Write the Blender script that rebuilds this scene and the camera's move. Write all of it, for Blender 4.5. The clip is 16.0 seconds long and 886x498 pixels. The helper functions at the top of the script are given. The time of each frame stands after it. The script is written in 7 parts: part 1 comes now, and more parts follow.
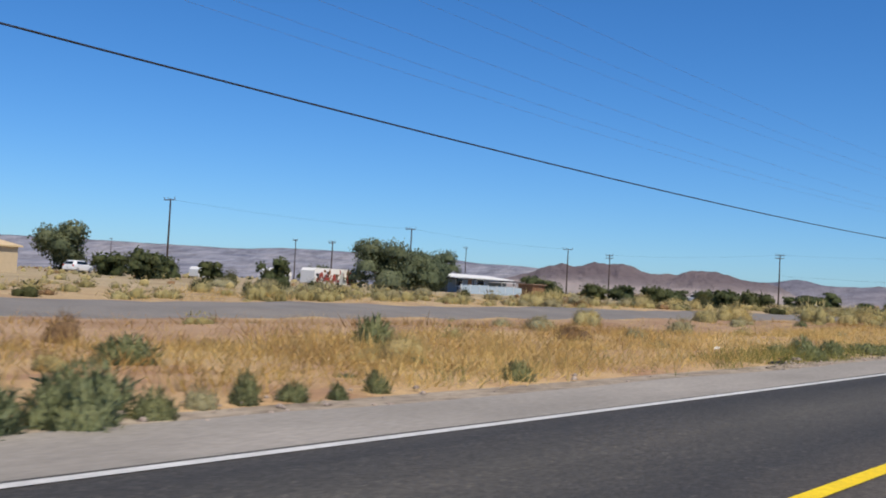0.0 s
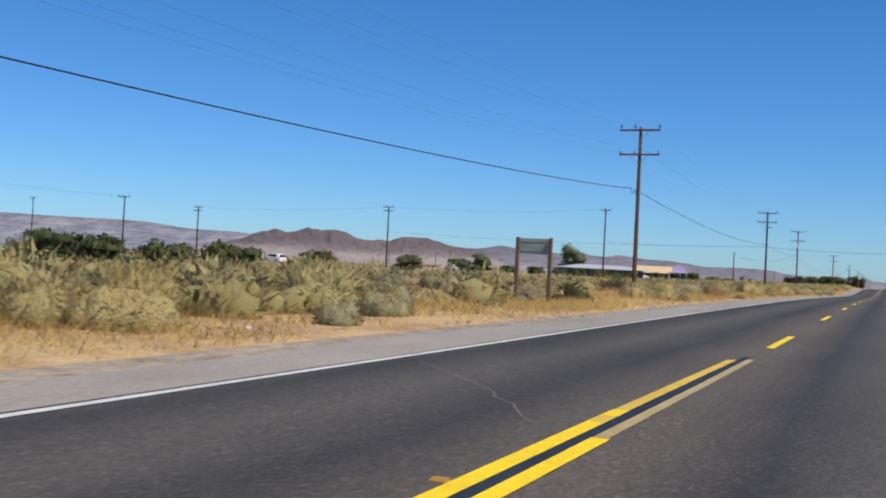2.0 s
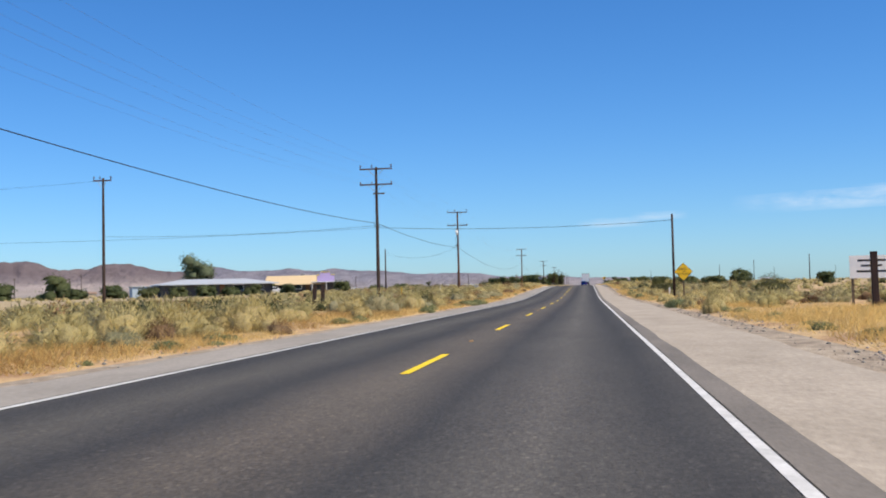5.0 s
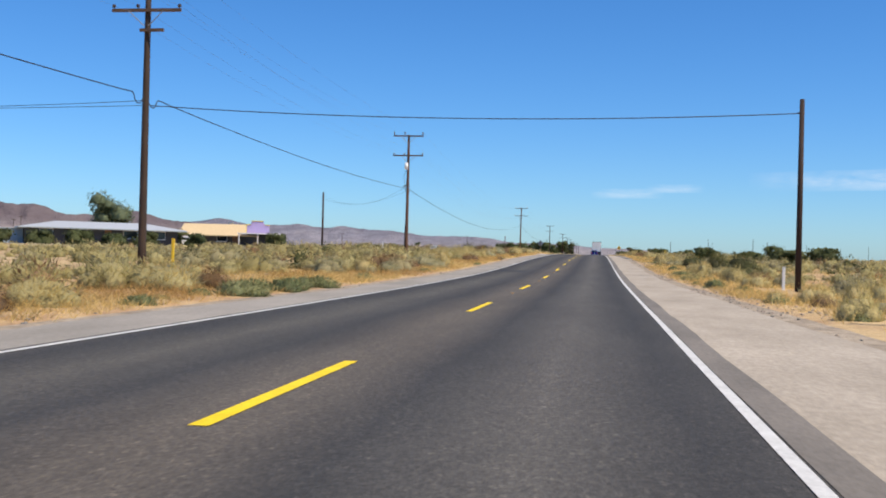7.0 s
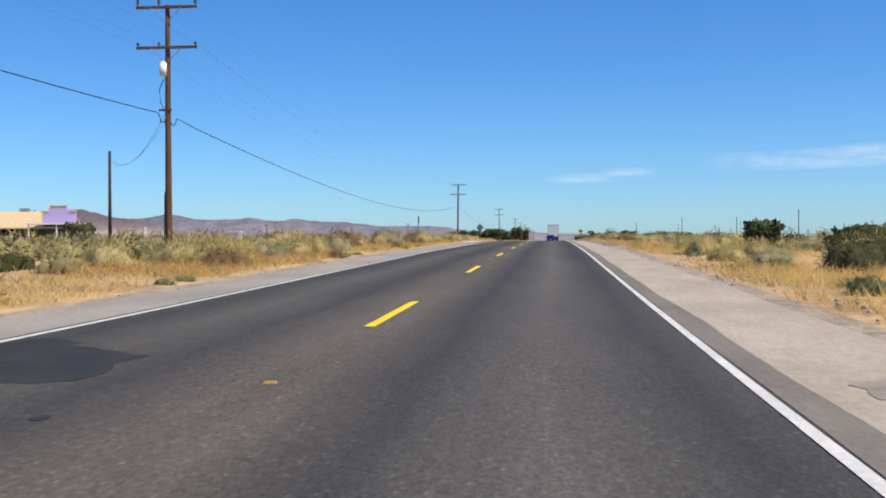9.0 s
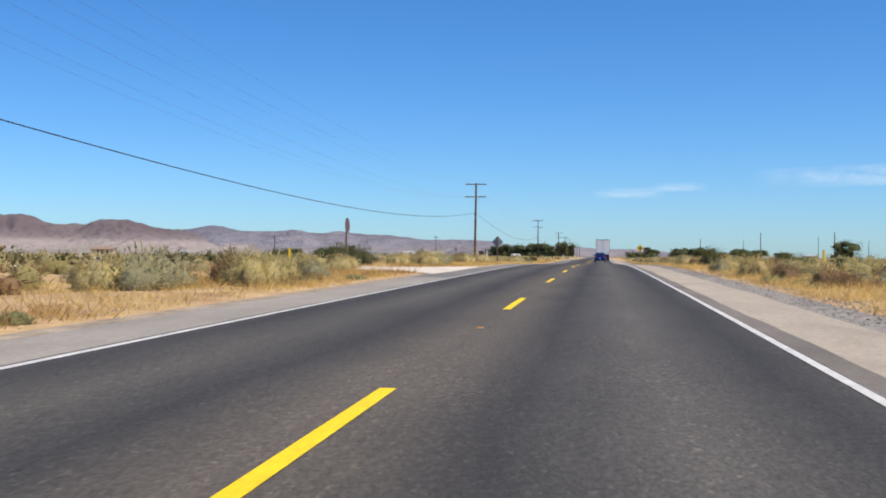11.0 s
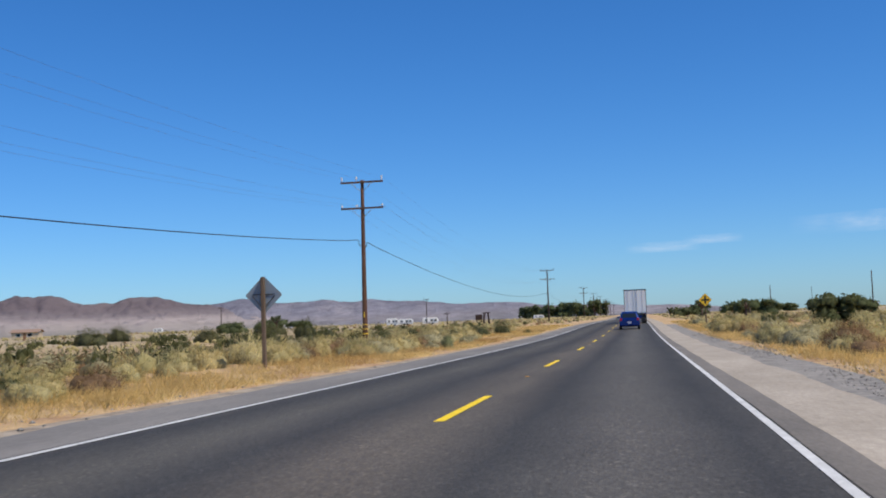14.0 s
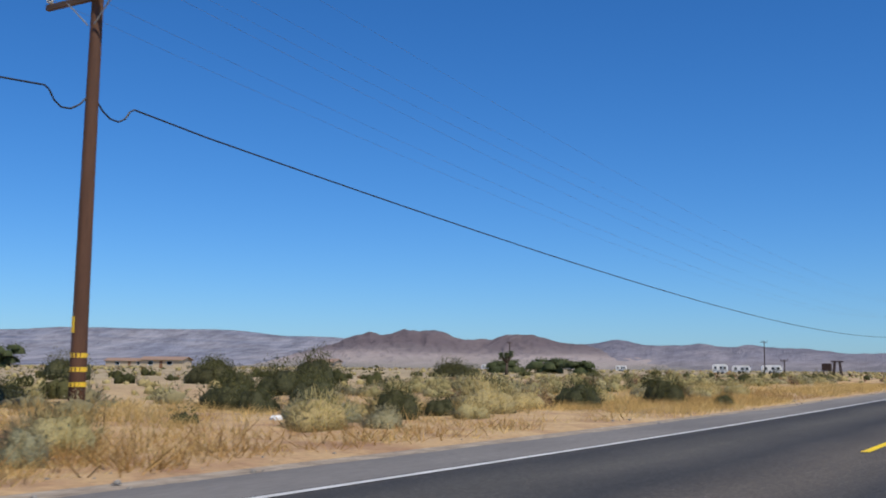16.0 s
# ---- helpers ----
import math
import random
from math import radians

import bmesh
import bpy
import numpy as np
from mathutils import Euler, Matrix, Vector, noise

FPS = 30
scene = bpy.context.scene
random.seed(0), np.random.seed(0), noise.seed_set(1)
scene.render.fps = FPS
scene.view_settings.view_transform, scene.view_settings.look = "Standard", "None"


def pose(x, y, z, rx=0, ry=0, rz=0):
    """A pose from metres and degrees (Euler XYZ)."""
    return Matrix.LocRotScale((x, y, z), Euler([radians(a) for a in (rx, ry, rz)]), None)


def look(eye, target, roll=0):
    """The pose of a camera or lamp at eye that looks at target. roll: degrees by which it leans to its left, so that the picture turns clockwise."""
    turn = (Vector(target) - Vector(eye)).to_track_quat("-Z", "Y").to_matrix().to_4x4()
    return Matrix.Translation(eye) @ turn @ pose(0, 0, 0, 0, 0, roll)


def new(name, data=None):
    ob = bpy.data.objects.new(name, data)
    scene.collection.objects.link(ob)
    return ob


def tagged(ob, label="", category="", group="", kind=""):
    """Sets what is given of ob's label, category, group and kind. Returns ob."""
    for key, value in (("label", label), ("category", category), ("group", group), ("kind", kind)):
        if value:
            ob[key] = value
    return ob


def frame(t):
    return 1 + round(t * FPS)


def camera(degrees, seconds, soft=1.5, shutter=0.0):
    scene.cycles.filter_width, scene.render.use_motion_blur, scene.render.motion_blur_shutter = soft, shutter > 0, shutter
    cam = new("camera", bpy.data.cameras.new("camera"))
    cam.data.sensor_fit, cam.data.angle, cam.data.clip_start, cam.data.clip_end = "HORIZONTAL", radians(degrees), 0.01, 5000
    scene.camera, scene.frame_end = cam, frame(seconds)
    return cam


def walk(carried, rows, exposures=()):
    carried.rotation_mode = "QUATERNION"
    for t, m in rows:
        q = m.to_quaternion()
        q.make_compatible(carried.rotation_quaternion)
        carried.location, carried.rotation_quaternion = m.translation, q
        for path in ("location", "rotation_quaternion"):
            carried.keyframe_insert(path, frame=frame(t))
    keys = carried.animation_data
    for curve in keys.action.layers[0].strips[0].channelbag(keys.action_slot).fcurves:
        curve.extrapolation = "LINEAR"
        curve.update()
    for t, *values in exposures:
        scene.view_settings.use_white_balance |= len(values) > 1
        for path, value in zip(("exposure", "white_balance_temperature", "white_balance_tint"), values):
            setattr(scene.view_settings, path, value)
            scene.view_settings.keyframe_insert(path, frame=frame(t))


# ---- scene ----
cam = camera(45.1, 16.0, soft=1.85, shutter=0.05)
# seconds, x, y, z, yaw, pitch, roll (the road runs along y, its centre line is x = 0)
ROWS = [
    (0.0, 1.48, -35.40, 0.905, 37.66, 2.24, -2.97),
    (0.5, 1.43, -22.63, 0.972, 38.27, 2.69, -2.43),
    (1.0, 1.41, -9.92, 1.055, 36.49, 2.17, -2.89),
    (1.5, 1.53, 2.78, 1.148, 32.55, -0.45, -1.85),
    (2.0, 1.69, 15.50, 1.246, 22.67, 1.18, -2.79),
    (2.5, 1.85, 28.27, 1.344, 13.96, 0.18, -3.70),
    (3.0, 1.97, 41.12, 1.436, 4.78, 1.40, -1.15),
    (5.5, 2.47, 104.91, 1.647, 8.01, 2.27, 1.72),
    (6.0, 2.49, 117.74, 1.641, 6.16, 0.94, 0.18),
    (6.5, 2.47, 130.60, 1.632, 7.45, 0.33, -0.92),
    (7.0, 2.42, 143.53, 1.622, 8.24, 0.22, -1.43),
    (7.5, 2.39, 156.59, 1.614, 6.52, -0.20, -0.18),
    (8.0, 2.34, 169.70, 1.612, 6.49, 0.49, 0.17),
    (8.5, 2.27, 182.77, 1.635, 6.49, -1.22, 0.38),
    (9.0, 2.12, 195.83, 1.711, 5.90, -0.32, 0.26),
    (11.5, 1.52, 260.63, 2.621, 8.64, 0.42, -0.48),
    (12.0, 1.55, 273.68, 2.745, 2.94, 0.61, -1.30),
    (12.5, 1.69, 286.80, 2.859, 2.87, 2.24, -0.40),
    (13.0, 1.90, 300.00, 2.960, 1.74, 1.81, 1.02),
    (13.5, 2.12, 313.33, 3.028, 5.66, 1.32, 0.97),
    (14.0, 2.28, 326.78, 3.042, 10.31, 3.89, 2.11),
    (14.5, 2.38, 340.36, 3.002, 16.79, 6.54, 2.73),
    (15.0, 2.42, 353.97, 2.936, 19.34, 7.15, 2.74),
    (15.5, 2.47, 367.51, 2.872, 24.69, 6.40, 0.60),
    (16.0, 2.56, 381.02, 2.830, 30.34, 6.40, -0.54),
]
walk(cam, [(t, pose(x, y, z, 90 + pitch, roll, yaw)) for t, x, y, z, yaw, pitch, roll in ROWS],
     exposures=[(0.0, -0.06, 6350, 10), (0.8, 0.05, 6350, 10), (1.5, 0.14, 6350, 10), (2.0, -0.02, 6350, 10), (2.8, 0.24, 6500, 10), (12.5, 0.24, 6500, 10), (14.2, -0.06, 6050, 10), (16.0, -0.16, 6000, 10)])

# ---- light ----
SUN_DIR = Vector((0.65, -0.27, 1.05)).normalized()
elev = math.asin(SUN_DIR.z)
azim = math.atan2(SUN_DIR.x, SUN_DIR.y)
world = bpy.data.worlds.new("sky")
scene.world = world
world.use_nodes = True
wn = world.node_tree.nodes
sky = wn.new("ShaderNodeTexSky")
sky.sky_type = "NISHITA"
sky.sun_disc = False
sky.sun_elevation = elev
sky.sun_rotation = azim
sky.altitude = 700
sky.air_density = 1.0
sky.dust_density = 0.5
sky.ozone_density = 2.0
tint = wn.new("ShaderNodeMix")
tint.data_type = "RGBA"
tint.blend_type = "MULTIPLY"
tint.inputs[0].default_value = 1.0
tint.inputs[7].default_value = (0.555, 0.80, 1.12, 1)
deep = wn.new("ShaderNodeHueSaturation")
deep.inputs["Saturation"].default_value = 1.10
world.node_tree.links.new(sky.outputs[0], tint.inputs[6])
world.node_tree.links.new(tint.outputs[2], deep.inputs["Color"])
wn["Background"].inputs[1].default_value = 0.110
world.node_tree.links.new(deep.outputs[0], wn["Background"].inputs[0])
sun_data = bpy.data.lights.new("sun", "SUN")
sun_data.energy = 4.9
sun_data.angle = radians(0.53)
sun_data.color = (1.0, 0.87, 0.68)
sun = new("sun", sun_data)
sun.matrix_world = look(SUN_DIR * 100, (0, 0, 0))


# ---- materials ----
def nodes_of(name):
    m = bpy.data.materials.new(name)
    m.use_nodes = True
    nt = m.node_tree
    return m, nt, nt.nodes["Principled BSDF"]


def noise_node(nt, scale, detail=4.0, rough=0.6, coord="Object", stretch=None):
    tc = nt.nodes.new("ShaderNodeTexCoord")
    tex = nt.nodes.new("ShaderNodeTexNoise")
    tex.inputs["Scale"].default_value = scale
    tex.inputs["Detail"].default_value = detail
    tex.inputs["Roughness"].default_value = rough
    src = tc.outputs[coord]
    if stretch:
        mp = nt.nodes.new("ShaderNodeMapping")
        mp.inputs["Scale"].default_value = stretch
        nt.links.new(src, mp.inputs[0])
        src = mp.outputs[0]
    nt.links.new(src, tex.inputs["Vector"])
    return tex


def ramp(nt, src, stops):
    r = nt.nodes.new("ShaderNodeValToRGB")
    els = r.color_ramp.elements
    while len(els) < len(stops):
        els.new(0.5)
    for e, (p, col) in zip(els, stops):
        e.position = p
        e.color = (*col, 1) if len(col) == 3 else col
    nt.links.new(src, r.inputs[0])
    return r.outputs[0]


def mix(nt, fac, a, b, mode="MIX"):
    m = nt.nodes.new("ShaderNodeMix")
    m.data_type = "RGBA"
    m.blend_type = mode
    for sock, v in ((m.inputs[0], fac), (m.inputs[6], a), (m.inputs[7], b)):
        if isinstance(v, (int, float)):
            sock.default_value = v
        elif isinstance(v, tuple):
            sock.default_value = (*v, 1)
        else:
            nt.links.new(v, sock)
    return m.outputs[2]


def bump(nt, bsdf, src, strength, dist):
    b = nt.nodes.new("ShaderNodeBump")
    b.inputs["Strength"].default_value = strength
    b.inputs["Distance"].default_value = dist
    nt.links.new(src, b.inputs["Height"])
    nt.links.new(b.outputs[0], bsdf.inputs["Normal"])


def surface(name, col_a, col_b, scale, rough=0.8, metal=0.0, fine=None, bump_d=0.0, stretch=None, coord="Object", spec=0.4):
    """Two-scale procedural surface: broad stains between two colours, fine grain on top."""
    m, nt, b = nodes_of(name)
    big = noise_node(nt, scale, 5, 0.6, coord, stretch)
    col = ramp(nt, big.outputs[0], [(0.3, col_a), (0.7, col_b)])
    small = noise_node(nt, fine or scale * 14, 3, 0.7, coord, stretch)
    col = mix(nt, 0.45, col, ramp(nt, small.outputs[0], [(0.3, (0.45, 0.45, 0.45)), (0.7, (1.0, 1.0, 1.0))]), "MULTIPLY")
    nt.links.new(col, b.inputs["Base Color"])
    b.inputs["Roughness"].default_value = rough
    b.inputs["Metallic"].default_value = metal
    b.inputs["Specular IOR Level"].default_value = spec
    if bump_d:
        bump(nt, b, small.outputs[0], 0.6, bump_d)
    return m


def foliage(name, dark, mid, light, rough=0.75, trans=0.5, speck=0.7):
    """Leaves: each blade has its own tint, whole plants drift between tones."""
    m, nt, b = nodes_of(name)
    geo = nt.nodes.new("ShaderNodeNewGeometry")
    info = nt.nodes.new("ShaderNodeObjectInfo")
    pos = nt.nodes.new("ShaderNodeVectorMath")
    pos.operation = "ADD"
    nt.links.new(geo.outputs["Position"], pos.inputs[0])
    drift2 = nt.nodes.new("ShaderNodeTexNoise")
    drift2.inputs["Scale"].default_value = 0.55
    nt.links.new(pos.outputs[0], drift2.inputs["Vector"])
    col = ramp(nt, geo.outputs["Random Per Island"], [(0.0, dark), (0.5, mid), (1.0, light)])
    whole = ramp(nt, drift2.outputs[0], [(0.32, tuple(0.8 * (0.6 * d + 0.4 * k) for d, k in zip(dark, mid))), (0.68, light)])
    col = mix(nt, 0.5, col, whole)
    grain = nt.nodes.new("ShaderNodeTexNoise")
    grain.inputs["Scale"].default_value = 26.0
    grain.inputs["Detail"].default_value = 4.0
    nt.links.new(pos.outputs[0], grain.inputs["Vector"])
    col = mix(nt, speck, col, ramp(nt, grain.outputs[0], [(0.34, (0.50, 0.48, 0.44)), (0.60, (1.12, 1.10, 1.04))]), "MULTIPLY")
    bump(nt, b, grain.outputs[0], 0.7, 0.06)
    ob = ramp(nt, info.outputs["Random"], [(0.0, (0.72, 0.74, 0.66)), (0.35, (0.94, 0.90, 0.74)), (0.65, (0.90, 0.78, 0.60)), (1.0, (1.0, 0.98, 0.90))])
    col = mix(nt, 0.7, col, ob, "MULTIPLY")
    nt.links.new(col, b.inputs["Base Color"])
    b.inputs["Roughness"].default_value = rough
    b.inputs["Specular IOR Level"].default_value = 0.2
    tr = nt.nodes.new("ShaderNodeBsdfTranslucent")
    nt.links.new(col, tr.inputs[0])
    ms = nt.nodes.new("ShaderNodeMixShader")
    ms.inputs[0].default_value = trans
    nt.links.new(b.outputs[0], ms.inputs[1])
    nt.links.new(tr.outputs[0], ms.inputs[2])
    nt.links.new(ms.outputs[0], nt.nodes["Material Output"].inputs[0])
    return m


def asphalt_material():
    m, nt, b = nodes_of("asphalt")
    sep = nt.nodes.new("ShaderNodeSeparateXYZ")
    tc = nt.nodes.new("ShaderNodeTexCoord")
    nt.links.new(tc.outputs["Object"], sep.inputs[0])
    # worn wheel tracks are darker, the lane middle and the centre joint are paler and dusty
    warp = noise_node(nt, 0.25, 3, 0.5)
    xs = nt.nodes.new("ShaderNodeMath")
    xs.operation = "MULTIPLY_ADD"
    xs.inputs[1].default_value = 0.5
    nt.links.new(warp.outputs[0], xs.inputs[0])
    nt.links.new(sep.outputs[0], xs.inputs[2])
    rng = nt.nodes.new("ShaderNodeMapRange")
    rng.inputs[1].default_value = -4.0
    rng.inputs[2].default_value = 4.5
    nt.links.new(xs.outputs[0], rng.inputs[0])
    pale, dark = (0.119, 0.113, 0.104), (0.054, 0.053, 0.052)
    rust = (0.122, 0.108, 0.092)
    tracks = ramp(nt, rng.outputs[0], [(0.0, pale), (0.12, dark), (0.24, (0.105, 0.099, 0.088)), (0.36, dark), (0.47, rust), (0.53, rust), (0.62, dark), (0.74, pale), (0.86, dark), (1.0, pale)])
    blot = noise_node(nt, 0.6, 6, 0.65, stretch=(1.0, 0.25, 1.0))
    col = mix(nt, 0.5, tracks, ramp(nt, blot.outputs[0], [(0.3, (0.55, 0.55, 0.55)), (0.7, (1.1, 1.08, 1.05))]), "MULTIPLY")
    grit = nt.nodes.new("ShaderNodeTexVoronoi")
    grit.inputs["Scale"].default_value = 55.0
    nt.links.new(tc.outputs["Object"], grit.inputs["Vector"])
    col = mix(nt, 0.42, col, ramp(nt, grit.outputs["Color"], [(0.2, (0.45, 0.45, 0.45)), (0.85, (1.5, 1.48, 1.42))]), "MULTIPLY")
    stones = nt.nodes.new("ShaderNodeTexVoronoi")
    stones.inputs["Scale"].default_value = 36.0
    nt.links.new(tc.outputs["Object"], stones.inputs["Vector"])
    col = mix(nt, 0.55, col, ramp(nt, stones.outputs["Color"], [(0.25, (0.55, 0.55, 0.55)), (0.62, (0.95, 0.95, 0.94)), (0.86, (1.25, 1.22, 1.15)), (0.93, (2.3, 2.2, 2.05))]), "MULTIPLY")
    streak = noise_node(nt, 1.6, 5, 0.7, stretch=(1.4, 0.07, 1.0))
    col = mix(nt, 0.2, col, ramp(nt, streak.outputs[0], [(0.32, (0.5, 0.5, 0.51)), (0.66, (1.15, 1.12, 1.08))]), "MULTIPLY")
    nt.links.new(col, b.inputs["Base Color"])
    b.inputs["Roughness"].default_value = 0.85
    b.inputs["Specular IOR Level"].default_value = 0.25
    bump(nt, b, grit.outputs["Distance"], 0.5, 0.006)
    return m


def ground_material():
    """Desert sand, straw litter and bare reddish dirt in drifting patches."""
    m, nt, b = nodes_of("desert_ground")
    n1 = noise_node(nt, 0.05, 6, 0.62)
    n2 = noise_node(nt, 0.55, 6, 0.68)
    n3 = noise_node(nt, 7.0, 5, 0.72)
    sand = ramp(nt, n1.outputs[0], [(0.36, (0.41, 0.265, 0.16)), (0.5, (0.50, 0.36, 0.215)), (0.64, (0.51, 0.40, 0.255))])
    straw = ramp(nt, n2.outputs[0], [(0.38, (0.33, 0.20, 0.118)), (0.52, (0.54, 0.385, 0.20)), (0.68, (0.64, 0.49, 0.27))])
    col = mix(nt, 0.6, sand, straw)
    tc = nt.nodes.new("ShaderNodeTexCoord")
    sep = nt.nodes.new("ShaderNodeSeparateXYZ")
    nt.links.new(tc.outputs["Object"], sep.inputs[0])
    away = nt.nodes.new("ShaderNodeMath")
    away.operation = "ABSOLUTE"
    nt.links.new(sep.outputs[0], away.inputs[0])
    rng = nt.nodes.new("ShaderNodeMapRange")
    rng.inputs[1].default_value, rng.inputs[2].default_value = 16.0, 60.0
    rng.inputs[3].default_value, rng.inputs[4].default_value = 0.0, 0.75
    nt.links.new(away.outputs[0], rng.inputs[0])
    olive = ramp(nt, n1.outputs[0], [(0.36, (0.27, 0.235, 0.155)), (0.5, (0.36, 0.31, 0.205)), (0.64, (0.42, 0.37, 0.26))])
    col = mix(nt, rng.outputs[0], col, olive)
    col = mix(nt, 0.6, col, ramp(nt, n3.outputs[0], [(0.3, (0.5, 0.48, 0.44)), (0.65, (1.08, 1.05, 1.0))]), "MULTIPLY")
    nt.links.new(col, b.inputs["Base Color"])
    b.inputs["Roughness"].default_value = 0.95
    b.inputs["Specular IOR Level"].default_value = 0.15
    bump(nt, b, n3.outputs[0], 0.8, 0.05)
    return m


def hill_material(name, a, c, d, strata=0.0, bands=0.0):
    """Bare rock: broad drifts of two rocks and pale outwash, gullies, level beds where strata > 0."""
    m, nt, b = nodes_of(name)
    n1 = noise_node(nt, 0.0032, 7, 0.62, stretch=(1.0, 0.35, 2.0))
    n2 = noise_node(nt, 0.02, 6, 0.7, stretch=(1.0, 0.3, 1.6))
    n3 = noise_node(nt, 0.0009, 6, 0.6, stretch=(1.0, 1.0, 26.0))
    col = ramp(nt, n1.outputs[0], [(0.38, a), (0.5, c), (0.60, d)])
    beds = ramp(nt, n3.outputs[0], [(0.34, a), (0.46, d), (0.52, c), (0.60, d), (0.68, a)])
    col = mix(nt, strata, col, beds)
    col = mix(nt, 0.75, col, ramp(nt, n2.outputs[0], [(0.36, (0.5, 0.48, 0.5)), (0.62, (1.15, 1.12, 1.08))]), "MULTIPLY")
    # pale outwash fans at the foot, darker bare rock on the caps
    tc = nt.nodes.new("ShaderNodeTexCoord")
    sep = nt.nodes.new("ShaderNodeSeparateXYZ")
    nt.links.new(tc.outputs["Object"], sep.inputs[0])
    lift = nt.nodes.new("ShaderNodeMath")
    lift.operation = "MULTIPLY_ADD"
    lift.inputs[1].default_value = 90.0
    nt.links.new(n1.outputs[0], lift.inputs[0])
    nt.links.new(sep.outputs[2], lift.inputs[2])
    rng = nt.nodes.new("ShaderNodeMapRange")
    rng.inputs[1].default_value, rng.inputs[2].default_value = 35.0, 165.0
    nt.links.new(lift.outputs[0], rng.inputs[0])
    col = mix(nt, bands, col, ramp(nt, rng.outputs[0], [(0.0, (0.25, 0.24, 0.195)), (0.28, (0.37, 0.325, 0.295)), (0.44, d), (0.60, c), (0.78, a)]))
    nt.links.new(col, b.inputs["Base Color"])
    b.inputs["Roughness"].default_value = 0.95
    b.inputs["Specular IOR Level"].default_value = 0.1
    bump(nt, b, n2.outputs[0], 1.0, 30.0)
    return m


def plain(name, col, rough=0.5, metal=0.0, spec=0.5, wear=0.25):
    m, nt, b = nodes_of(name)
    n = noise_node(nt, 3.0, 5, 0.65)
    c = mix(nt, wear, col, ramp(nt, n.outputs[0], [(0.3, tuple(0.45 * v for v in col)), (0.7, tuple(min(1.0, 1.1 * v) for v in col))]))
    nt.links.new(c, b.inputs["Base Color"])
    b.inputs["Roughness"].default_value = rough
    b.inputs["Metallic"].default_value = metal
    b.inputs["Specular IOR Level"].default_value = spec
    return m


ASPHALT = asphalt_material()
GROUND = ground_material()
PINK_DIRT = surface("pinkish_rubble", (0.30, 0.24, 0.21), (0.50, 0.42, 0.36), 2.0, 0.95, fine=14, bump_d=0.02, spec=0.15)
RED_DIRT = surface("reddish_bare_dirt", (0.29, 0.18, 0.112), (0.46, 0.32, 0.20), 0.45, 0.95, fine=5, bump_d=0.04, spec=0.12)
SHOULDER = surface("shoulder_dirt", (0.345, 0.302, 0.245), (0.46, 0.405, 0.335), 0.9, 0.95, fine=14, bump_d=0.015, spec=0.15, stretch=(1.0, 0.4, 1.0))
GREY_SHOULDER = surface("worn_shoulder_asphalt", (0.27, 0.25, 0.22), (0.37, 0.34, 0.30), 0.7, 0.92, fine=22, bump_d=0.01, spec=0.2, stretch=(1.0, 0.35, 1.0))
DARK_SHOULDER = surface("dark_shoulder_asphalt", (0.165, 0.157, 0.148), (0.245, 0.23, 0.212), 0.7, 0.92, fine=22, bump_d=0.01, spec=0.2, stretch=(1.0, 0.2, 1.0))
RUBBLE = surface("rough_rubble", (0.23, 0.187, 0.145), (0.47, 0.40, 0.31), 3.0, 0.95, fine=9, bump_d=0.10, spec=0.12, stretch=(1.0, 0.6, 1.0))
DUST_EDGE = surface("dusty_asphalt_edge", (0.155, 0.142, 0.125), (0.235, 0.212, 0.185), 1.2, 0.9, fine=24, bump_d=0.006, spec=0.2, stretch=(1.0, 0.3, 1.0))
GRAVEL = surface("gravel", (0.19, 0.18, 0.168), (0.36, 0.335, 0.30), 3.0, 0.95, fine=16, bump_d=0.03, spec=0.15)
PALE_SAND = surface("pale_sand", (0.58, 0.51, 0.43), (0.72, 0.66, 0.58), 0.6, 0.95, fine=12, bump_d=0.02, spec=0.15)
OLD_ASPHALT = surface("bleached_asphalt", (0.19, 0.175, 0.16), (0.26, 0.24, 0.215), 0.4, 0.9, fine=12, bump_d=0.01, spec=0.2)
OIL = surface("oily_dirt", (0.20, 0.178, 0.15), (0.33, 0.29, 0.245), 1.6, 0.9, fine=12)
PATCH = surface("fresh_tar", (0.014, 0.0135, 0.013), (0.034, 0.033, 0.030), 2.2, 0.85, fine=30, bump_d=0.004)
WHITE_LINE = surface("white_road_paint", (0.52, 0.52, 0.50), (0.72, 0.72, 0.70), 2.0, 0.7, fine=25, spec=0.3)
YELLOW_LINE = surface("yellow_road_paint", (0.82, 0.57, 0.004), (0.95, 0.70, 0.008), 2.0, 0.65, fine=25, spec=0.3)
FADED_YELLOW = surface("faded_yellow_paint", (0.58, 0.40, 0.05), (0.72, 0.51, 0.07), 2.0, 0.7, fine=20, spec=0.3)
WORN_YELLOW = surface("worn_yellow_paint", (0.36, 0.29, 0.13), (0.48, 0.39, 0.19), 2.0, 0.75, fine=20, spec=0.3)
BLACK_LINE = surface("black_road_paint", (0.012, 0.012, 0.012), (0.03, 0.03, 0.03), 2.0, 0.6, fine=30)
POLE_DARK = surface("creosoted_pole", (0.035, 0.022, 0.016), (0.07, 0.042, 0.028), 1.2, 0.8, fine=14, bump_d=0.006, stretch=(6, 6, 0.5))
POLE_BROWN = surface("brown_pole", (0.085, 0.040, 0.022), (0.15, 0.075, 0.042), 1.2, 0.8, fine=14, bump_d=0.006, stretch=(6, 6, 0.5))
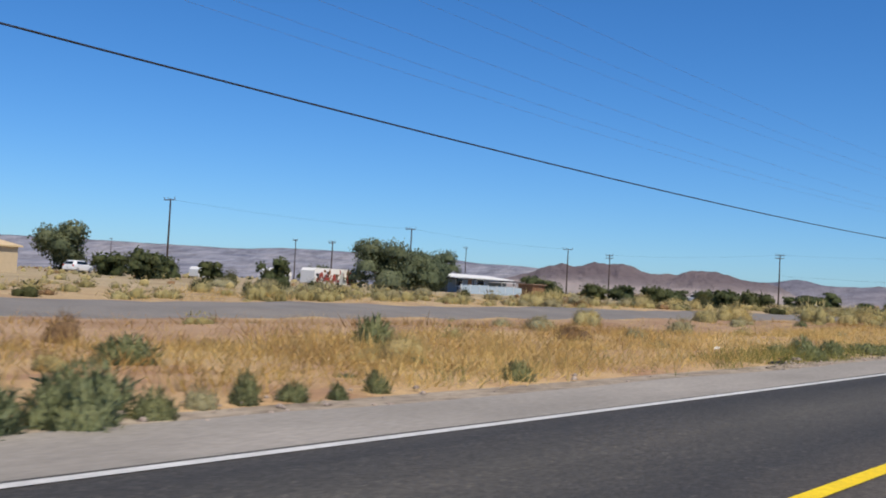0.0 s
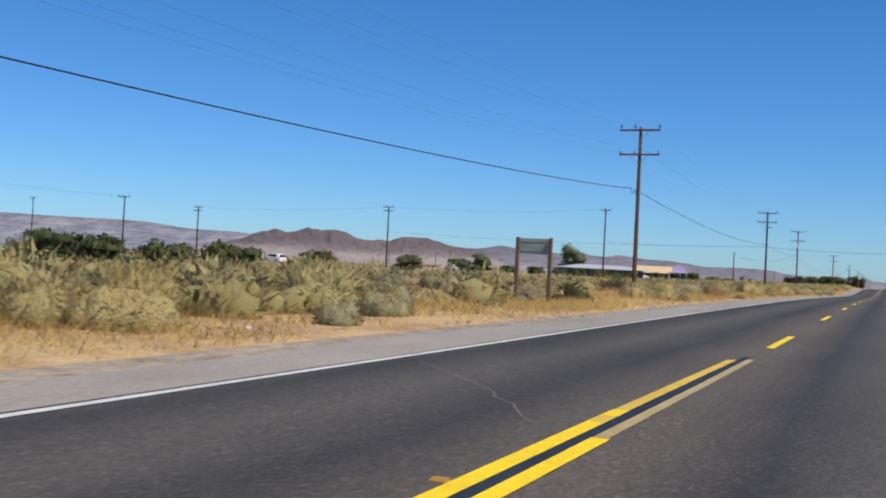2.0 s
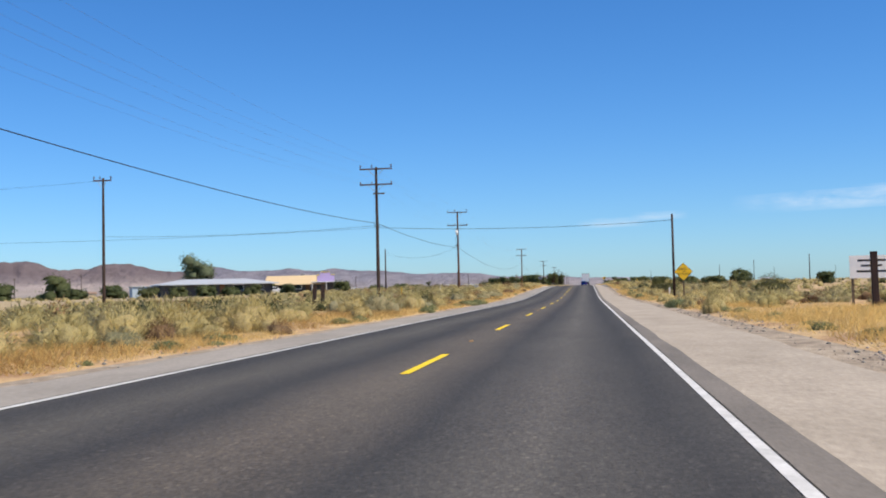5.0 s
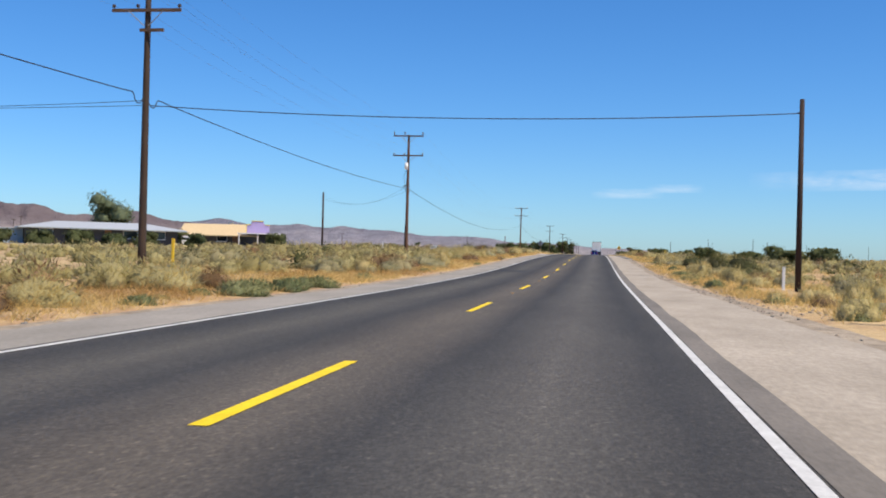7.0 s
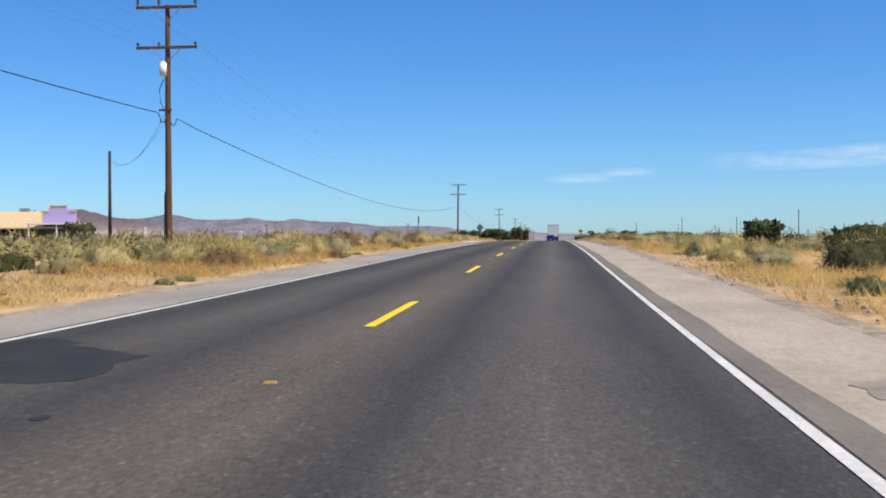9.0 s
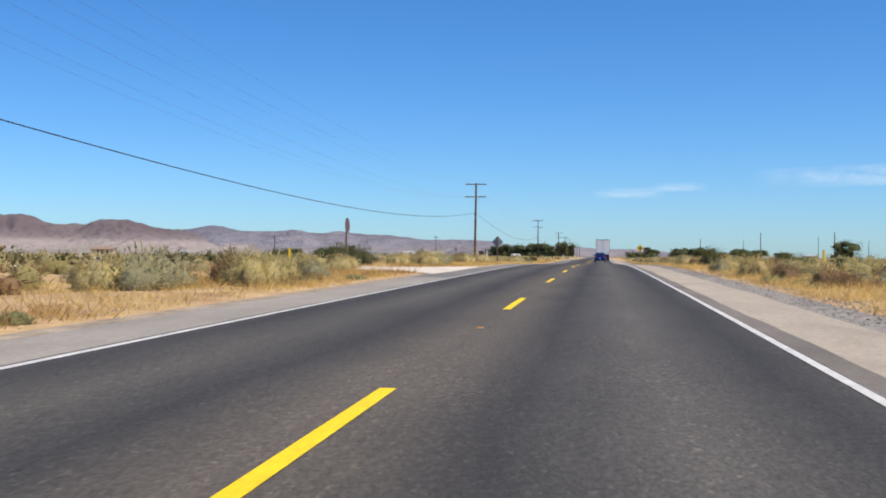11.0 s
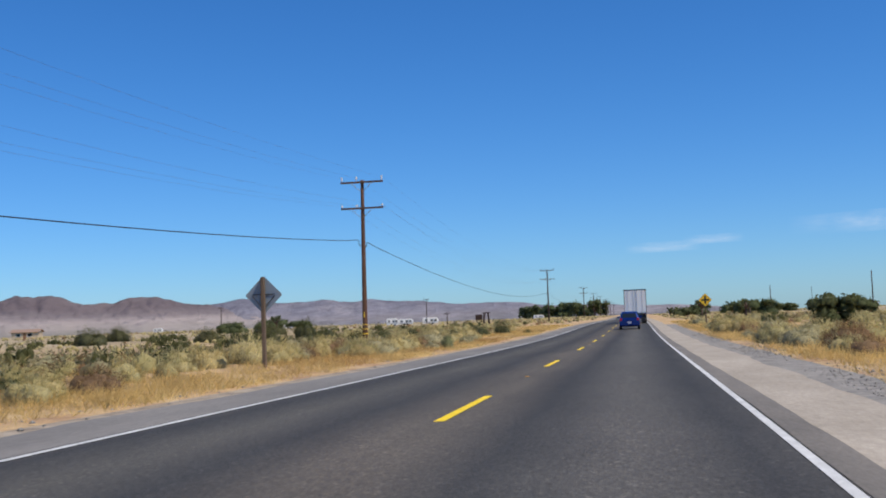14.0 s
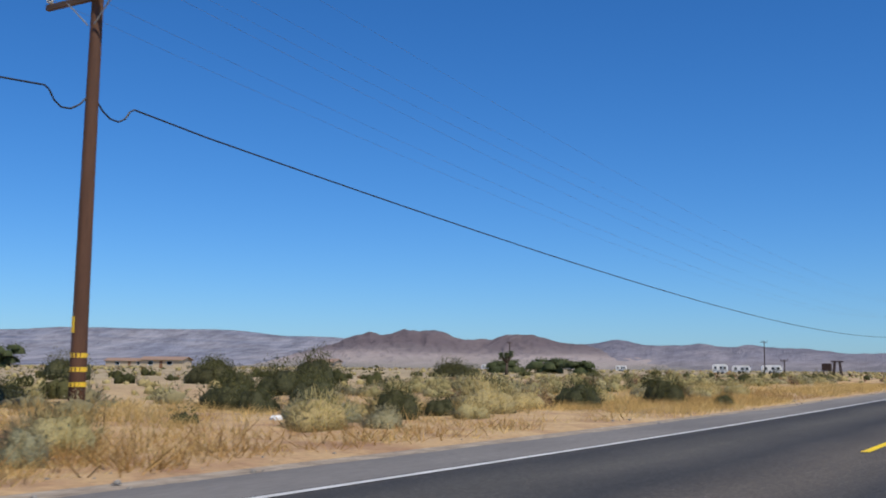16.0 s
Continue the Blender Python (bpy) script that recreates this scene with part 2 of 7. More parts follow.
ARM_WOOD = surface("crossarm_wood", (0.07, 0.042, 0.03), (0.15, 0.095, 0.065), 2.0, 0.85, fine=20, stretch=(1, 6, 6))
POST_WOOD = surface("weathered_post", (0.10, 0.07, 0.045), (0.19, 0.135, 0.09), 2.0, 0.9, fine=20, bump_d=0.006, stretch=(6, 6, 0.6))
TIE_WOOD = surface("railway_tie_wood", (0.030, 0.018, 0.015), (0.065, 0.038, 0.030), 2.0, 0.9, fine=16, bump_d=0.01, stretch=(5, 5, 0.6))
CABLE = plain("cable_black", (0.012, 0.012, 0.013), 0.6)
WIRE = plain("aluminium_wire", (0.16, 0.17, 0.19), 0.45, 0.4)
CERAMIC = plain("insulator_porcelain", (0.62, 0.63, 0.62), 0.3, wear=0.1)
BROWN_CERAMIC = plain("insulator_brown", (0.05, 0.028, 0.02), 0.3, wear=0.1)
STEEL = plain("galvanised_steel", (0.36, 0.37, 0.38), 0.5, 0.6)
SIGN_BACK = plain("bare_aluminium_sign", (0.24, 0.29, 0.33), 0.55, 0.35, wear=0.3)
SIGN_YELLOW = plain("yellow_sign_sheeting", (0.82, 0.50, 0.01), 0.5, wear=0.12)
SIGN_BLACK = plain("black_sign_ink", (0.012, 0.012, 0.012), 0.5, wear=0.0)
SIGN_GREEN = plain("faded_green_sign_back", (0.29, 0.35, 0.31), 0.6, 0.2, wear=0.35)
SIGN_RED = plain("faded_red_sign", (0.30, 0.05, 0.04), 0.55, wear=0.2)
STOP_BACK = plain("weathered_stop_sign", (0.12, 0.062, 0.064), 0.6, wear=0.3)
WHITE_PAINT = plain("white_paint", (0.76, 0.76, 0.74), 0.55, wear=0.15)
ORANGE = plain("orange_reflector", (0.38, 0.20, 0.03), 0.35, wear=0.2)
YELLOW_PLASTIC = plain("yellow_plastic", (0.75, 0.5, 0.03), 0.5, wear=0.15)
BLUE_WALL = plain("pale_blue_wall", (0.42, 0.52, 0.60), 0.8, wear=0.3)
GREY_WALL = plain("grey_blue_wall", (0.20, 0.25, 0.31), 0.8, wear=0.3)
# wall colour darkened to paint in the shade beneath eaves and awning
SHADE_WALL = plain("shaded_porch_wall", (0.075, 0.072, 0.072), 0.8, wear=0.3)
LAVENDER = plain("lavender_stucco", (0.46, 0.36, 0.62), 0.85, wear=0.15)
YELLOW_TRIM = plain("yellow_trim", (0.75, 0.58, 0.08), 0.6, wear=0.15)
TAN_ROOF = plain("tan_shingle_roof", (0.60, 0.46, 0.27), 0.85, wear=0.25)
METAL_ROOF = plain("pale_metal_roof", (0.50, 0.53, 0.55), 0.5, 0.2, wear=0.3)
WHITE_ROOF = plain("white_roof", (0.74, 0.74, 0.72), 0.7, wear=0.25)
TAN_WALL = plain("tan_stucco", (0.52, 0.42, 0.28), 0.9, wear=0.2)
RED_ROOF = plain("brown_tile_roof", (0.30, 0.20, 0.14), 0.9, wear=0.3)
BROWN_WOOD = surface("brown_board", (0.20, 0.10, 0.05), (0.30, 0.16, 0.08), 1.5, 0.85, fine=12, stretch=(4, 4, 0.5))
CAR_BLUE = plain("blue_car_paint", (0.006, 0.022, 0.16), 0.25, 0.3, 0.6, wear=0.05)
CAR_WHITE = plain("white_car_paint", (0.72, 0.73, 0.74), 0.3, wear=0.08)
GLASS_DARK = plain("tinted_glass", (0.015, 0.02, 0.025), 0.08, wear=0.05)
RUBBER = plain("tyre_rubber", (0.016, 0.016, 0.017), 0.85, wear=0.2)
RED_LAMP = plain("red_tail_lamp", (0.45, 0.015, 0.012), 0.25, wear=0.05)
RIM = plain("wheel_rim", (0.45, 0.46, 0.48), 0.35, 0.7, wear=0.15)
TRAILER_WHITE = plain("white_trailer_panel", (0.74, 0.75, 0.75), 0.45, wear=0.18)
DARK_TRIM = plain("dark_frame", (0.03, 0.03, 0.033), 0.6, wear=0.2)
BARK = surface("bark", (0.06, 0.042, 0.03), (0.13, 0.095, 0.07), 3.0, 0.95, fine=20, bump_d=0.02, stretch=(4, 4, 0.7))
STRAW = foliage("dry_grass", (0.66, 0.44, 0.165), (0.84, 0.61, 0.26), (0.95, 0.77, 0.39), trans=0.5, speck=0.10)
RUST_GRASS = foliage("rusty_dead_grass", (0.42, 0.25, 0.10), (0.58, 0.38, 0.165), (0.72, 0.52, 0.25), trans=0.5, speck=0.2)
GREEN_GRASS = foliage("green_grass", (0.15, 0.19, 0.06), (0.27, 0.30, 0.10), (0.46, 0.43, 0.17), trans=0.5, speck=0.2)
RABBIT = foliage("rabbitbrush", (0.43, 0.37, 0.17), (0.605, 0.53, 0.265), (0.77, 0.69, 0.39), trans=0.5, speck=0.2)
SAGE = foliage("sagebrush", (0.33, 0.322, 0.205), (0.45, 0.435, 0.28), (0.58, 0.558, 0.375), trans=0.5, speck=0.2)
GREEN_SAGE = foliage("green_sage", (0.14, 0.185, 0.09), (0.27, 0.325, 0.18), (0.42, 0.46, 0.28), trans=0.4, speck=0.3)
CREOSOTE = foliage("creosote", (0.055, 0.068, 0.03), (0.115, 0.13, 0.055), (0.21, 0.215, 0.10), speck=0.4)
DEAD = foliage("dead_brush", (0.12, 0.075, 0.045), (0.28, 0.18, 0.105), (0.47, 0.32, 0.19), trans=0.3, speck=0.3)
# stems in the heart: leaf hues darkened to paint shade inside each shrub
RABBIT_SHADE_WOOD = foliage("rabbitbrush_shaded_stems", (0.26, 0.225, 0.108), (0.39, 0.34, 0.178), (0.52, 0.46, 0.26), trans=0.1, speck=0.6)
SAGE_SHADE_WOOD = foliage("sagebrush_shaded_stems", (0.16, 0.155, 0.10), (0.28, 0.27, 0.175), (0.40, 0.385, 0.26), trans=0.1, speck=0.6)
GREEN_SAGE_SHADE_WOOD = foliage("weed_shaded_stems", (0.08, 0.10, 0.05), (0.14, 0.17, 0.09), (0.22, 0.25, 0.15), trans=0.1, speck=0.6)
CREOSOTE_SHADE_WOOD = foliage("creosote_shaded_stems", (0.03, 0.034, 0.018), (0.06, 0.065, 0.033), (0.10, 0.105, 0.055), trans=0.1, speck=0.6)
DEAD_SHADE_WOOD = foliage("dead_shaded_stems", (0.09, 0.058, 0.035), (0.18, 0.12, 0.07), (0.28, 0.19, 0.12), trans=0.1, speck=0.6)
PEPPER_LEAF = foliage("pepper_tree_leaf", (0.12, 0.17, 0.11), (0.20, 0.26, 0.17), (0.32, 0.38, 0.26), speck=0.4)
TREE_LEAF = foliage("tree_leaf", (0.09, 0.125, 0.065), (0.155, 0.195, 0.105), (0.26, 0.30, 0.18), speck=0.4)
DARK_LEAF = foliage("dark_tree_leaf", (0.065, 0.092, 0.044), (0.12, 0.155, 0.075), (0.20, 0.235, 0.12), speck=0.4)
# the mesa's rock is paled towards blue: distance haze put into its colour
HAZED_MESA_ROCK = hill_material("hazed_mesa_rock", (0.165, 0.188, 0.262), (0.205, 0.224, 0.29), (0.315, 0.318, 0.36), 0.65)
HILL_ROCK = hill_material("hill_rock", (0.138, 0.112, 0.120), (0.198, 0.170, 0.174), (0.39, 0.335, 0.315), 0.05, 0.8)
# blue-grey here is haze over the far range, painted into the rock
HAZED_FAR_ROCK = hill_material("hazed_far_hill_rock", (0.155, 0.155, 0.195), (0.205, 0.203, 0.245), (0.285, 0.272, 0.30), 0.05, 0.3)


# ---- ground shape ----
KNOTS = (-0.27, 0.0, 0.33, 0.55, 0.53, 0.49, 0.50, 1.33, 1.69, 2.03, 1.77, 1.64, 1.95, 2.06, 2.07, 2.02, 2.03, 2.18, 2.40, 2.52, 2.54, 2.58, 2.62, 2.66, 2.70)
KNOT_A = np.array(KNOTS)


def prof(y):
    """Height of the road's crown along y: a cubic spline over control heights 40 m apart."""
    y = np.asarray(y, float)
    s = (np.clip(y, -39.9, 870) + 40) / 40.0
    i = np.clip(np.floor(s).astype(int), 1, len(KNOTS) - 3)
    u = s - i
    a, b, c, d = KNOT_A[i - 1], KNOT_A[i], KNOT_A[i + 1], KNOT_A[i + 2]
    return ((1 - u) ** 3 * a + (3 * u ** 3 - 6 * u ** 2 + 4) * b + (-3 * u ** 3 + 3 * u ** 2 + 3 * u + 1) * c + u ** 3 * d) / 6


def smooth(a, b, v):
    t = np.clip((np.asarray(v, float) - a) / (b - a), 0, 1)
    return t * t * (3 - 2 * t)


def right_edge(y):
    """Where the grass begins beyond the right shoulder."""
    return np.interp(y, (40, 60, 160, 205, 300, 400), (7.4, 7.2, 7.0, 6.15, 6.3, 6.4))


LEFT_EDGE = 5.75


def land(x, y):
    """Ground height: the road's line near it, a gentle plain away from it."""
    x, y = np.asarray(x, float), np.asarray(y, float)
    near = prof(y)
    wide = sum(prof(y + o) for o in (-120, -60, 0, 60, 120)) / 5
    h = near + (wide - near) * smooth(15, 90, np.abs(x))
    h = h + 0.006 * np.clip(-x - 22, 0, 110) * (1 - smooth(200, 330, y)) * (1 - smooth(600, 1500, -x))
    roll = 0.10 * np.sin(x * 0.31 + 0.7 * np.sin(y * 0.11)) * np.sin(y * 0.23 + 1.3 * np.sin(x * 0.17)) + 0.05 * np.sin(x * 0.9 + y * 0.5) * np.sin(y * 0.8 - x * 0.37)
    return h + roll * smooth(7.5, 12, np.abs(x)) - 0.06 * (1 - smooth(-0.75, 0.25, np.abs(x) - np.where(x < 0, LEFT_EDGE, right_edge(y))))


def gz(x, y):
    return float(land(x, y))


# ---- mesh helpers ----
class Geo:
    """Collects boxes, rods, lofts and flat shapes into one mesh."""

    def __init__(self):
        self.v, self.f = [], []

    def add(self, verts, faces):
        n = len(self.v)
        self.v += [tuple(p) for p in verts]
        self.f += [tuple(i + n for i in f) for f in faces]
        return self

    def box(self, c, s, rz=0.0, ch=0.0):
        """A box with chamfered upright edges where ch > 0."""
        cx, cy, cz = c
        hx, hy, hz = s[0] / 2, s[1] / 2, s[2] / 2
        if ch:
            ring = [(hx, -hy + ch), (hx, hy - ch), (hx - ch, hy), (-hx + ch, hy), (-hx, hy - ch), (-hx, -hy + ch), (-hx + ch, -hy), (hx - ch, -hy)]
        else:
            ring = [(hx, -hy), (hx, hy), (-hx, hy), (-hx, -hy)]
        k = len(ring)
        ca, sa = math.cos(rz), math.sin(rz)
        pts = [(cx + ca * x - sa * y, cy + sa * x + ca * y, cz + z) for z in (-hz, hz) for x, y in ring]
        faces = [(i, (i + 1) % k, k + (i + 1) % k, k + i) for i in range(k)] + [tuple(range(k - 1, -1, -1)), tuple(range(k, 2 * k))]
        return self.add(pts, faces)

    def rod(self, p, q, r0, r1=None, n=8, caps=True):
        p, q = Vector(p), Vector(q)
        r1 = r0 if r1 is None else r1
        d = (q - p).normalized()
        a = d.orthogonal().normalized()
        b = d.cross(a)
        pts = [c + (a * math.cos(2 * math.pi * i / n) + b * math.sin(2 * math.pi * i / n)) * r for c, r in ((p, r0), (q, r1)) for i in range(n)]
        faces = [(i, (i + 1) % n, n + (i + 1) % n, n + i) for i in range(n)]
        if caps:
            faces += [tuple(range(n - 1, -1, -1)), tuple(range(n, 2 * n))]
        return self.add(pts, faces)

    def tube(self, pts, r, n=5):
        pts = [Vector(p) for p in pts]
        ring, faces = [], []
        for i, p in enumerate(pts):
            d = (pts[min(i + 1, len(pts) - 1)] - pts[max(i - 1, 0)]).normalized()
            a = d.cross(Vector((0, 0, 1)))
            a = a.normalized() if a.length > 1e-4 else Vector((1, 0, 0))
            b = a.cross(d)
            ring += [p + (a * math.cos(2 * math.pi * j / n) + b * math.sin(2 * math.pi * j / n)) * r for j in range(n)]
        for i in range(len(pts) - 1):
            faces += [(i * n + j, i * n + (j + 1) % n, (i + 1) * n + (j + 1) % n, (i + 1) * n + j) for j in range(n)]
        return self.add(ring, faces)

    def loft(self, rings, closed=True):
        n = len(rings[0])
        pts = [p for r in rings for p in r]
        faces = [(i * n + j, i * n + (j + 1) % n, (i + 1) * n + (j + 1) % n, (i + 1) * n + j) for i in range(len(rings) - 1) for j in range(n)]
        if closed:
            faces += [tuple(range(n - 1, -1, -1)), tuple(range((len(rings) - 1) * n, len(rings) * n))]
        return self.add(pts, faces)

    def prism(self, outline, y0, y1):
        """An outline in x, z drawn out from y0 to y1."""
        n = len(outline)
        pts = [(x, y, z) for y in (y0, y1) for x, z in outline]
        faces = [(i, (i + 1) % n, n + (i + 1) % n, n + i) for i in range(n)] + [tuple(range(n - 1, -1, -1)), tuple(range(n, 2 * n))]
        return self.add(pts, faces)


def part(name, geo, material, parent=None, label="", shade=False):
    me = bpy.data.meshes.new(name)
    me.from_pydata(geo.v, [], geo.f)
    bm = bmesh.new()
    bm.from_mesh(me)
    bmesh.ops.recalc_face_normals(bm, faces=bm.faces)
    bm.to_mesh(me)
    bm.free()
    me.materials.append(material)
    if shade:
        me.polygons.foreach_set("use_smooth", [True] * len(me.polygons))
    ob = new(name, me)
    if parent:
        ob.parent = parent
    if label:
        ob["label"] = label
    return ob


def thing(name, x, y, label, category, group="", rz=0.0, z=None):
    """An Empty at the thing's base on the ground."""
    ob = new(name)
    ob.empty_display_size = 0.3
    ob.matrix_world = pose(x, y, gz(x, y) if z is None else z, 0, 0, rz)
    return tagged(ob, label, category, group)


def sheet(name, verts, faces, material, label, category="", kind="structure", parent=None, smooth_it=True, normals=None):
    me = bpy.data.meshes.new(name)
    me.vertices.add(len(verts))
    me.vertices.foreach_set("co", np.asarray(verts, np.float32).ravel())
    faces = np.asarray(faces, np.int32)
    k = faces.shape[1]
    me.loops.add(faces.size)
    me.loops.foreach_set("vertex_index", faces.ravel())
    me.polygons.add(len(faces))
    me.polygons.foreach_set("loop_start", np.arange(0, faces.size, k, dtype=np.int32))
    me.update(calc_edges=True)
    me.materials.append(material)
    me.polygons.foreach_set("use_smooth", np.full(len(faces), smooth_it))
    if normals is not None:
        me.normals_split_custom_set_from_vertices(np.asarray(normals, np.float32))
    ob = new(name, me)
    if parent:
        ob.parent = parent
        return ob
    return tagged(ob, label, category, "", kind)


def grid_faces(nx, ny):
    i = np.arange(nx - 1)[None, :] + np.arange(ny - 1)[:, None] * nx
    return np.stack([i, i + 1, i + nx + 1, i + nx], -1).reshape(-1, 4)


# ---- ground, road, shoulders ----
def growing(a, step, end, rate):
    out = [a]
    while out[-1] < end:
        out.append(out[-1] + step)
        step *= rate
    out[-1] = end
    return out


pos = growing(0, 0.8, 4.0, 1.0) + growing(4.0, 0.4, 9.2, 1.0)[1:] + growing(9.2, 0.8, 26, 1.0)[1:] + growing(26, 1.0, 4950, 1.16)[1:]
GX = np.array([-v for v in pos[:0:-1]] + pos)
GY = np.array([-v for v in growing(50, 4, 1500, 1.3)[:0:-1]] + list(np.arange(-50, 470, 1.6)) + growing(470, 2.0, 4950, 1.07)[0:])
gxx, gyy = np.meshgrid(GX, GY)
gzz = land(gxx, gyy)
rr = np.random.RandomState(5)
gzz = gzz + rr.normal(0, 0.018, gzz.shape) * smooth(6.5, 8, np.abs(gxx)) * (np.abs(gxx) < 60)
sheet("ground", np.stack([gxx, gyy, gzz], -1).reshape(-1, 3), grid_faces(len(GX), len(GY)), GROUND, "sandy desert plain with straw litter and reddish dirt", "ground")


def strip(name, xa, xb, y0, y1, step, lift, material, label, category, wob_a=0.0, wob_b=0.0, cols=2, seed=1, parent=None, bury=0):
    """A band along the road from x = xa to xb with uneven edges."""
    r = np.random.RandomState(seed)
    ys = np.arange(y0, y1 + step, step)
    n = len(ys)
    ker = np.ones(5) / 5
    wa = wob_a * np.convolve(r.normal(0, 1, n + 4), ker, "valid") * 1.6
    wb = wob_b * np.convolve(r.normal(0, 1, n + 4), ker, "valid") * 1.6
    xa = xa(ys) if callable(xa) else xa
    xb = xb(ys) if callable(xb) else xb
    t = np.linspace(0, 1, cols)[None, :]
    x = (xa + wa)[:, None] * (1 - t) + (xb + wb)[:, None] * t
    y = np.repeat(ys[:, None], cols, 1)
    z = prof(y) + lift + 0.0 * x
    if bury:
        edge = 0 if bury < 0 else cols - 1
        z[:, edge] = land(x[:, edge], y[:, edge]) - 0.03
    return sheet(name, np.stack([x, y, z], -1).reshape(-1, 3), grid_faces(cols, n), material, label, category, parent=parent)


road = strip("road", -3.68, 3.88, -220, 1700, 1.6, 0.0, ASPHALT, "two-lane asphalt highway with worn wheel tracks", "road", 0.015, 0.02, 5, 2)
strip("shoulder_left", -5.05, -3.6, -220, 285, 1.0, -0.008, GREY_SHOULDER, "pale grey worn paved shoulder beside the road", "shoulder", 0.10, 0.0, 3, 3)
strip("shoulder_left", -5.05, -3.6, 285, 900, 1.0, -0.008, DARK_SHOULDER, "dark grey paved shoulder beside the road", "shoulder", 0.10, 0.0, 3, 3)
strip("shoulder_right", 3.78, lambda v: np.interp(v, (40, 160, 205, 260, 300), (5.6, 6.1, 5.45, 5.2, 5.1)), -220, 900, 1.0, -0.014, SHOULDER, "compacted tan dirt shoulder beside the road", "shoulder", 0.02, 0.06, 4, 4)
strip("verge_left", -6.4, -4.8, -220, 900, 1.0, -0.022, RUBBLE, "strip of loose pinkish dirt along the shoulder", "verge", 0.2, 0.05, 8, 6, bury=-1)
strip("verge_right", 4.9, lambda v: right_edge(v) + 0.7, -60, 266, 1.0, -0.03, RUBBLE, "rough pale rubble beside the dirt shoulder", "verge", 0.05, 0.25, 8, 16, bury=1)
strip("gravel_verge", 4.9, 6.7, 258, 440, 1.0, -0.026, GRAVEL, "band of loose grey gravel along the shoulder", "gravel", 0.05, 0.12, 6, 7)
strip("edge_line", -3.60, -3.49, -220, 1200, 4.0, 0.006, WHITE_LINE, "", parent=road, category="", wob_a=0.004, wob_b=0.004, seed=8)
strip("edge_line", 3.482, 3.578, -220, 1200, 4.0, 0.006, WHITE_LINE, "", parent=road, category="", wob_a=0.005, wob_b=0.005, seed=9)
strip("dusty_edge", 3.60, 3.90, -220, 900, 1.0, 0.004, DUST_EDGE, "", parent=road, category="", wob_a=0.01, wob_b=0.03, seed=18)


def solid_line(o):
    """x of the solid yellow line's middle, plus an offset: it drifts towards the crown before it ends."""
    return lambda v: np.interp(v, (-60, -28, 7, 14, 20, 30), (-0.66, -0.60, -0.40, -0.37, -0.28, -0.21)) + o


for k in range(-12, 48):
    y0 = 32.85 + 14.57 * k + float(np.interp(k, (-1, 0, 1, 7, 8, 10, 12, 16, 18, 20, 22), (0.0, 0.38, 0.44, 0.45, 0.5, -0.25, 0.42, -0.17, -0.12, 0.06, 0.15)))
    off = solid_line(0.23) if k < 0 else lambda v: 0.0 * v - 0.02
    strip("centre_line_dash", lambda v: off(v) - 0.065, lambda v: off(v) + 0.065, y0, y0 + 4.2, 4.2 / 4, 0.006, YELLOW_LINE, "", parent=road, category="", wob_a=0.004, wob_b=0.004, seed=50 + k)
    if -12 < k < -1:
        strip("black_line", solid_line(0.065), solid_line(0.165), y0 - 0.5, y0 + 4.4, 0.7, 0.005, BLACK_LINE, "", parent=road, category="", wob_a=0.004, wob_b=0.004, seed=114)
strip("solid_line", solid_line(-0.065), solid_line(0.065), -220, 23.2, 1.0, 0.006, YELLOW_LINE, "", parent=road, category="", wob_a=0.004, wob_b=0.004, seed=11)
strip("solid_line", solid_line(-0.055), solid_line(0.06), 23.2, 29.4, 1.0, 0.006, FADED_YELLOW, "", parent=road, category="", wob_a=0.005, wob_b=0.005, seed=12)
strip("worn_line", solid_line(0.165), solid_line(0.265), 22.5, 29.6, 1.0, 0.005, WORN_YELLOW, "", parent=road, category="", wob_a=0.006, wob_b=0.006, seed=13)
strip("black_line", solid_line(0.065), solid_line(0.165), 17.9, 30.2, 1.0, 0.005, BLACK_LINE, "", parent=road, category="", wob_a=0.004, wob_b=0.004, seed=14)


def blot(name, cx, cy, rx, ry, material, label, seed, lift=0.004, parent=None, n=26):
    """An irregular flat stain or patch lying on the road."""
    r = np.random.RandomState(seed)
    g = Geo()
    k = [1 + 0.35 * r.uniform(-1, 1) for _ in range(n)]
    pts = [(cx, cy)] + [(cx + rx * (0.6 * k[i] + 0.4 * k[(i + 1) % n]) * math.cos(6.2832 * i / n), cy + ry * (0.6 * k[i] + 0.4 * k[(i + 1) % n]) * math.sin(6.2832 * i / n)) for i in range(n)]
    g.add([(x, y, float(prof(y)) + lift - (0.012 if x > 4 else 0.0)) for x, y in pts], [(0, 1 + i, 1 + (i + 1) % n) for i in range(n)])
    return part(name, g, material, parent)


for seed, (x, y, rx, ry) in enumerate([(-2.5, 204.6, 1.05, 1.2), (-3.1, 206.0, 0.55, 0.6)]):
    blot("tar_patch", x, y, rx, ry, PATCH, "", 40 + seed, parent=road)
for x, y, rx, ry, seed in ((2.88, 141.7, 0.12, 0.5, 1), (2.86, 139.4, 0.13, 0.4, 2), (2.72, 138.6, 0.07, 0.25, 4), (2.88, 136.6, 0.16, 0.6, 3)):
    blot("tar_patch", x, y, rx, ry, PATCH, "", 70 + seed, parent=road)
for x, y, rx, ry, seed in ((4.85, 203.6, 0.55, 0.8, 61), (4.6, 187.1, 0.28, 0.14, 62), (4.6, 297.9, 0.2, 0.2, 63), (4.9, 246.0, 0.3, 0.2, 64), (5.1, 150.0, 0.22, 0.12, 66)):
    blot("oil_stain", x, y, rx, ry, OIL, "", seed, lift=0.003, parent=road)
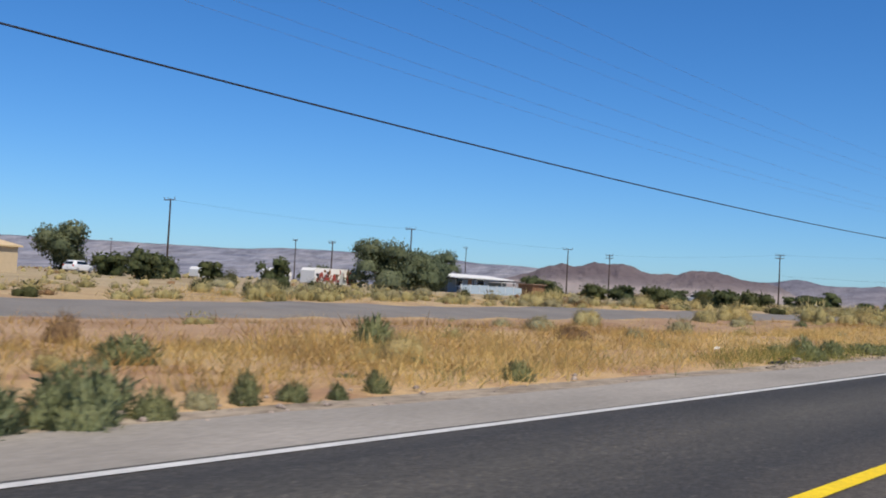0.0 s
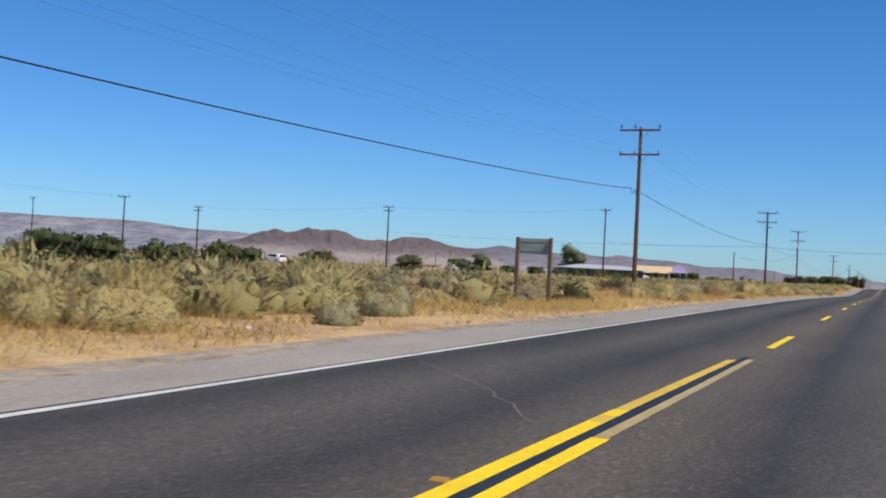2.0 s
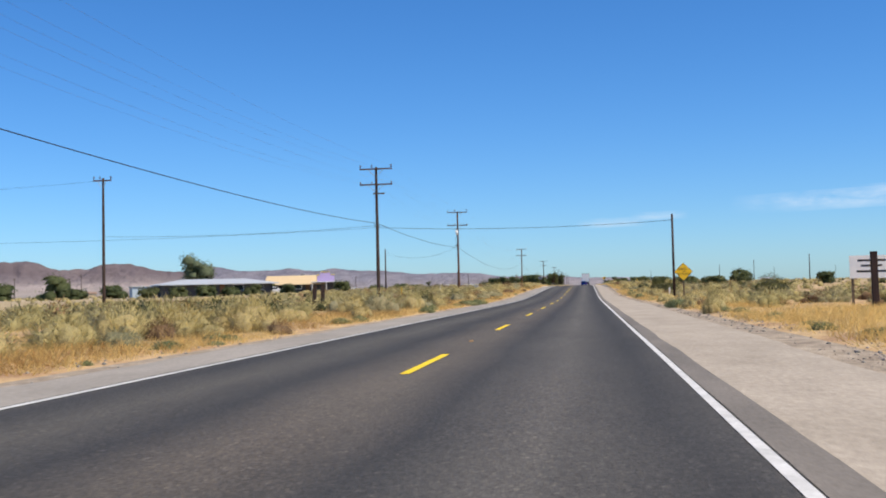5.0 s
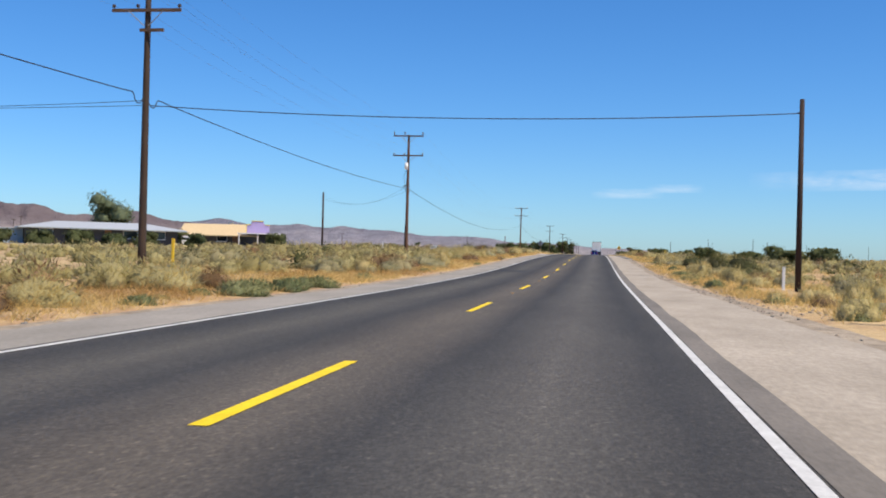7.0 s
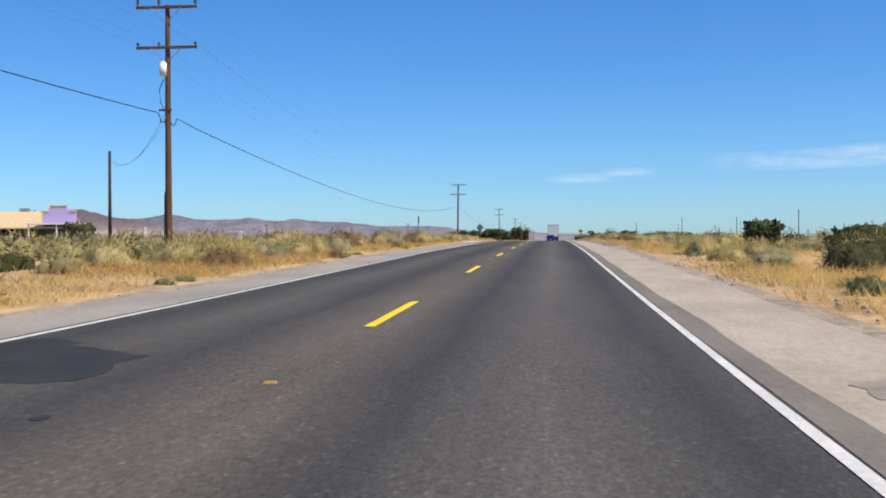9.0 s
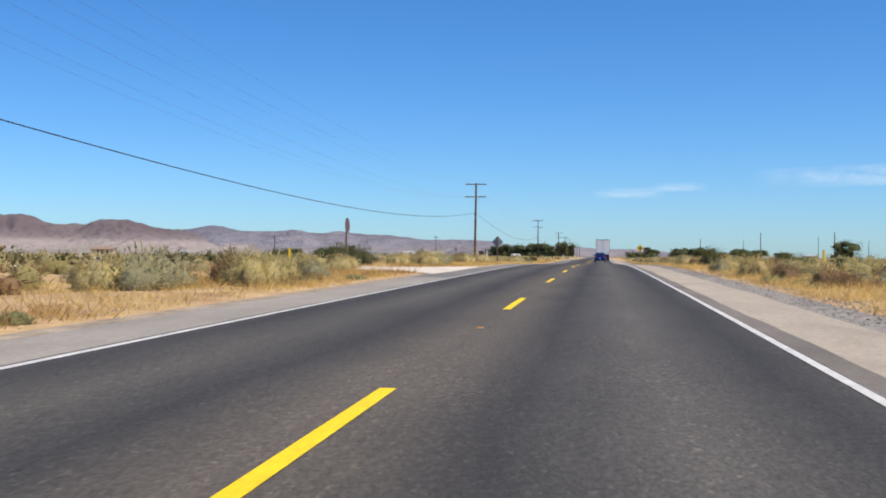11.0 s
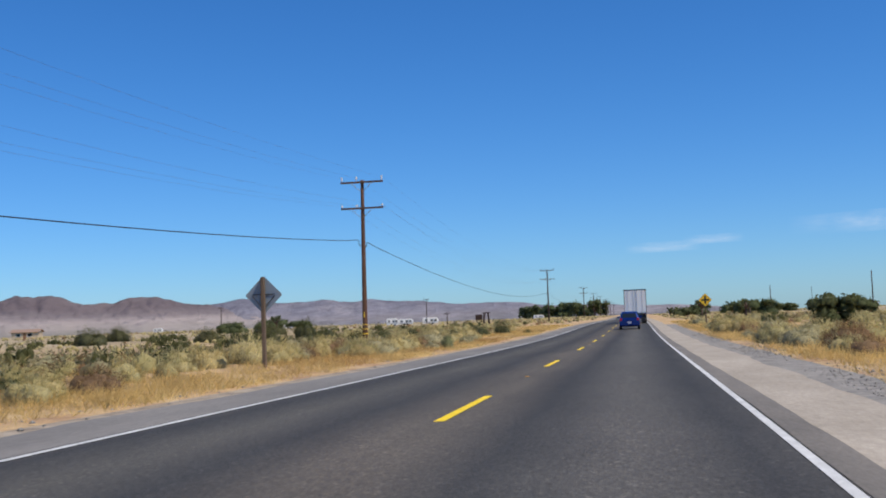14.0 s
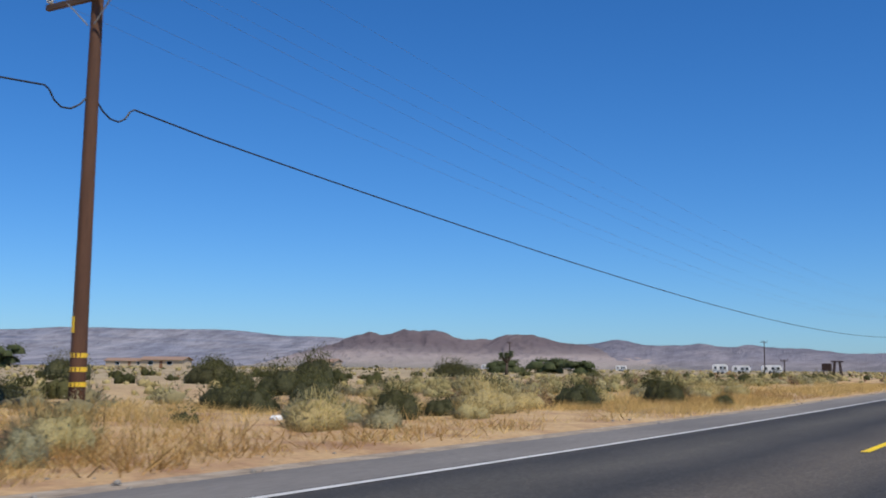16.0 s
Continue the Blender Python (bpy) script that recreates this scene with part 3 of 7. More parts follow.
for x, y, rx, ry, seed in ((3.0, 326.3, 0.22, 0.8, 81), (-0.77, 47.1, 0.05, 0.06, 82), (-0.32, 47.2, 0.06, 0.05, 83), (-0.98, 202.0, 0.08, 0.09, 84), (-0.3, 41.0, 0.05, 0.12, 85), (-4.97, 305.7, 0.12, 0.5, 86)):
    blot("tar_patch", x, y, rx, ry, PATCH, "", seed, parent=road, n=14)

# pale hairline cracks across the lanes
for seed, (xa, ya, xb, yb) in enumerate(((-3.2, 26.6, -0.6, 22.8), (-0.25, 311.0, -0.55, 318.0), (-0.3, 270.0, -0.2, 279.0))):
    r = np.random.RandomState(70 + seed)
    g = Geo()
    n = 14
    pts = [(xa + (xb - xa) * i / n + r.normal(0, 0.02), ya + (yb - ya) * i / n + 0.3 * math.sin(3.0 * i / n) + r.normal(0, 0.03)) for i in range(n + 1)]
    g.add([(x + s * 0.006, y + s * 0.005, float(prof(y)) + 0.003) for x, y in pts for s in (-1, 1)], [(2 * i, 2 * i + 1, 2 * i + 3, 2 * i + 2) for i in range(n)])
    part("crack", g, DUST_EDGE, road)

# old paved road beside the highway, dirt turnout
r = np.random.RandomState(3)
sx = np.linspace(-31.3, -19.8, 14)
sy = np.arange(-220, 47, 1.5)
xx, yy = np.meshgrid(sx, sy)
xx = xx + r.normal(0, 0.12, xx.shape)
lift_ = np.full(xx.shape, 0.05)
lift_[:, 0] = lift_[:, -1] = -0.08
lift_[-1, :] = -0.08
sheet("side_road", np.stack([xx, yy, land(xx, yy) + lift_], -1).reshape(-1, 3), grid_faces(14, len(sy)), OLD_ASPHALT, "bleached grey asphalt side road without markings", "road")
dx = np.array([-4.9, -6.5, -8, -10, -13, -17, -24, -34, -48, -70, -110, -160.0])
dy = np.linspace(-1, 1, 6)
half = np.array([12.0, 9.0, 6.0, 4.6, 4.2, 4.0, 3.8, 3.4, 3.2, 3.0, 3.0, 3.0])
xx = np.repeat(dx[:, None], 6, 1)
near_half = np.minimum(half, np.interp(half, [3.0, 4.0, 4.6, 6.0, 9.0, 11.0], [2.0, 2.1, 2.3, 2.8, 4.5, 8.0]))
yy = 297.5 + np.where(dy[None, :] < 0, near_half[:, None], half[:, None]) * dy[None, :] + r.normal(0, 0.25, (12, 6))
px_ = np.linspace(-19.6, -12.4, 12)
py_ = np.arange(-60, 62, 1.2)
bx, by = np.meshgrid(px_, py_)
bx = bx + r.normal(0, 0.25, bx.shape)
sheet("bare_dirt", np.stack([bx, by, land(bx, by) + 0.045 - 0.09 * (np.abs(bx + 16) > 3.3)], -1).reshape(-1, 3), grid_faces(12, len(py_)), RED_DIRT, "strip of bare reddish dirt beside the side road", "dirt")
sheet("dirt_road", np.stack([yy * 0 + xx, yy, np.where(xx > -5.2, prof(yy) - 0.012, np.maximum(land(xx, yy), prof(yy) - 0.02 - 0.2 * smooth(6, 30, -xx)) + 0.03)], -1).reshape(-1, 3), grid_faces(6, 12), PALE_SAND, "pale sandy dirt road joining the highway", "dirt road")


# ---- hills ----
def bumps(a, table):
    return 0.96 * np.sum([(h * np.exp(-np.abs((a - c) / w) ** p)) ** 9 for c, w, h, p in table], axis=0) ** (1 / 9)


def ridge(name, az0, az1, n, r_foot, r_top, r_back, table, rough, material, label, seed, rise=1.7):
    """A range of hills seen from the road: degrees left of the road, height by the sum of broad domes, gullies by noise."""
    az = np.linspace(az0, az1, n)
    rad = np.concatenate([np.linspace(r_foot, r_top, 40), np.linspace(r_top, r_back, 5)[1:]])
    A, Rr = np.meshgrid(az, rad)
    crest = np.tan(np.radians(bumps(A, table))) * r_top
    up = np.where(Rr <= r_top, ((Rr - r_foot) / (r_top - r_foot)) ** rise, 1 - 0.6 * ((Rr - r_top) / (r_back - r_top)))
    X, Y = -np.sin(np.radians(A)) * Rr, 190 + np.cos(np.radians(A)) * Rr
    g = np.empty(A.shape)
    for i in range(A.shape[0]):
        for j in range(A.shape[1]):
            u, v = A[i, j] * 76.0, Rr[i, j] * 0.38
            g[i, j] = noise.multi_fractal(Vector((u * 0.0028, v * 0.0028, seed)), 0.9, 2.1, 6) - 0.55 + 0.9 * (0.4 - abs(noise.noise(Vector((u * 0.006, v * 0.006, seed))))) + 0.6 * (0.3 - abs(noise.noise(Vector((u * 0.015, v * 0.015, seed))))) + 0.45 * noise.noise(Vector((u * 0.035, v * 0.035, seed)))
    g = g - g.mean()
    Z = 2.0 + crest * up * (1 + rough * g * (1 - 0.55 * np.clip(up, 0, 1))) - 4.0 * (up < 0.02)
    return sheet(name, np.stack([X, Y, Z], -1).reshape(-1, 3), grid_faces(n, len(rad)), material, label, "hills")


# haze on the mesa and the far hills comes from their base colours
ridge("mesa", 26, 78, 360, 3700, 4760, 4900, [(56, 13, 1.78, 5), (44, 8, 1.96, 5), (37, 6, 1.66, 4), (70, 12, 1.6, 4)], 0.03, HAZED_MESA_ROCK, "far pale flat-topped mesa on the horizon", 3.1, 3.6)
ridge("far_hills", -6, 30, 400, 3500, 4650, 4850, [(20.0, 6.5, 1.36, 6), (14.0, 5.0, 1.18, 6), (9.0, 5.0, 1.0, 5), (4.0, 5.0, 0.68, 4), (0.0, 5.0, 0.5, 3), (20.2, 2.2, 1.55, 2.2), (13.7, 1.7, 1.30, 2.0), (16.0, 1.6, 1.24, 2.0)], 0.13, HAZED_FAR_ROCK, "far blue-grey desert hills on the horizon", 5.3)
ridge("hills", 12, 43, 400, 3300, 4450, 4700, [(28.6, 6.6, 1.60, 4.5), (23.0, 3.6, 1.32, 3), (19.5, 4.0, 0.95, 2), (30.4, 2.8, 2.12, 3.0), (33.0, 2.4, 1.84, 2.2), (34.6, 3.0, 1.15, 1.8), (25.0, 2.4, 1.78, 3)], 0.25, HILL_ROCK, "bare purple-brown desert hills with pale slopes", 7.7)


# ---- utility poles and lines ----
def insulator(parent, x, z, material, tall=0.22):
    g = Geo()
    g.rod((x, 0, z), (x, 0, z + tall * 0.35), 0.025, 0.025, 6)
    for k, rad in enumerate((0.075, 0.085, 0.07)):
        zz = z + tall * (0.3 + 0.22 * k)
        g.rod((x, 0, zz), (x, 0, zz + tall * 0.16), rad, rad * 0.75, 8)
    return part("insulator", g, material, parent)


def utility_pole(x, y, top, arms, arm_len, wood, label, group, radius=0.17, bands=(), lean=0.0, pins=(-0.95, -0.25, 0.95), ins=None, braces=True, sunk=0.3, rz=0.0, shape="arm"):
    """A tapered wooden pole with crossarms, braces, insulators and painted bands. top and arms are heights above sea level."""
    base = gz(x, y)
    ob = thing("utility_pole", x, y, label, "utility pole", group, rz)
    h = top - base
    g = Geo()
    rings = []
    for k in range(9):
        t = k / 8
        rr_ = radius * (1 - 0.36 * t)
        rings.append([(rr_ * math.cos(6.2832 * i / 12) + lean * t * h, rr_ * math.sin(6.2832 * i / 12) + 0.02 * math.sin(3 * t + x), -sunk + (h + sunk) * t) for i in range(12)])
    part("pole", g.loft(rings), wood, ob, shade=True)
    for k, za in enumerate(arms):
        z = za - base
        xo = lean * z
        half = arm_len / 2
        part("crossarm", Geo().box((xo, -0.16, z), (arm_len, 0.10, 0.125)), ARM_WOOD, ob)
        if braces:
            for s in (-1, 1):
                g = Geo().rod((xo + s * half * 0.5, -0.21, z - 0.03), (xo + s * 0.1, -0.17, z - 0.62), 0.02, 0.02, 5)
                part("brace", g, STEEL, ob)
        for p in pins:
            o = insulator(ob, xo + p * half, z + 0.06, ins or CERAMIC, 0.36 if k == 0 else 0.2)
            o.location.y = -0.16
    for zb in bands:
        z = zb - base
        t = (z + sunk) / (h + sunk)
        r_ = radius * (1 - 0.36 * t) + 0.006
        part("band", Geo().rod((lean * t * h, 0, z - 0.05), (lean * t * h, 0, z + 0.05), r_, r_, 12, caps=False), YELLOW_PLASTIC, ob)
    return ob


LINE_X = -15.7
ROADSIDE = "poles of the roadside line"
pole_z = utility_pole(-15.1, 91.2, 12.25, (12.0, 10.25), 2.9, POLE_BROWN, "dark wooden utility pole with two crossarms in dry brush", ROADSIDE, bands=(2.35, 2.05, 1.75), ins=BROWN_CERAMIC)
pole_a = utility_pole(-15.68, 184.2, 12.6, (12.42, 11.05), 2.9, POLE_DARK, "tarred black utility pole carrying a cable across the road", ROADSIDE, ins=BROWN_CERAMIC)
part("crossarm", Geo().box((0.25, -0.18, 10.25 - gz(-15.68, 184.2)), (1.0, 0.1, 0.12)), ARM_WOOD, pole_a)
pole_b = utility_pole(-15.7, 244.0, 12.85, (12.72, 10.85), 2.9, POLE_BROWN, "brown utility pole with transformer can and two crossarms", ROADSIDE, ins=BROWN_CERAMIC)
zb = gz(-15.7, 244.0)
can = part("transformer", Geo().rod((-0.12, -0.32, 9.5 - zb), (-0.12, -0.32, 10.1 - zb), 0.165, 0.165, 14).rod((-0.12, -0.32, 10.1 - zb), (-0.12, -0.32, 10.18 - zb), 0.165, 0.09, 14), WHITE_PAINT, pole_b, "white transformer can", True)
part("conduit", Geo().rod((-0.19, -0.06, 0.0), (-0.16, -0.05, 2.9), 0.035, 0.035, 6), DARK_TRIM, pole_b)
part("lead_wire", Geo().tube([(-0.16, -0.1, 9.4 - zb), (-0.35, -0.2, 8.9 - zb), (-0.3, -0.15, 8.3 - zb), (-0.1, -0.1, 7.9 - zb)], 0.02), DARK_TRIM, pole_b)
part("crossarm", Geo().box((-0.1, -0.12, 7.95 - zb), (0.6, 0.08, 0.1)), ARM_WOOD, pole_b)
pole_d = utility_pole(-15.85, 396.95, 12.85, (12.7, 10.92), 2.95, POLE_BROWN, "reddish-brown utility pole with three yellow bands near its foot", ROADSIDE, bands=(3.04, 2.74, 2.42), radius=0.185, lean=0.011)
part("marker_tag", Geo().box((0.02, -0.2, 1.95), (0.07, 0.02, 0.35)), YELLOW_PLASTIC, pole_d)
for y, top in ((545.7, 12.85), (695, 12.9), (780, 12.6), (860, 12.8), (960, 12.7), (1060, 12.8), (1160, 12.7)):
    utility_pole(LINE_X + 0.2, y, top, (top - 0.15, top - 1.95), 2.9, POLE_DARK, "far dark utility pole with two crossarms", ROADSIDE, ins=BROWN_CERAMIC)

FAR_LINE = "poles across the desert settlement"
for x, y, top in ((-113.3, 53.5, 11.2), (-114.4, 105.1, 11.3), (-113.8, 155.8, 11.0)):
    utility_pole(x, y, top, (top - 0.2,), 2.3, POLE_DARK, "thin dark pole with one crossarm among desert houses", FAR_LINE, radius=0.15, ins=BROWN_CERAMIC, braces=False)
for x, y, top in ((-119.4, 183.8, 11.2), (-78.8, 182.5, 12.0)):
    utility_pole(x, y, top, (top - 0.15, top - 0.8), 1.9, POLE_DARK, "dark pole with double crossarms beyond the brush", FAR_LINE, radius=0.16, ins=BROWN_CERAMIC, braces=False)
pole_y = utility_pole(-40.65, 183.3, 12.5, (12.25,), 1.7, POLE_DARK, "slim brown pole with a short crossarm in the scrub", FAR_LINE, radius=0.15, ins=BROWN_CERAMIC, lean=0.004)
for x, y, top in ((-311, 183, 13.0), (-168.2, 130.5, 10.6), (-115.0, 86.5, 7.8), (-164, 188, 12.6), (-109, 602, 9.2), (-56, 622, 9.6), (-44.5, 590, 5.2), (-240, 520, 11), (-205, 500, 10), (-185, 470, 10.5)):
    utility_pole(x, y, top, (top - 0.3,), 1.4, POLE_DARK, "distant slim dark pole on the plain", FAR_LINE, radius=0.14, ins=BROWN_CERAMIC, braces=False)
for x, y, top, r_, label in ((-32.5, 276.5, 9.05, 0.14, "bare grey-black service pole without crossarms"), (9.75, 184.3, 7.62, 0.115, "plain dark pole holding the cable over the road")):
    ob = thing("service_pole", x, y, label, "utility pole")
    h = top - gz(x, y)
    part("pole", Geo().rod((0, 0, -0.3), (0.0, 0, h), r_, r_ * 0.75, 12), TIE_WOOD, ob, shade=True)
    part("bolt", Geo().rod((-0.16, 0, h - 0.5), (0.1, 0, h - 0.5), 0.02, 0.02, 6), STEEL, ob)
for x, y, h in ((52, 420, 6.5), (48, 470, 6.0), (38, 500, 6.5), (78, 640, 8), (95, 640, 7), (60, 700, 8), (160, 800, 9), (30, 560, 6.0), (44, 300, 5.0), (70, 330, 4.5)):
    ob = thing("service_pole", x, y, "far bare pole standing on the scrub plain", "utility pole", "far bare poles")
    part("pole", Geo().rod((0, 0, -0.3), (0, 0, h), 0.11, 0.08, 7), POLE_DARK, ob, shade=True)


def span(p, q, sag, n=26):
    p, q = Vector(p), Vector(q)
    return [p.lerp(q, i / n) - Vector((0, 0, 4 * sag * (i / n) * (1 - i / n))) for i in range(n + 1)]


def cable_span(p, q, sag, r, material, label, name="cable", loops=False):
    pts = span(p, q, sag, 40)
    if loops:
        d = (Vector(q) - Vector(p)).normalized()

        def dip(a, s):
            return [Vector(a) + d * (s * o) + Vector((0, 0, v)) for o, v in ((0.0, 0.0), (0.15, -0.06), (0.32, -0.24), (0.55, -0.38), (0.8, -0.40), (1.0, -0.28), (1.12, -0.10), (1.25, -0.02))]
        pts = dip(p, 1) + [v for v in pts if (v - Vector(p)).length > 1.5 and (v - Vector(q)).length > 1.5] + dip(q, -1)[::-1]
    return tagged(part(name, Geo().tube(pts, r), material), label, "cable", "overhead lines")


ATT = [(-15.7, -92.0, 7.6), (-15.35, 91.2, 7.78), (-15.7, 184.2, 7.65), (-15.72, 244.0, 7.72), (-15.82, 396.95, 8.72), (-15.6, 545.7, 8.2), (-15.6, 695, 8.2), (-15.6, 780, 8.2)]
SAGS = [2.85, 0.85, 0.42, 2.35, 2.05, 1.9, 1.0]
for (p, q), sg in zip(zip(ATT, ATT[1:]), SAGS):
    cable_span(p, q, sg, 0.022, CABLE, "thick black cable slung between roadside poles", loops=True)
cable_span((-15.5, 184.2, 7.25), (9.75, 184.3, 7.1), 0.35, 0.019, CABLE, "black cable crossing high over the road")
cable_span((-15.8, 184.2, 7.25), (-78.8, 182.5, 7.6), 0.55, 0.012, CABLE, "black service cable running into the scrub")
cable_span((-15.8, 184.2, 7.45), (-40.65, 183.3, 7.2), 0.3, 0.013, CABLE, "black service cable running into the scrub")
cable_span((-15.8, 244.0, 7.9), (-32.5, 276.5, 8.6), 1.4, 0.011, CABLE, "slack service cable to a bare pole")
cable_span((-15.8, 244.0, 7.5), (-32.5, 276.5, 8.2), 1.0, 0.008, CABLE, "slack service cable to a bare pole")
tops = [(-87.0, 12.0, 10.3), (91.2, 12.3, 10.45), (184.2, 12.72, 11.25), (244.0, 13.0, 11.05), (396.95, 13.0, 11.1), (545.7, 12.95, 11.1), (695, 13.0, 11.1)]
for (ya, ha, la), (yb, hb, lb) in zip(tops, tops[1:]):
    sg = 2.2 * ((yb - ya) / 150) ** 2 + 0.3
    for xo in (-1.38, -0.36, 1.38):
        cable_span((LINE_X + xo, ya, ha), (LINE_X + xo, yb, hb), sg, 0.0032, WIRE, "thin bare power wire", "power_wire")
        cable_span((LINE_X + xo, ya, la), (LINE_X + xo, yb, lb), sg * 1.1, 0.0032, WIRE, "thin bare power wire", "power_wire")
for (xa, ya, ta), (xb, yb, tb) in (((-113.3, 53.5, 11.1), (-114.4, 105.1, 11.2)), ((-114.4, 105.1, 11.2), (-113.8, 155.8, 10.9)), ((-78.8, 182.5, 11.9), (-119.4, 183.8, 11.1)), ((-78.8, 182.5, 11.9), (-40.65, 183.3, 12.3))):
    for o in (-0.7, 0.7):
        cable_span((xa, ya + o * 0, ta), (xb, yb, tb), 0.5 + 0.1 * o, 0.005, CABLE, "thin dark wire between settlement poles", "power_wire")


# ---- signs and markers ----
def letters(text, size, material, parent, x, z, y, name="lettering"):
    cu = bpy.data.curves.new(name, "FONT")
    cu.body = text
    cu.size = size
    cu.align_x, cu.align_y = "CENTER", "CENTER"
    cu.extrude = 0.001
    tmp = bpy.data.objects.new(name, cu)
    me = bpy.data.meshes.new_from_object(tmp)
    bpy.data.objects.remove(tmp)
    me.transform(Matrix.Translation((x, y, z)) @ Matrix.Rotation(radians(90), 4, "X"))
    me.materials.append(material)
    ob = new(name, me)
    ob.parent = parent
    return ob


def diamond(half, y0, y1, z, r=0.06):
    """A diamond plate with rounded corners."""
    out = []
    for k in range(4):
        a = math.pi / 2 * k
        cx, cz = (half - 1.42 * r) * math.cos(a), (half - 1.42 * r) * math.sin(a)
        for j in (-1, -0.33, 0.33, 1):
            out.append((cx + r * math.cos(a + j * math.pi / 4), z + cz + r * math.sin(a + j * math.pi / 4)))
    return Geo().prism(out, y0, y1)


def diamond_sign(x, y, zc, half, rz, label, face, back, post_w=0.1, post_top=0.0, words=(), cross=False, bracket=False):
    ob = thing("warning_sign", x, y, label, "road sign", "", rz)
    zr = zc - gz(x, y)
    part("post", Geo().box((0, 0.07, (zr + post_top) / 2 - 0.15), (post_w, post_w, zr + post_top + 0.3), ch=0.012), POST_WOOD, ob)
    pl = part("panel", diamond(half, -0.004, 0.004, zr), back, ob, "bare grey metal back")
    part("face", diamond(half - 0.004, -0.008, -0.0045, zr), SIGN_BLACK, pl)
    part("face_sheet", diamond(half - 0.022, -0.011, -0.0085, zr), face, pl)
    part("border", diamond(half - 0.03, -0.0125, -0.0115, zr), SIGN_BLACK, pl) if not words and not cross else None
    for text, dz, size in words:
        letters(text, size, SIGN_BLACK, ob, 0, zr + dz, -0.0125)
    if cross:
        part("symbol", Geo().box((0, -0.013, zr), (0.14, 0.003, 0.62)).box((0, -0.0131, zr), (0.62, 0.0026, 0.14)), SIGN_BLACK, ob)
    if bracket:
        part("bracket", Geo().box((0, 0.02, zr + 0.02), (0.72, 0.02, 0.022)), DARK_TRIM, pl)
        for s in (-1, 1):
            part("brace", Geo().rod((s * 0.36, 0.02, zr - 0.02), (0, 0.05, zr - 0.42), 0.009, 0.009, 6), DARK_TRIM, pl)
    for s in (-0.25, 0.25):
        part("bolt", Geo().rod((0, -0.016, zr + s), (0, 0.02, zr + s), 0.012, 0.012, 6), STEEL, ob)
    return ob


diamond_sign(8.72, 163.6, 2.45, 0.60, 0, "yellow diamond flood warning sign on a wooden post", SIGN_YELLOW, SIGN_BACK, words=(("SUBJECT", 0.17, 0.19), ("TO", 0.0, 0.17), ("FLOODING", -0.16, 0.165)))
diamond_sign(7.7, 415.0, 4.0, 0.54, 0, "yellow diamond crossroad warning sign on a wooden post", SIGN_YELLOW, SIGN_BACK, cross=True)
diamond_sign(-8.95, 358.0, 4.05, 0.60, 180, "grey metal back of a diamond sign on a wooden post", SIGN_YELLOW, SIGN_BACK, post_w=0.115, post_top=0.55, bracket=True)

stop = thing("stop_sign", -11.1, 300.4, "faded red octagonal stop sign turned edgewise on a pole", "road sign", "", 86)
zs = 4.0 - gz(-11.1, 300.4)
part("post", Geo().box((0, 0.05, zs / 2), (0.09, 0.06, zs + 0.75)), POST_WOOD, stop)
part("panel", Geo().prism([(0.38 / math.cos(math.pi / 8) * math.cos(math.pi / 8 + k * math.pi / 4), zs + 0.38 / math.cos(math.pi / 8) * math.sin(math.pi / 8 + k * math.pi / 4)) for k in range(8)], -0.004, 0.004), STOP_BACK, stop)

board = thing("sign_board", -8.75, 47.9, "rear of a small green-grey board on two wooden posts", "road sign", "", -2)
g0 = gz(-8.75, 47.9)
for s in (-0.55, 0.55):
    part("post", Geo().box((s, 0, (2.45 - g0) / 2 - 0.15), (0.12, 0.10, 2.45 - g0 + 0.3), ch=0.015), POST_WOOD, board)
pb = part("panel", Geo().box((0, 0.08, 2.17 - g0), (1.14, 0.02, 0.5)), SIGN_GREEN, board, "faded green-grey metal back")
for dz in (-0.15, 0.15):
    part("stiffener", Geo().box((0, 0.064, 2.17 - g0 + dz), (1.1, 0.012, 0.03)), STEEL, pb)

km = thing("mile_marker", -8.4, 18.4, "white paddle marker post with dark worn figures", "marker post", "", 8)
part("post", Geo().box((0, 0.02, 0.4), (0.07, 0.03, 1.25)), STEEL, km)
pk = part("panel", Geo().box((0, -0.004, 0.92), (0.125, 0.01, 0.6)), WHITE_PAINT, km)
for dz in (-0.18, 0.0, 0.18):
    part("marking_bar", Geo().box((0, -0.0115, 0.92 + dz), (0.06, 0.003, 0.09)), SIGN_BLACK, pk)
for x, y, h, material, label in ((9.45, 185.6, 0.85, WHITE_PAINT, "short white plastic marker post beside the shoulder"), (-13.1, 181.1, 1.35, YELLOW_PLASTIC, "yellow plastic pipeline marker in the brush"), (12.0, 300.0, 1.1, YELLOW_PLASTIC, "slim yellow marker stake in dry grass"), (-14.6, 302.0, 1.0, YELLOW_PLASTIC, "slim pale marker stake in the scrub"), (-19.2, 250.0, 1.15, WHITE_PAINT, "white marker post in the brush")):
    ob = thing("marker_post", x, y, label, "marker post", "slim marker posts")
    part("post", Geo().box((0, 0, h / 2 - 0.1), (0.11, 0.06, h + 0.2), ch=0.015), material, ob)
    part("cap", Geo().box((0, 0, h + 0.015), (0.125, 0.075, 0.03), ch=0.015), material, ob)
ub = thing("utility_box", -13.6, 247.5, "pale green utility box among the brush", "utility box")
part("body", Geo().box((0, 0, 0.45), (0.6, 0.5, 1.1), ch=0.03), METAL_ROOF, ub)
part("lid", Geo().box((0, 0, 1.03), (0.66, 0.56, 0.06), ch=0.03), WHITE_PAINT, ub)

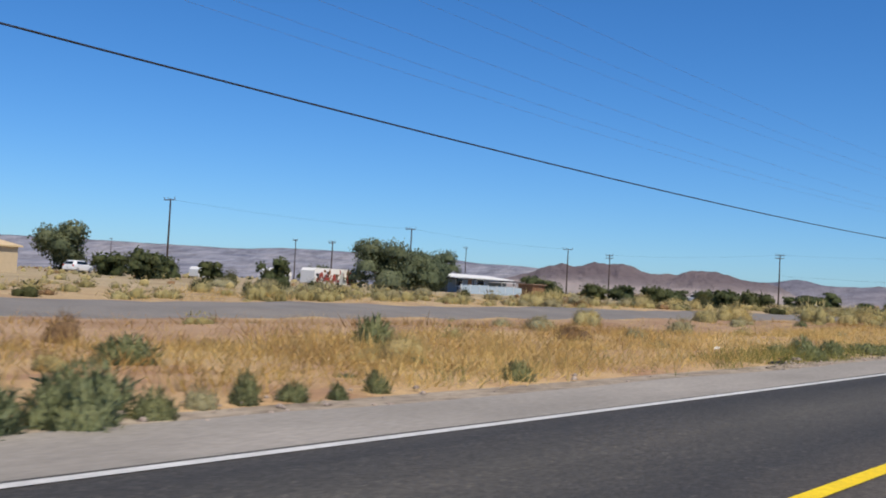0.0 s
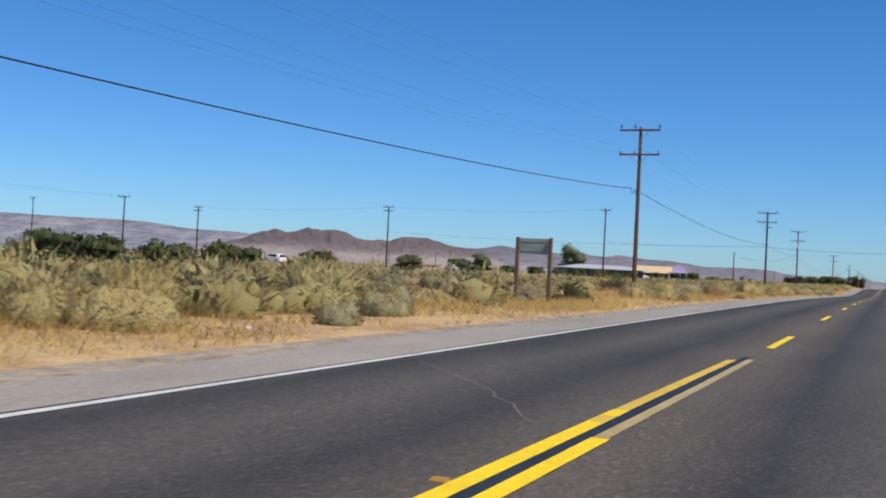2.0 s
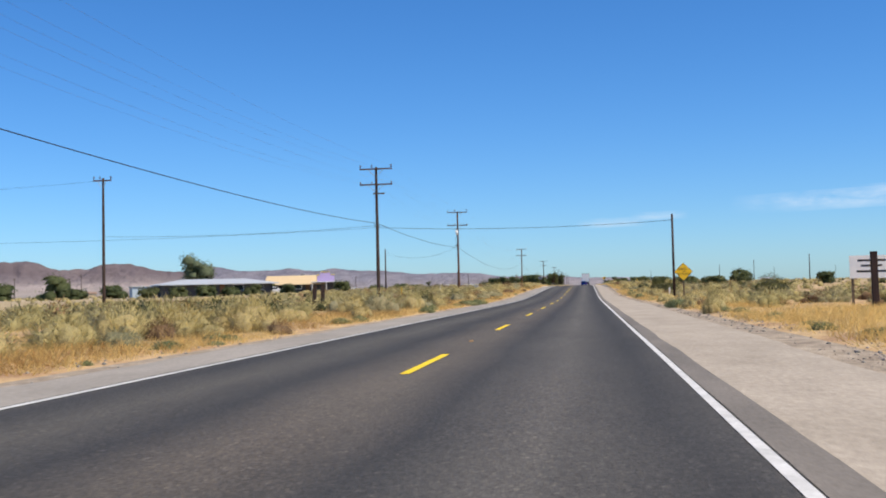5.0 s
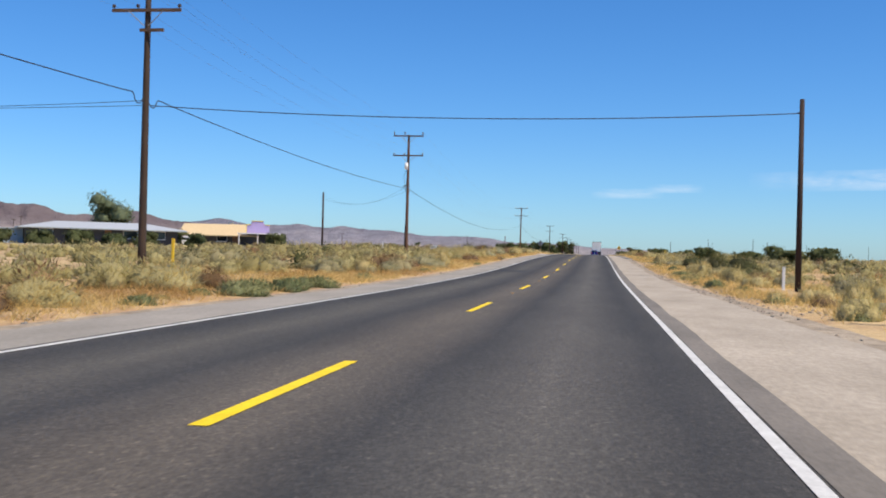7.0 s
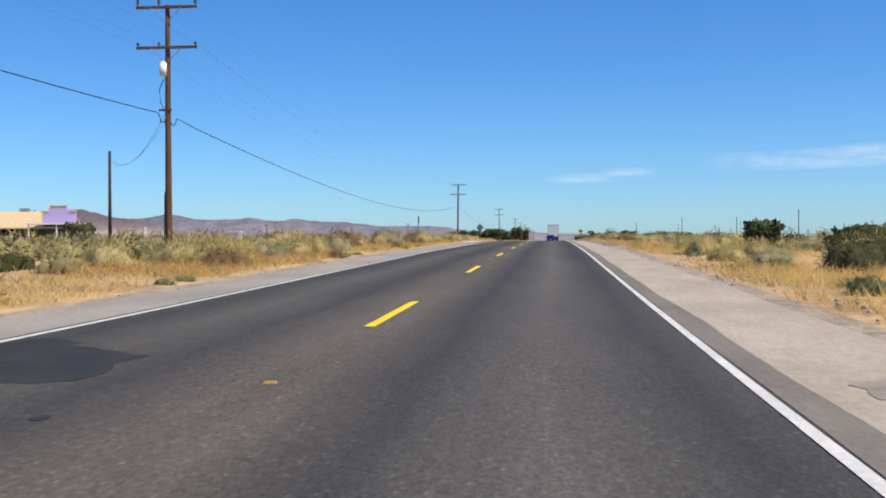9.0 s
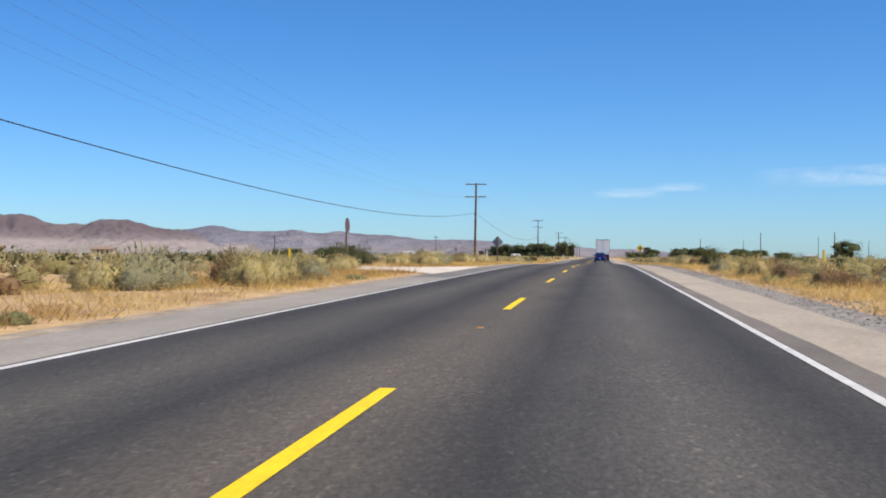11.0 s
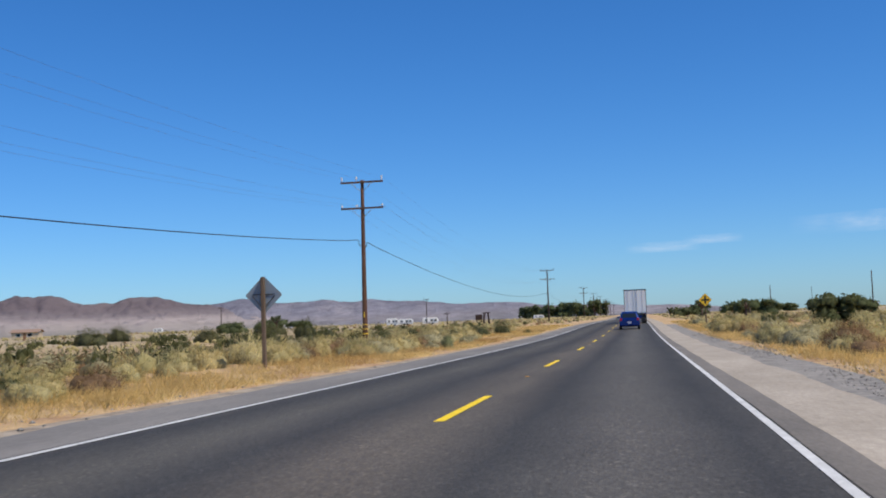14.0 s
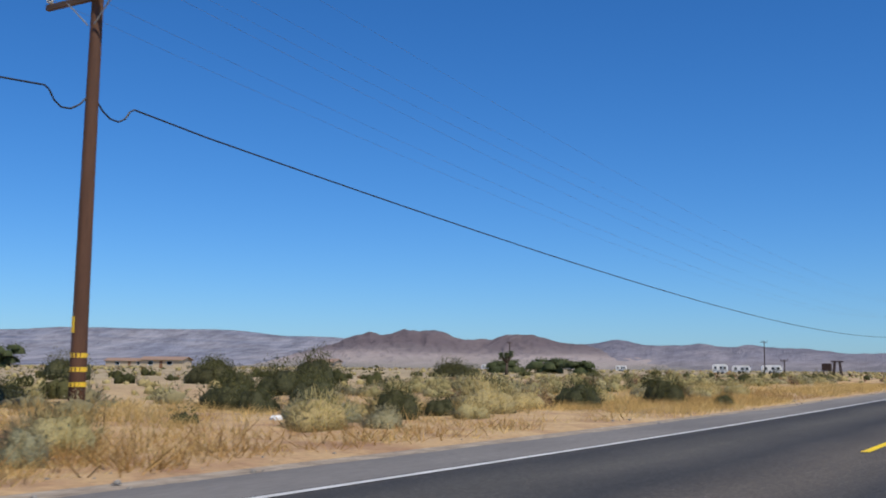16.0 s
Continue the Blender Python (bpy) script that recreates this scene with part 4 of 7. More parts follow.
# raised orange reflectors in the gaps of the centre line
for x, y in [(-0.60, -16.9), (-0.52, -2.67), (-0.45, 12.05), (-0.05, 12.3), (-0.40, 20.6), (-0.03, 58.4), (0.0, 87.4), (-0.06, 114.8), (0.04, 188.5)] + [(-0.03 + 0.03 * (k % 3), 145.5 + 29.03 * k) for k in range(14)]:
    g = Geo().loft([[(-0.05, -0.04, 0), (0.05, -0.04, 0), (0.05, 0.04, 0), (-0.05, 0.04, 0)], [(-0.038, -0.02, 0.016), (0.038, -0.02, 0.016), (0.038, 0.02, 0.016), (-0.038, 0.02, 0.016)]])
    ob = tagged(part("road_reflector", g, ORANGE), "small raised orange reflector on the centre line", "road reflector", "road reflectors")
    ob.location = (x, y, float(prof(y)) + 0.001)

# row of old railway ties set upright beside the right shoulder
r = random.Random(4)
for y, top in ((79.8, 3.2), (88.4, 3.05), (92.7, 2.9), (96.5, 3.0), (100.4, 2.85), (102.5, 2.7), (105.2, 3.25), (109.5, 3.35), (113.1, 3.25), (117.0, 3.05), (120.3, 2.5), (136.3, 2.75)):
    x = 14.0 + r.uniform(-0.3, 0.3)
    w, d = r.uniform(0.24, 0.31), r.uniform(0.2, 0.26)
    h = top - gz(x, y)
    ob = part("fence_post", Geo().box((0, 0, h / 2 - 0.15), (w, d, h + 0.3), ch=0.02), TIE_WOOD)
    ob.matrix_world = Matrix.Translation((x, y, gz(x, y))) @ pose(0, 0, 0, r.uniform(-1.5, 1.5), r.uniform(-1.5, 1.5), r.uniform(-20, 20))
    tagged(ob, "dark upright railway tie used as a fence post", "fence post", "railway tie posts")
for x, y in ((-15.15, 159.7), (-15.45, 163.1)):
    ob = tagged(part("fence_post", Geo().box((0, 0, 0.7), (0.26, 0.22, 2.0), ch=0.02), TIE_WOOD), "short dark wooden post standing alone in brush", "fence post", "short posts")
    ob.matrix_world = pose(x, y, gz(x, y), 0, 2, 10)
wb = thing("notice_board", 14.75, 141.0, "white notice board with illegible dark writing on posts", "sign")
g0 = gz(14.75, 141.0)
for s in (-0.75, 0.75):
    part("post", Geo().box((s, 0.04, 1.0), (0.1, 0.08, 2.4)), POST_WOOD, wb)
pw = part("panel", Geo().box((0, -0.02, 2.2 - g0), (1.75, 0.03, 1.0)), WHITE_PAINT, wb)
for dz, w in ((0.28, 1.2), (0.05, 0.9), (-0.2, 1.3)):
    part("marking_bar", Geo().box((0.05 * w, -0.038, 2.2 - g0 + dz), (w, 0.004, 0.09)), DARK_TRIM, pw)


# ---- buildings ----
def window(parent, x, y, z, w, h, frame=WHITE_PAINT):
    """A window proud of a wall that faces -y."""
    ob = part("window", Geo().box((x, y - 0.02, z), (w + 0.14, 0.05, h + 0.14)), frame, parent)
    part("pane", Geo().box((x, y - 0.05, z), (w, 0.02, h)), GLASS_DARK, ob)
    part("sill", Geo().box((x, y - 0.07, z - h / 2 - 0.09), (w + 0.2, 0.12, 0.05)), frame, ob)
    return ob


def gable_roof(w, d, z0, rise, over, thick=0.14):
    """A two-sided roof with its ridge along x."""
    hw, hd = w / 2 + over, d / 2 + over
    dz = rise * over / (d / 2)
    return Geo().add([(s * hw, yy, z) for s in (-1, 1) for yy, z in ((-hd, z0 - dz), (0, z0 + rise), (hd, z0 - dz), (hd, z0 - dz + thick), (0, z0 + rise + thick), (-hd, z0 - dz + thick))],
                     [(0, 1, 2, 3, 4, 5), (6, 7, 8, 9, 10, 11)] + [(i, (i + 1) % 6, 6 + (i + 1) % 6, 6 + i) for i in range(6)])


def hip_roof(w, d, z0, rise, over):
    hw, hd = w / 2 + over, d / 2 + over
    rl = max(hw - hd, 0.3)
    v = [(-hw, -hd, z0), (hw, -hd, z0), (hw, hd, z0), (-hw, hd, z0), (-hw, -hd, z0 + 0.15), (hw, -hd, z0 + 0.15), (hw, hd, z0 + 0.15), (-hw, hd, z0 + 0.15), (-rl, 0, z0 + rise), (rl, 0, z0 + rise)]
    return Geo().add(v, [(0, 1, 2, 3), (0, 1, 5, 4), (1, 2, 6, 5), (2, 3, 7, 6), (3, 0, 4, 7), (4, 5, 9, 8), (5, 6, 9), (6, 7, 8, 9), (7, 4, 8)])


def walls(w, d, h):
    """Four walls with thickness, gable ends filled by the roof above."""
    t = 0.2
    return Geo().box((0, -d / 2 + t / 2, h / 2 - 0.2), (w, t, h + 0.4)).box((0, d / 2 - t / 2, h / 2 - 0.2), (w, t, h + 0.4)).box((-w / 2 + t / 2, 0, h / 2 - 0.2), (t, d - 2 * t, h + 0.4)).box((w / 2 - t / 2, 0, h / 2 - 0.2), (t, d - 2 * t, h + 0.4))


def house(x, y, rz, w, d, h, rise, wall_m, roof_m, label, windows=(), door=None, hip=False, over=0.5, group="desert houses"):
    ob = thing("house", x, y, label, "house", group, rz)
    part("wall", walls(w, d, h), wall_m, ob)
    if not hip:
        part("gable", Geo().add([(s * (w / 2 - 0.1) + o, yy, z) for s in (-1, 1) for o in (-0.08, 0.08) for yy, z in ((-d / 2 + 0.1, h - 0.02), (d / 2 - 0.1, h - 0.02), (0, h + rise - 0.12))], [(0, 1, 2), (3, 4, 5), (0, 1, 4, 3), (1, 2, 5, 4), (2, 0, 3, 5), (6, 7, 8), (9, 10, 11), (6, 7, 10, 9), (7, 8, 11, 10), (8, 6, 9, 11)]), wall_m, ob)
    roof = part("roof", hip_roof(w, d, h, rise, over) if hip else gable_roof(w, d, h, rise, over), roof_m, ob)
    part("vent", Geo().rod((w * 0.2, 0.6, h + rise * 0.4), (w * 0.2, 0.6, h + rise + 0.35), 0.09, 0.09, 8), STEEL, roof)
    for wx, ww in windows:
        window(ob, wx, -d / 2, 1.45, ww, 1.0)
    if door is not None:
        dr = part("door", Geo().box((door, -d / 2 - 0.02, 1.0), (0.9, 0.06, 2.05)), BROWN_WOOD, ob)
        part("handle", Geo().rod((door + 0.35, -d / 2 - 0.05, 1.0), (door + 0.35, -d / 2 - 0.12, 1.0), 0.03, 0.03, 6), STEEL, dr)
    return ob


# pale blue homestead behind its low wall
hb = house(-90.5, 86.6, 90, 14.0, 8.0, 2.15, 0.42, GREY_WALL, WHITE_ROOF, "weathered blue-grey house with a bright white low roof", windows=((-4.5, 1.4), (0.5, 1.6)), door=-2.0, over=0.8)
part("awning", Geo().box((4.6, -5.2, 1.75), (4.2, 2.4, 0.10)).box((2.7, -6.2, 0.85), (0.09, 0.09, 1.75)).box((6.5, -6.2, 0.85), (0.09, 0.09, 1.75)), WHITE_ROOF, hb, "white sheet-metal awning on posts")
part("porch", Geo().box((-5.8, -5.0, 1.95), (4.0, 2.6, 0.12)).box((-7.6, -6.1, 0.95), (0.1, 0.1, 1.95)).box((-4.0, -6.1, 0.95), (0.1, 0.1, 1.95)), DARK_TRIM, hb)
part("porch_roof", Geo().box((7.6, -3.2, 2.0), (4.6, 3.4, 0.14)).box((9.6, -4.7, 0.95), (0.12, 0.12, 2.0)).box((7.9, -4.7, 0.95), (0.12, 0.12, 2.0)), DARK_TRIM, hb)
lw = thing("garden_wall", -80.5, 82.6, "low pale blue-white panel wall in front of the house", "wall", "", 90)
for k in range(7):
    part("panel", Geo().box((-7.0 + 2.0 * k, 0, 0.45 + 0.04 * (k % 3)), (1.96, 0.12, 1.35)), BLUE_WALL, lw)
    part("post", Geo().box((-8.0 + 2.0 * k, 0.02, 0.5), (0.12, 0.16, 1.5)), WHITE_PAINT, lw)
sh = thing("shed", -80.8, 91.6, "brown board shed with a white side panel", "shed", "", 90)
part("wall", Geo().box((0, 0, 0.75), (3.0, 2.4, 1.9)), BROWN_WOOD, sh)
part("roof", Geo().box((0, 0, 1.76), (3.5, 2.9, 0.12)), RED_ROOF, sh)
part("panel", Geo().box((2.3, 0, 0.55), (1.5, 0.15, 1.5)), WHITE_PAINT, sh)

house(-62.8 - 4.2, 285.5, 33, 20.0, 8.0, 2.05, 1.1, SHADE_WALL, METAL_ROOF, "long low house with pale metal hip roof and shaded walls", windows=((-7.5, 1.6), (-3.0, 1.6), (3.5, 1.8), (7.5, 1.4)), door=0.5, hip=True, over=1.1)
an = thing("shed", -79.5, 282.0, "pale blue sheet-metal shed beside the long house", "shed", "", 33)
part("wall", Geo().box((0, 0, 0.95), (4.6, 3.6, 2.3)), BLUE_WALL, an)
part("roof", Geo().box((0, 0, 2.15), (5.0, 4.0, 0.10)), METAL_ROOF, an)

yh = house(-57.2, 308.5, 8, 10.0, 5.4, 2.35, 1.2, SHADE_WALL, TAN_ROOF, "low dark-walled roadside house with tan roof and lavender front", windows=((-3.4, 1.5), (0.3, 1.5)), door=2.4, over=1.4)
ff = part("false_front", Geo().prism([(4.4, 2.25), (8.0, 2.25), (8.0, 3.55), (7.35, 3.55), (7.0, 4.15), (5.3, 4.15), (5.0, 3.55), (4.4, 3.55)], -4.3, -4.05), LAVENDER, yh, "purple stepped false front with yellow edging")
part("edging", Geo().box((6.15, -4.32, 4.2), (1.9, 0.12, 0.12)).box((7.7, -4.32, 3.60), (0.75, 0.12, 0.11)).box((4.7, -4.32, 3.60), (0.75, 0.12, 0.11)).box((4.42, -4.32, 2.9), (0.1, 0.1, 1.3)), YELLOW_TRIM, ff)
part("awning", Geo().box((6.6, -5.3, 2.2), (6.4, 2.4, 0.13)), WHITE_ROOF, yh, "white flat awning")
for px in (3.7, 6.6, 9.5):
    part("post", Geo().box((px, -6.3, 1.0), (0.14, 0.14, 2.3)), WHITE_PAINT, yh)
part("wall", Geo().box((6.2, -0.9, 1.1), (3.4, 6.0, 2.4)), SHADE_WALL, yh)
part("roof_unit", Geo().box((1.0, 0.4, 3.75), (0.9, 0.9, 0.6)), STEEL, yh)

house(-90, 12.0, 90, 9.0, 7.0, 2.4, 0.5, TAN_WALL, TAN_ROOF, "tan flat-roofed outbuilding among trees", windows=((0.0, 1.2),), over=0.3)
for x, y, rz, w, wall_m, roof_m, label in ((-330, 610, 40, 16, TAN_WALL, RED_ROOF, "far tan bungalow with a brown roof on the plain"), (-270, 640, 30, 16, TAN_WALL, RED_ROOF, "far tan bungalow with a brown roof on the plain"), (-215, 600, 25, 12, TAN_WALL, RED_ROOF, "far tan bungalow with a brown roof on the plain"), (-390, 560, 50, 14, WHITE_PAINT, METAL_ROOF, "far white house with a grey roof on the plain"),
                                           (-150, 40, 90, 10, TAN_WALL, WHITE_ROOF, "pale desert bungalow behind bushes"), (-190, 640, 20, 8, TAN_WALL, RED_ROOF, "far tan house on the plain")):
    house(x, y, rz, w, 8, 2.3, 0.8, wall_m, roof_m, label, windows=((-w * 0.25, 1.4), (w * 0.2, 1.4)), door=0.0)
r = random.Random(8)
for k in range(9):
    x, y = 130 + 70 * k + r.uniform(-20, 20), 1000 + r.uniform(-150, 250)
    house(x, y, r.uniform(-20, 20), r.uniform(9, 16), 8, 2.8, 1.0, r.choice((WHITE_PAINT, TAN_WALL)), r.choice((WHITE_ROOF, METAL_ROOF, RED_ROOF)), "far small house on the horizon plain", windows=((-2.0, 1.4), (2.0, 1.4)), door=0.0, group="houses on the horizon")


def trailer_home(x, y, rz, w, h, d, label, body_m=WHITE_PAINT, mural=False):
    ob = thing("travel_trailer", x, y, label, "trailer", "parked trailers", rz)
    out = [(-w / 2, 0.45), (-w / 2 + 0.25, 0.35), (w / 2 - 0.35, 0.35), (w / 2, 0.6), (w / 2, h - 0.5), (w / 2 - 0.5, h), (-w / 2 + 0.35, h), (-w / 2, h - 0.35)]
    part("body", Geo().prism(out, -d / 2, d / 2), body_m, ob)
    for wx in () if mural else (-w * 0.3, 0.05 * w, w * 0.3):
        window(ob, wx, -d / 2, h * 0.62, w * 0.12, 0.5, STEEL)
    part("door", Geo().box((w * 0.17, -d / 2 - 0.01, h * 0.5), (0.6, 0.04, h * 0.66)), METAL_ROOF, ob)
    for s in (-0.45, 0.45):
        part("wheel", Geo().rod((s, -d / 2 - 0.03, 0.3), (s, -d / 2 + 0.2, 0.3), 0.32, 0.32, 14), RUBBER, ob)
    part("stripe", Geo().box((0, -d / 2 - 0.008, h * 0.34), (w * 0.94, 0.012, 0.14)), STEEL, ob)
    if mural:
        rr_ = random.Random(3)
        for k in range(84):
            px, pz = rr_.uniform(-w / 2 + 0.4, w / 2 - 0.6), rr_.uniform(0.6, h - 0.35)
            sx_, sz_ = rr_.uniform(0.12, 0.5), rr_.uniform(0.25, 0.8)
            out = [(px + sx_ * rr_.uniform(0.6, 1.1) * math.cos(a) * 0.6, pz + sz_ * rr_.uniform(0.6, 1.1) * math.sin(a) * 0.6) for a in [6.2832 * i / 7 for i in range(7)]]
            part("painted_blotch", Geo().prism(out, -d / 2 - 0.014 - 0.0007 * k, -d / 2 - 0.004), rr_.choice((SIGN_RED, BROWN_WOOD, SIGN_RED, DARK_TRIM, STEEL)), ob)
    return ob


trailer_home(-92.0, 62.0, 90, 7.4, 2.3, 2.4, "long white trailer splashed with red painted shapes", mural=True)
trailer_home(-108.0, 55.6, 90, 3.6, 1.7, 2.0, "small white travel trailer parked among bushes")
trailer_home(-101.0, 61.4, 90, 4.0, 2.0, 2.0, "white travel trailer parked behind dark bushes")
for az, wdt, dist, hh in ((15.85, 3.4, 250, 2.2), (14.8, 4.4, 270, 1.9), (13.3, 4.6, 260, 2.0), (20.9, 4.0, 420, 2.2), (5.8, 5.0, 480, 2.0), (28.0, 4.0, 480, 2.2)):
    trailer_home(2.5 - math.sin(radians(az)) * dist, 381 + math.cos(radians(az)) * dist, 15, wdt, hh, 2.4, "small white trailer parked far out on the plain")

# weathered timber loading frame on the plain
x0, y0 = 2.5 - math.sin(radians(10.4)) * 205, 381 + math.cos(radians(10.4)) * 205
tw = thing("timber_frame", x0, y0, "weathered dark timber hopper frame with slanted legs", "timber frame")
for sx_ in (-1, 1):
    for sy_ in (-1, 1):
        part("leg", Geo().rod((0.9 + sx_ * 0.75, sy_ * 0.8, -0.3), (0.9 + sx_ * 0.4, sy_ * 0.6, 2.7), 0.13, 0.12, 6), TIE_WOOD, tw)
part("beam", Geo().box((0.9, 0.6, 2.65), (1.9, 0.2, 0.22)).box((0.9, -0.6, 2.65), (1.9, 0.2, 0.22)), TIE_WOOD, tw)
part("bin", Geo().box((-0.9, 0, 1.65), (1.5, 1.4, 1.3), ch=0.03), TIE_WOOD, tw)
for s in (-0.55, 0.55):
    part("leg", Geo().box((-0.9 + s, 0, 0.45), (0.18, 0.18, 1.3)), TIE_WOOD, tw)


# ---- vehicles ----
def wheel(parent, x, y, r_, w):
    """A wheel with its axle along x."""
    t = part("wheel", Geo().rod((x - w / 2, y, r_), (x + w / 2, y, r_), r_, r_, 20), RUBBER, parent, shade=False)
    part("rim", Geo().rod((x - w / 2 - 0.008, y, r_), (x + w / 2 + 0.008, y, r_), r_ * 0.62, r_ * 0.62, 16), RIM, t)
    return t


def body_loft(stations, half):
    """Stations along y: (y, low, belt, roof, half-width share, cabin half-width share)."""
    rings = []
    for y, lo, belt, roof, wf, cf in stations:
        a, c = half * wf, half * cf
        rings.append([(-a * 0.9, y, lo), (-a, y, lo + 0.12), (-a, y, belt - 0.08), (-a * 0.95, y, belt), (-c, y, roof - 0.07), (-c * 0.86, y, roof),
                      (c * 0.86, y, roof), (c, y, roof - 0.07), (a * 0.95, y, belt), (a, y, belt - 0.08), (a, y, lo + 0.12), (a * 0.9, y, lo)])
    return Geo().loft(rings)


def hatchback(name, x, y, rz, paint, label, scale=1.0):
    ob = thing(name, x, y, label, "car", "", rz, z=float(prof(y)) + 0.002 if abs(x) < 5 else None)
    st = [(0.0, 0.42, 0.78, 0.82, 0.90, 0.80), (0.06, 0.30, 0.92, 1.02, 0.97, 0.82), (0.35, 0.24, 0.96, 1.40, 1.0, 0.72), (0.7, 0.22, 0.97, 1.50, 1.0, 0.74), (1.6, 0.22, 0.97, 1.53, 1.0, 0.76), (2.5, 0.22, 0.97, 1.46, 1.0, 0.74), (3.2, 0.22, 0.96, 1.04, 1.0, 0.80), (3.9, 0.24, 0.86, 0.90, 0.97, 0.80), (4.2, 0.34, 0.70, 0.74, 0.86, 0.72)]
    part("body", body_loft(st, 0.88), paint, ob, shade=False)
    part("rear_window", Geo().add([(-0.62, 0.08, 1.00), (0.62, 0.08, 1.00), (0.54, 0.31, 1.36), (-0.54, 0.31, 1.36), (-0.62, 0.04, 1.00), (0.62, 0.04, 1.00), (0.54, 0.27, 1.36), (-0.54, 0.27, 1.36)], [(0, 1, 2, 3), (4, 5, 6, 7), (0, 1, 5, 4), (1, 2, 6, 5), (2, 3, 7, 6), (3, 0, 4, 7)]), GLASS_DARK, ob)
    for s in (-1, 1):
        part("side_window", Geo().add([(s * 0.80, 0.75, 1.02), (s * 0.80, 3.0, 1.02), (s * 0.69, 2.5, 1.40), (s * 0.69, 0.8, 1.42), (s * 0.83, 0.75, 1.02), (s * 0.83, 3.0, 1.02), (s * 0.72, 2.5, 1.40), (s * 0.72, 0.8, 1.42)], [(0, 1, 2, 3), (4, 5, 6, 7), (0, 1, 5, 4), (1, 2, 6, 5), (2, 3, 7, 6), (3, 0, 4, 7)]), GLASS_DARK, ob)
        part("tail_lamp", Geo().box((s * 0.72, 0.05, 0.86), (0.2, 0.1, 0.22)), RED_LAMP, ob)
        part("mirror", Geo().box((s * 0.98, 2.75, 1.04), (0.2, 0.1, 0.13)), paint, ob)
        for wy in (0.75, 3.4):
            wheel(ob, s * 0.78, wy, 0.31, 0.2)
    bp = part("bumper", Geo().box((0, 0.0, 0.5), (1.62, 0.16, 0.26), ch=0.05), paint, ob)
    pl = part("plate", Geo().box((0, -0.09, 0.56), (0.31, 0.01, 0.16)), WHITE_PAINT, bp)
    part("plate_bar", Geo().box((0, -0.097, 0.56), (0.22, 0.004, 0.06)), CAR_BLUE, pl)
    part("windscreen", Geo().add([(-0.66, 3.16, 1.05), (0.66, 3.16, 1.05), (0.55, 2.54, 1.44), (-0.55, 2.54, 1.44), (-0.66, 3.18, 1.07), (0.66, 3.18, 1.07), (0.55, 2.56, 1.46), (-0.55, 2.56, 1.46)], [(0, 1, 2, 3), (4, 5, 6, 7), (0, 1, 5, 4), (1, 2, 6, 5), (2, 3, 7, 6), (3, 0, 4, 7)]), GLASS_DARK, ob)
    return ob


hatchback("car", 1.6, 419.0, 0, CAR_BLUE, "dark blue hatchback driving behind a white lorry trailer")

tz = float(prof(460.0))
tr = thing("semi_trailer", 2.1, 454.0, "white box semi trailer with two closed rear doors", "lorry", "", 0, z=tz + 0.002)
part("body", Geo().box((0, 7.0, 2.55), (2.58, 13.9, 2.75)), TRAILER_WHITE, tr)
for s in (-1, 1):
    d = part("door", Geo().box((s * 0.62, -0.02, 2.55), (1.18, 0.06, 2.55)), TRAILER_WHITE, tr)
    part("lock_rod", Geo().rod((s * 0.2, -0.08, 1.25), (s * 0.2, -0.08, 3.85), 0.018, 0.018, 6), CERAMIC, d)
    part("lock_rod", Geo().rod((s * 0.85, -0.08, 1.25), (s * 0.85, -0.08, 3.85), 0.018, 0.018, 6), CERAMIC, d)
    part("frame", Geo().box((s * 1.25, -0.01, 2.55), (0.07, 0.08, 2.75)), DARK_TRIM, tr)
    part("tail_lamp", Geo().box((s * 1.0, -0.03, 1.06), (0.3, 0.06, 0.12)), RED_LAMP, tr)
    part("mud_flap", Geo().box((s * 0.95, 0.6, 0.55), (0.6, 0.02, 0.75)), RUBBER, tr)
    for wy in (1.5, 2.75):
        wheel(tr, s * 0.98, wy, 0.5, 0.5)
part("header", Geo().box((0, -0.01, 3.92), (2.58, 0.1, 0.1)), DARK_TRIM, tr)
part("bumper", Geo().box((0, -0.02, 0.58), (2.3, 0.1, 0.12)).box((-0.7, 0.02, 0.85), (0.08, 0.08, 0.5)).box((0.7, 0.02, 0.85), (0.08, 0.08, 0.5)), DARK_TRIM, tr)
part("chassis", Geo().box((0, 6.5, 1.05), (1.1, 12.5, 0.25)).box((0, -0.02, 1.06), (2.5, 0.08, 0.16)), DARK_TRIM, tr)
part("tractor_cab", Geo().box((0, 15.6, 1.9), (2.4, 2.6, 2.9), ch=0.2), CAR_BLUE, tr, "dark tractor unit")
for s in (-1, 1):
    for wy in (12.0, 13.2, 17.6):
        wheel(tr, s * 0.98, wy, 0.5, 0.45)
part("bonnet", Geo().box((0, 17.6, 1.25), (2.1, 1.8, 1.4), ch=0.2), CAR_BLUE, tr)

hatchback("car", -96.0, 258.0, 60, CAR_WHITE, "white car parked beyond the brush by the long house")
hatchback("car", -62.0, 301.0, -80, CAR_WHITE, "white car parked in front of the lavender house")
hatchback("car", -118.0, 42.0, 20, CAR_WHITE, "white car parked between desert houses")
hatchback("car", -84.0, 157.0, 70, CAR_WHITE, "white car parked on the scrub plain")


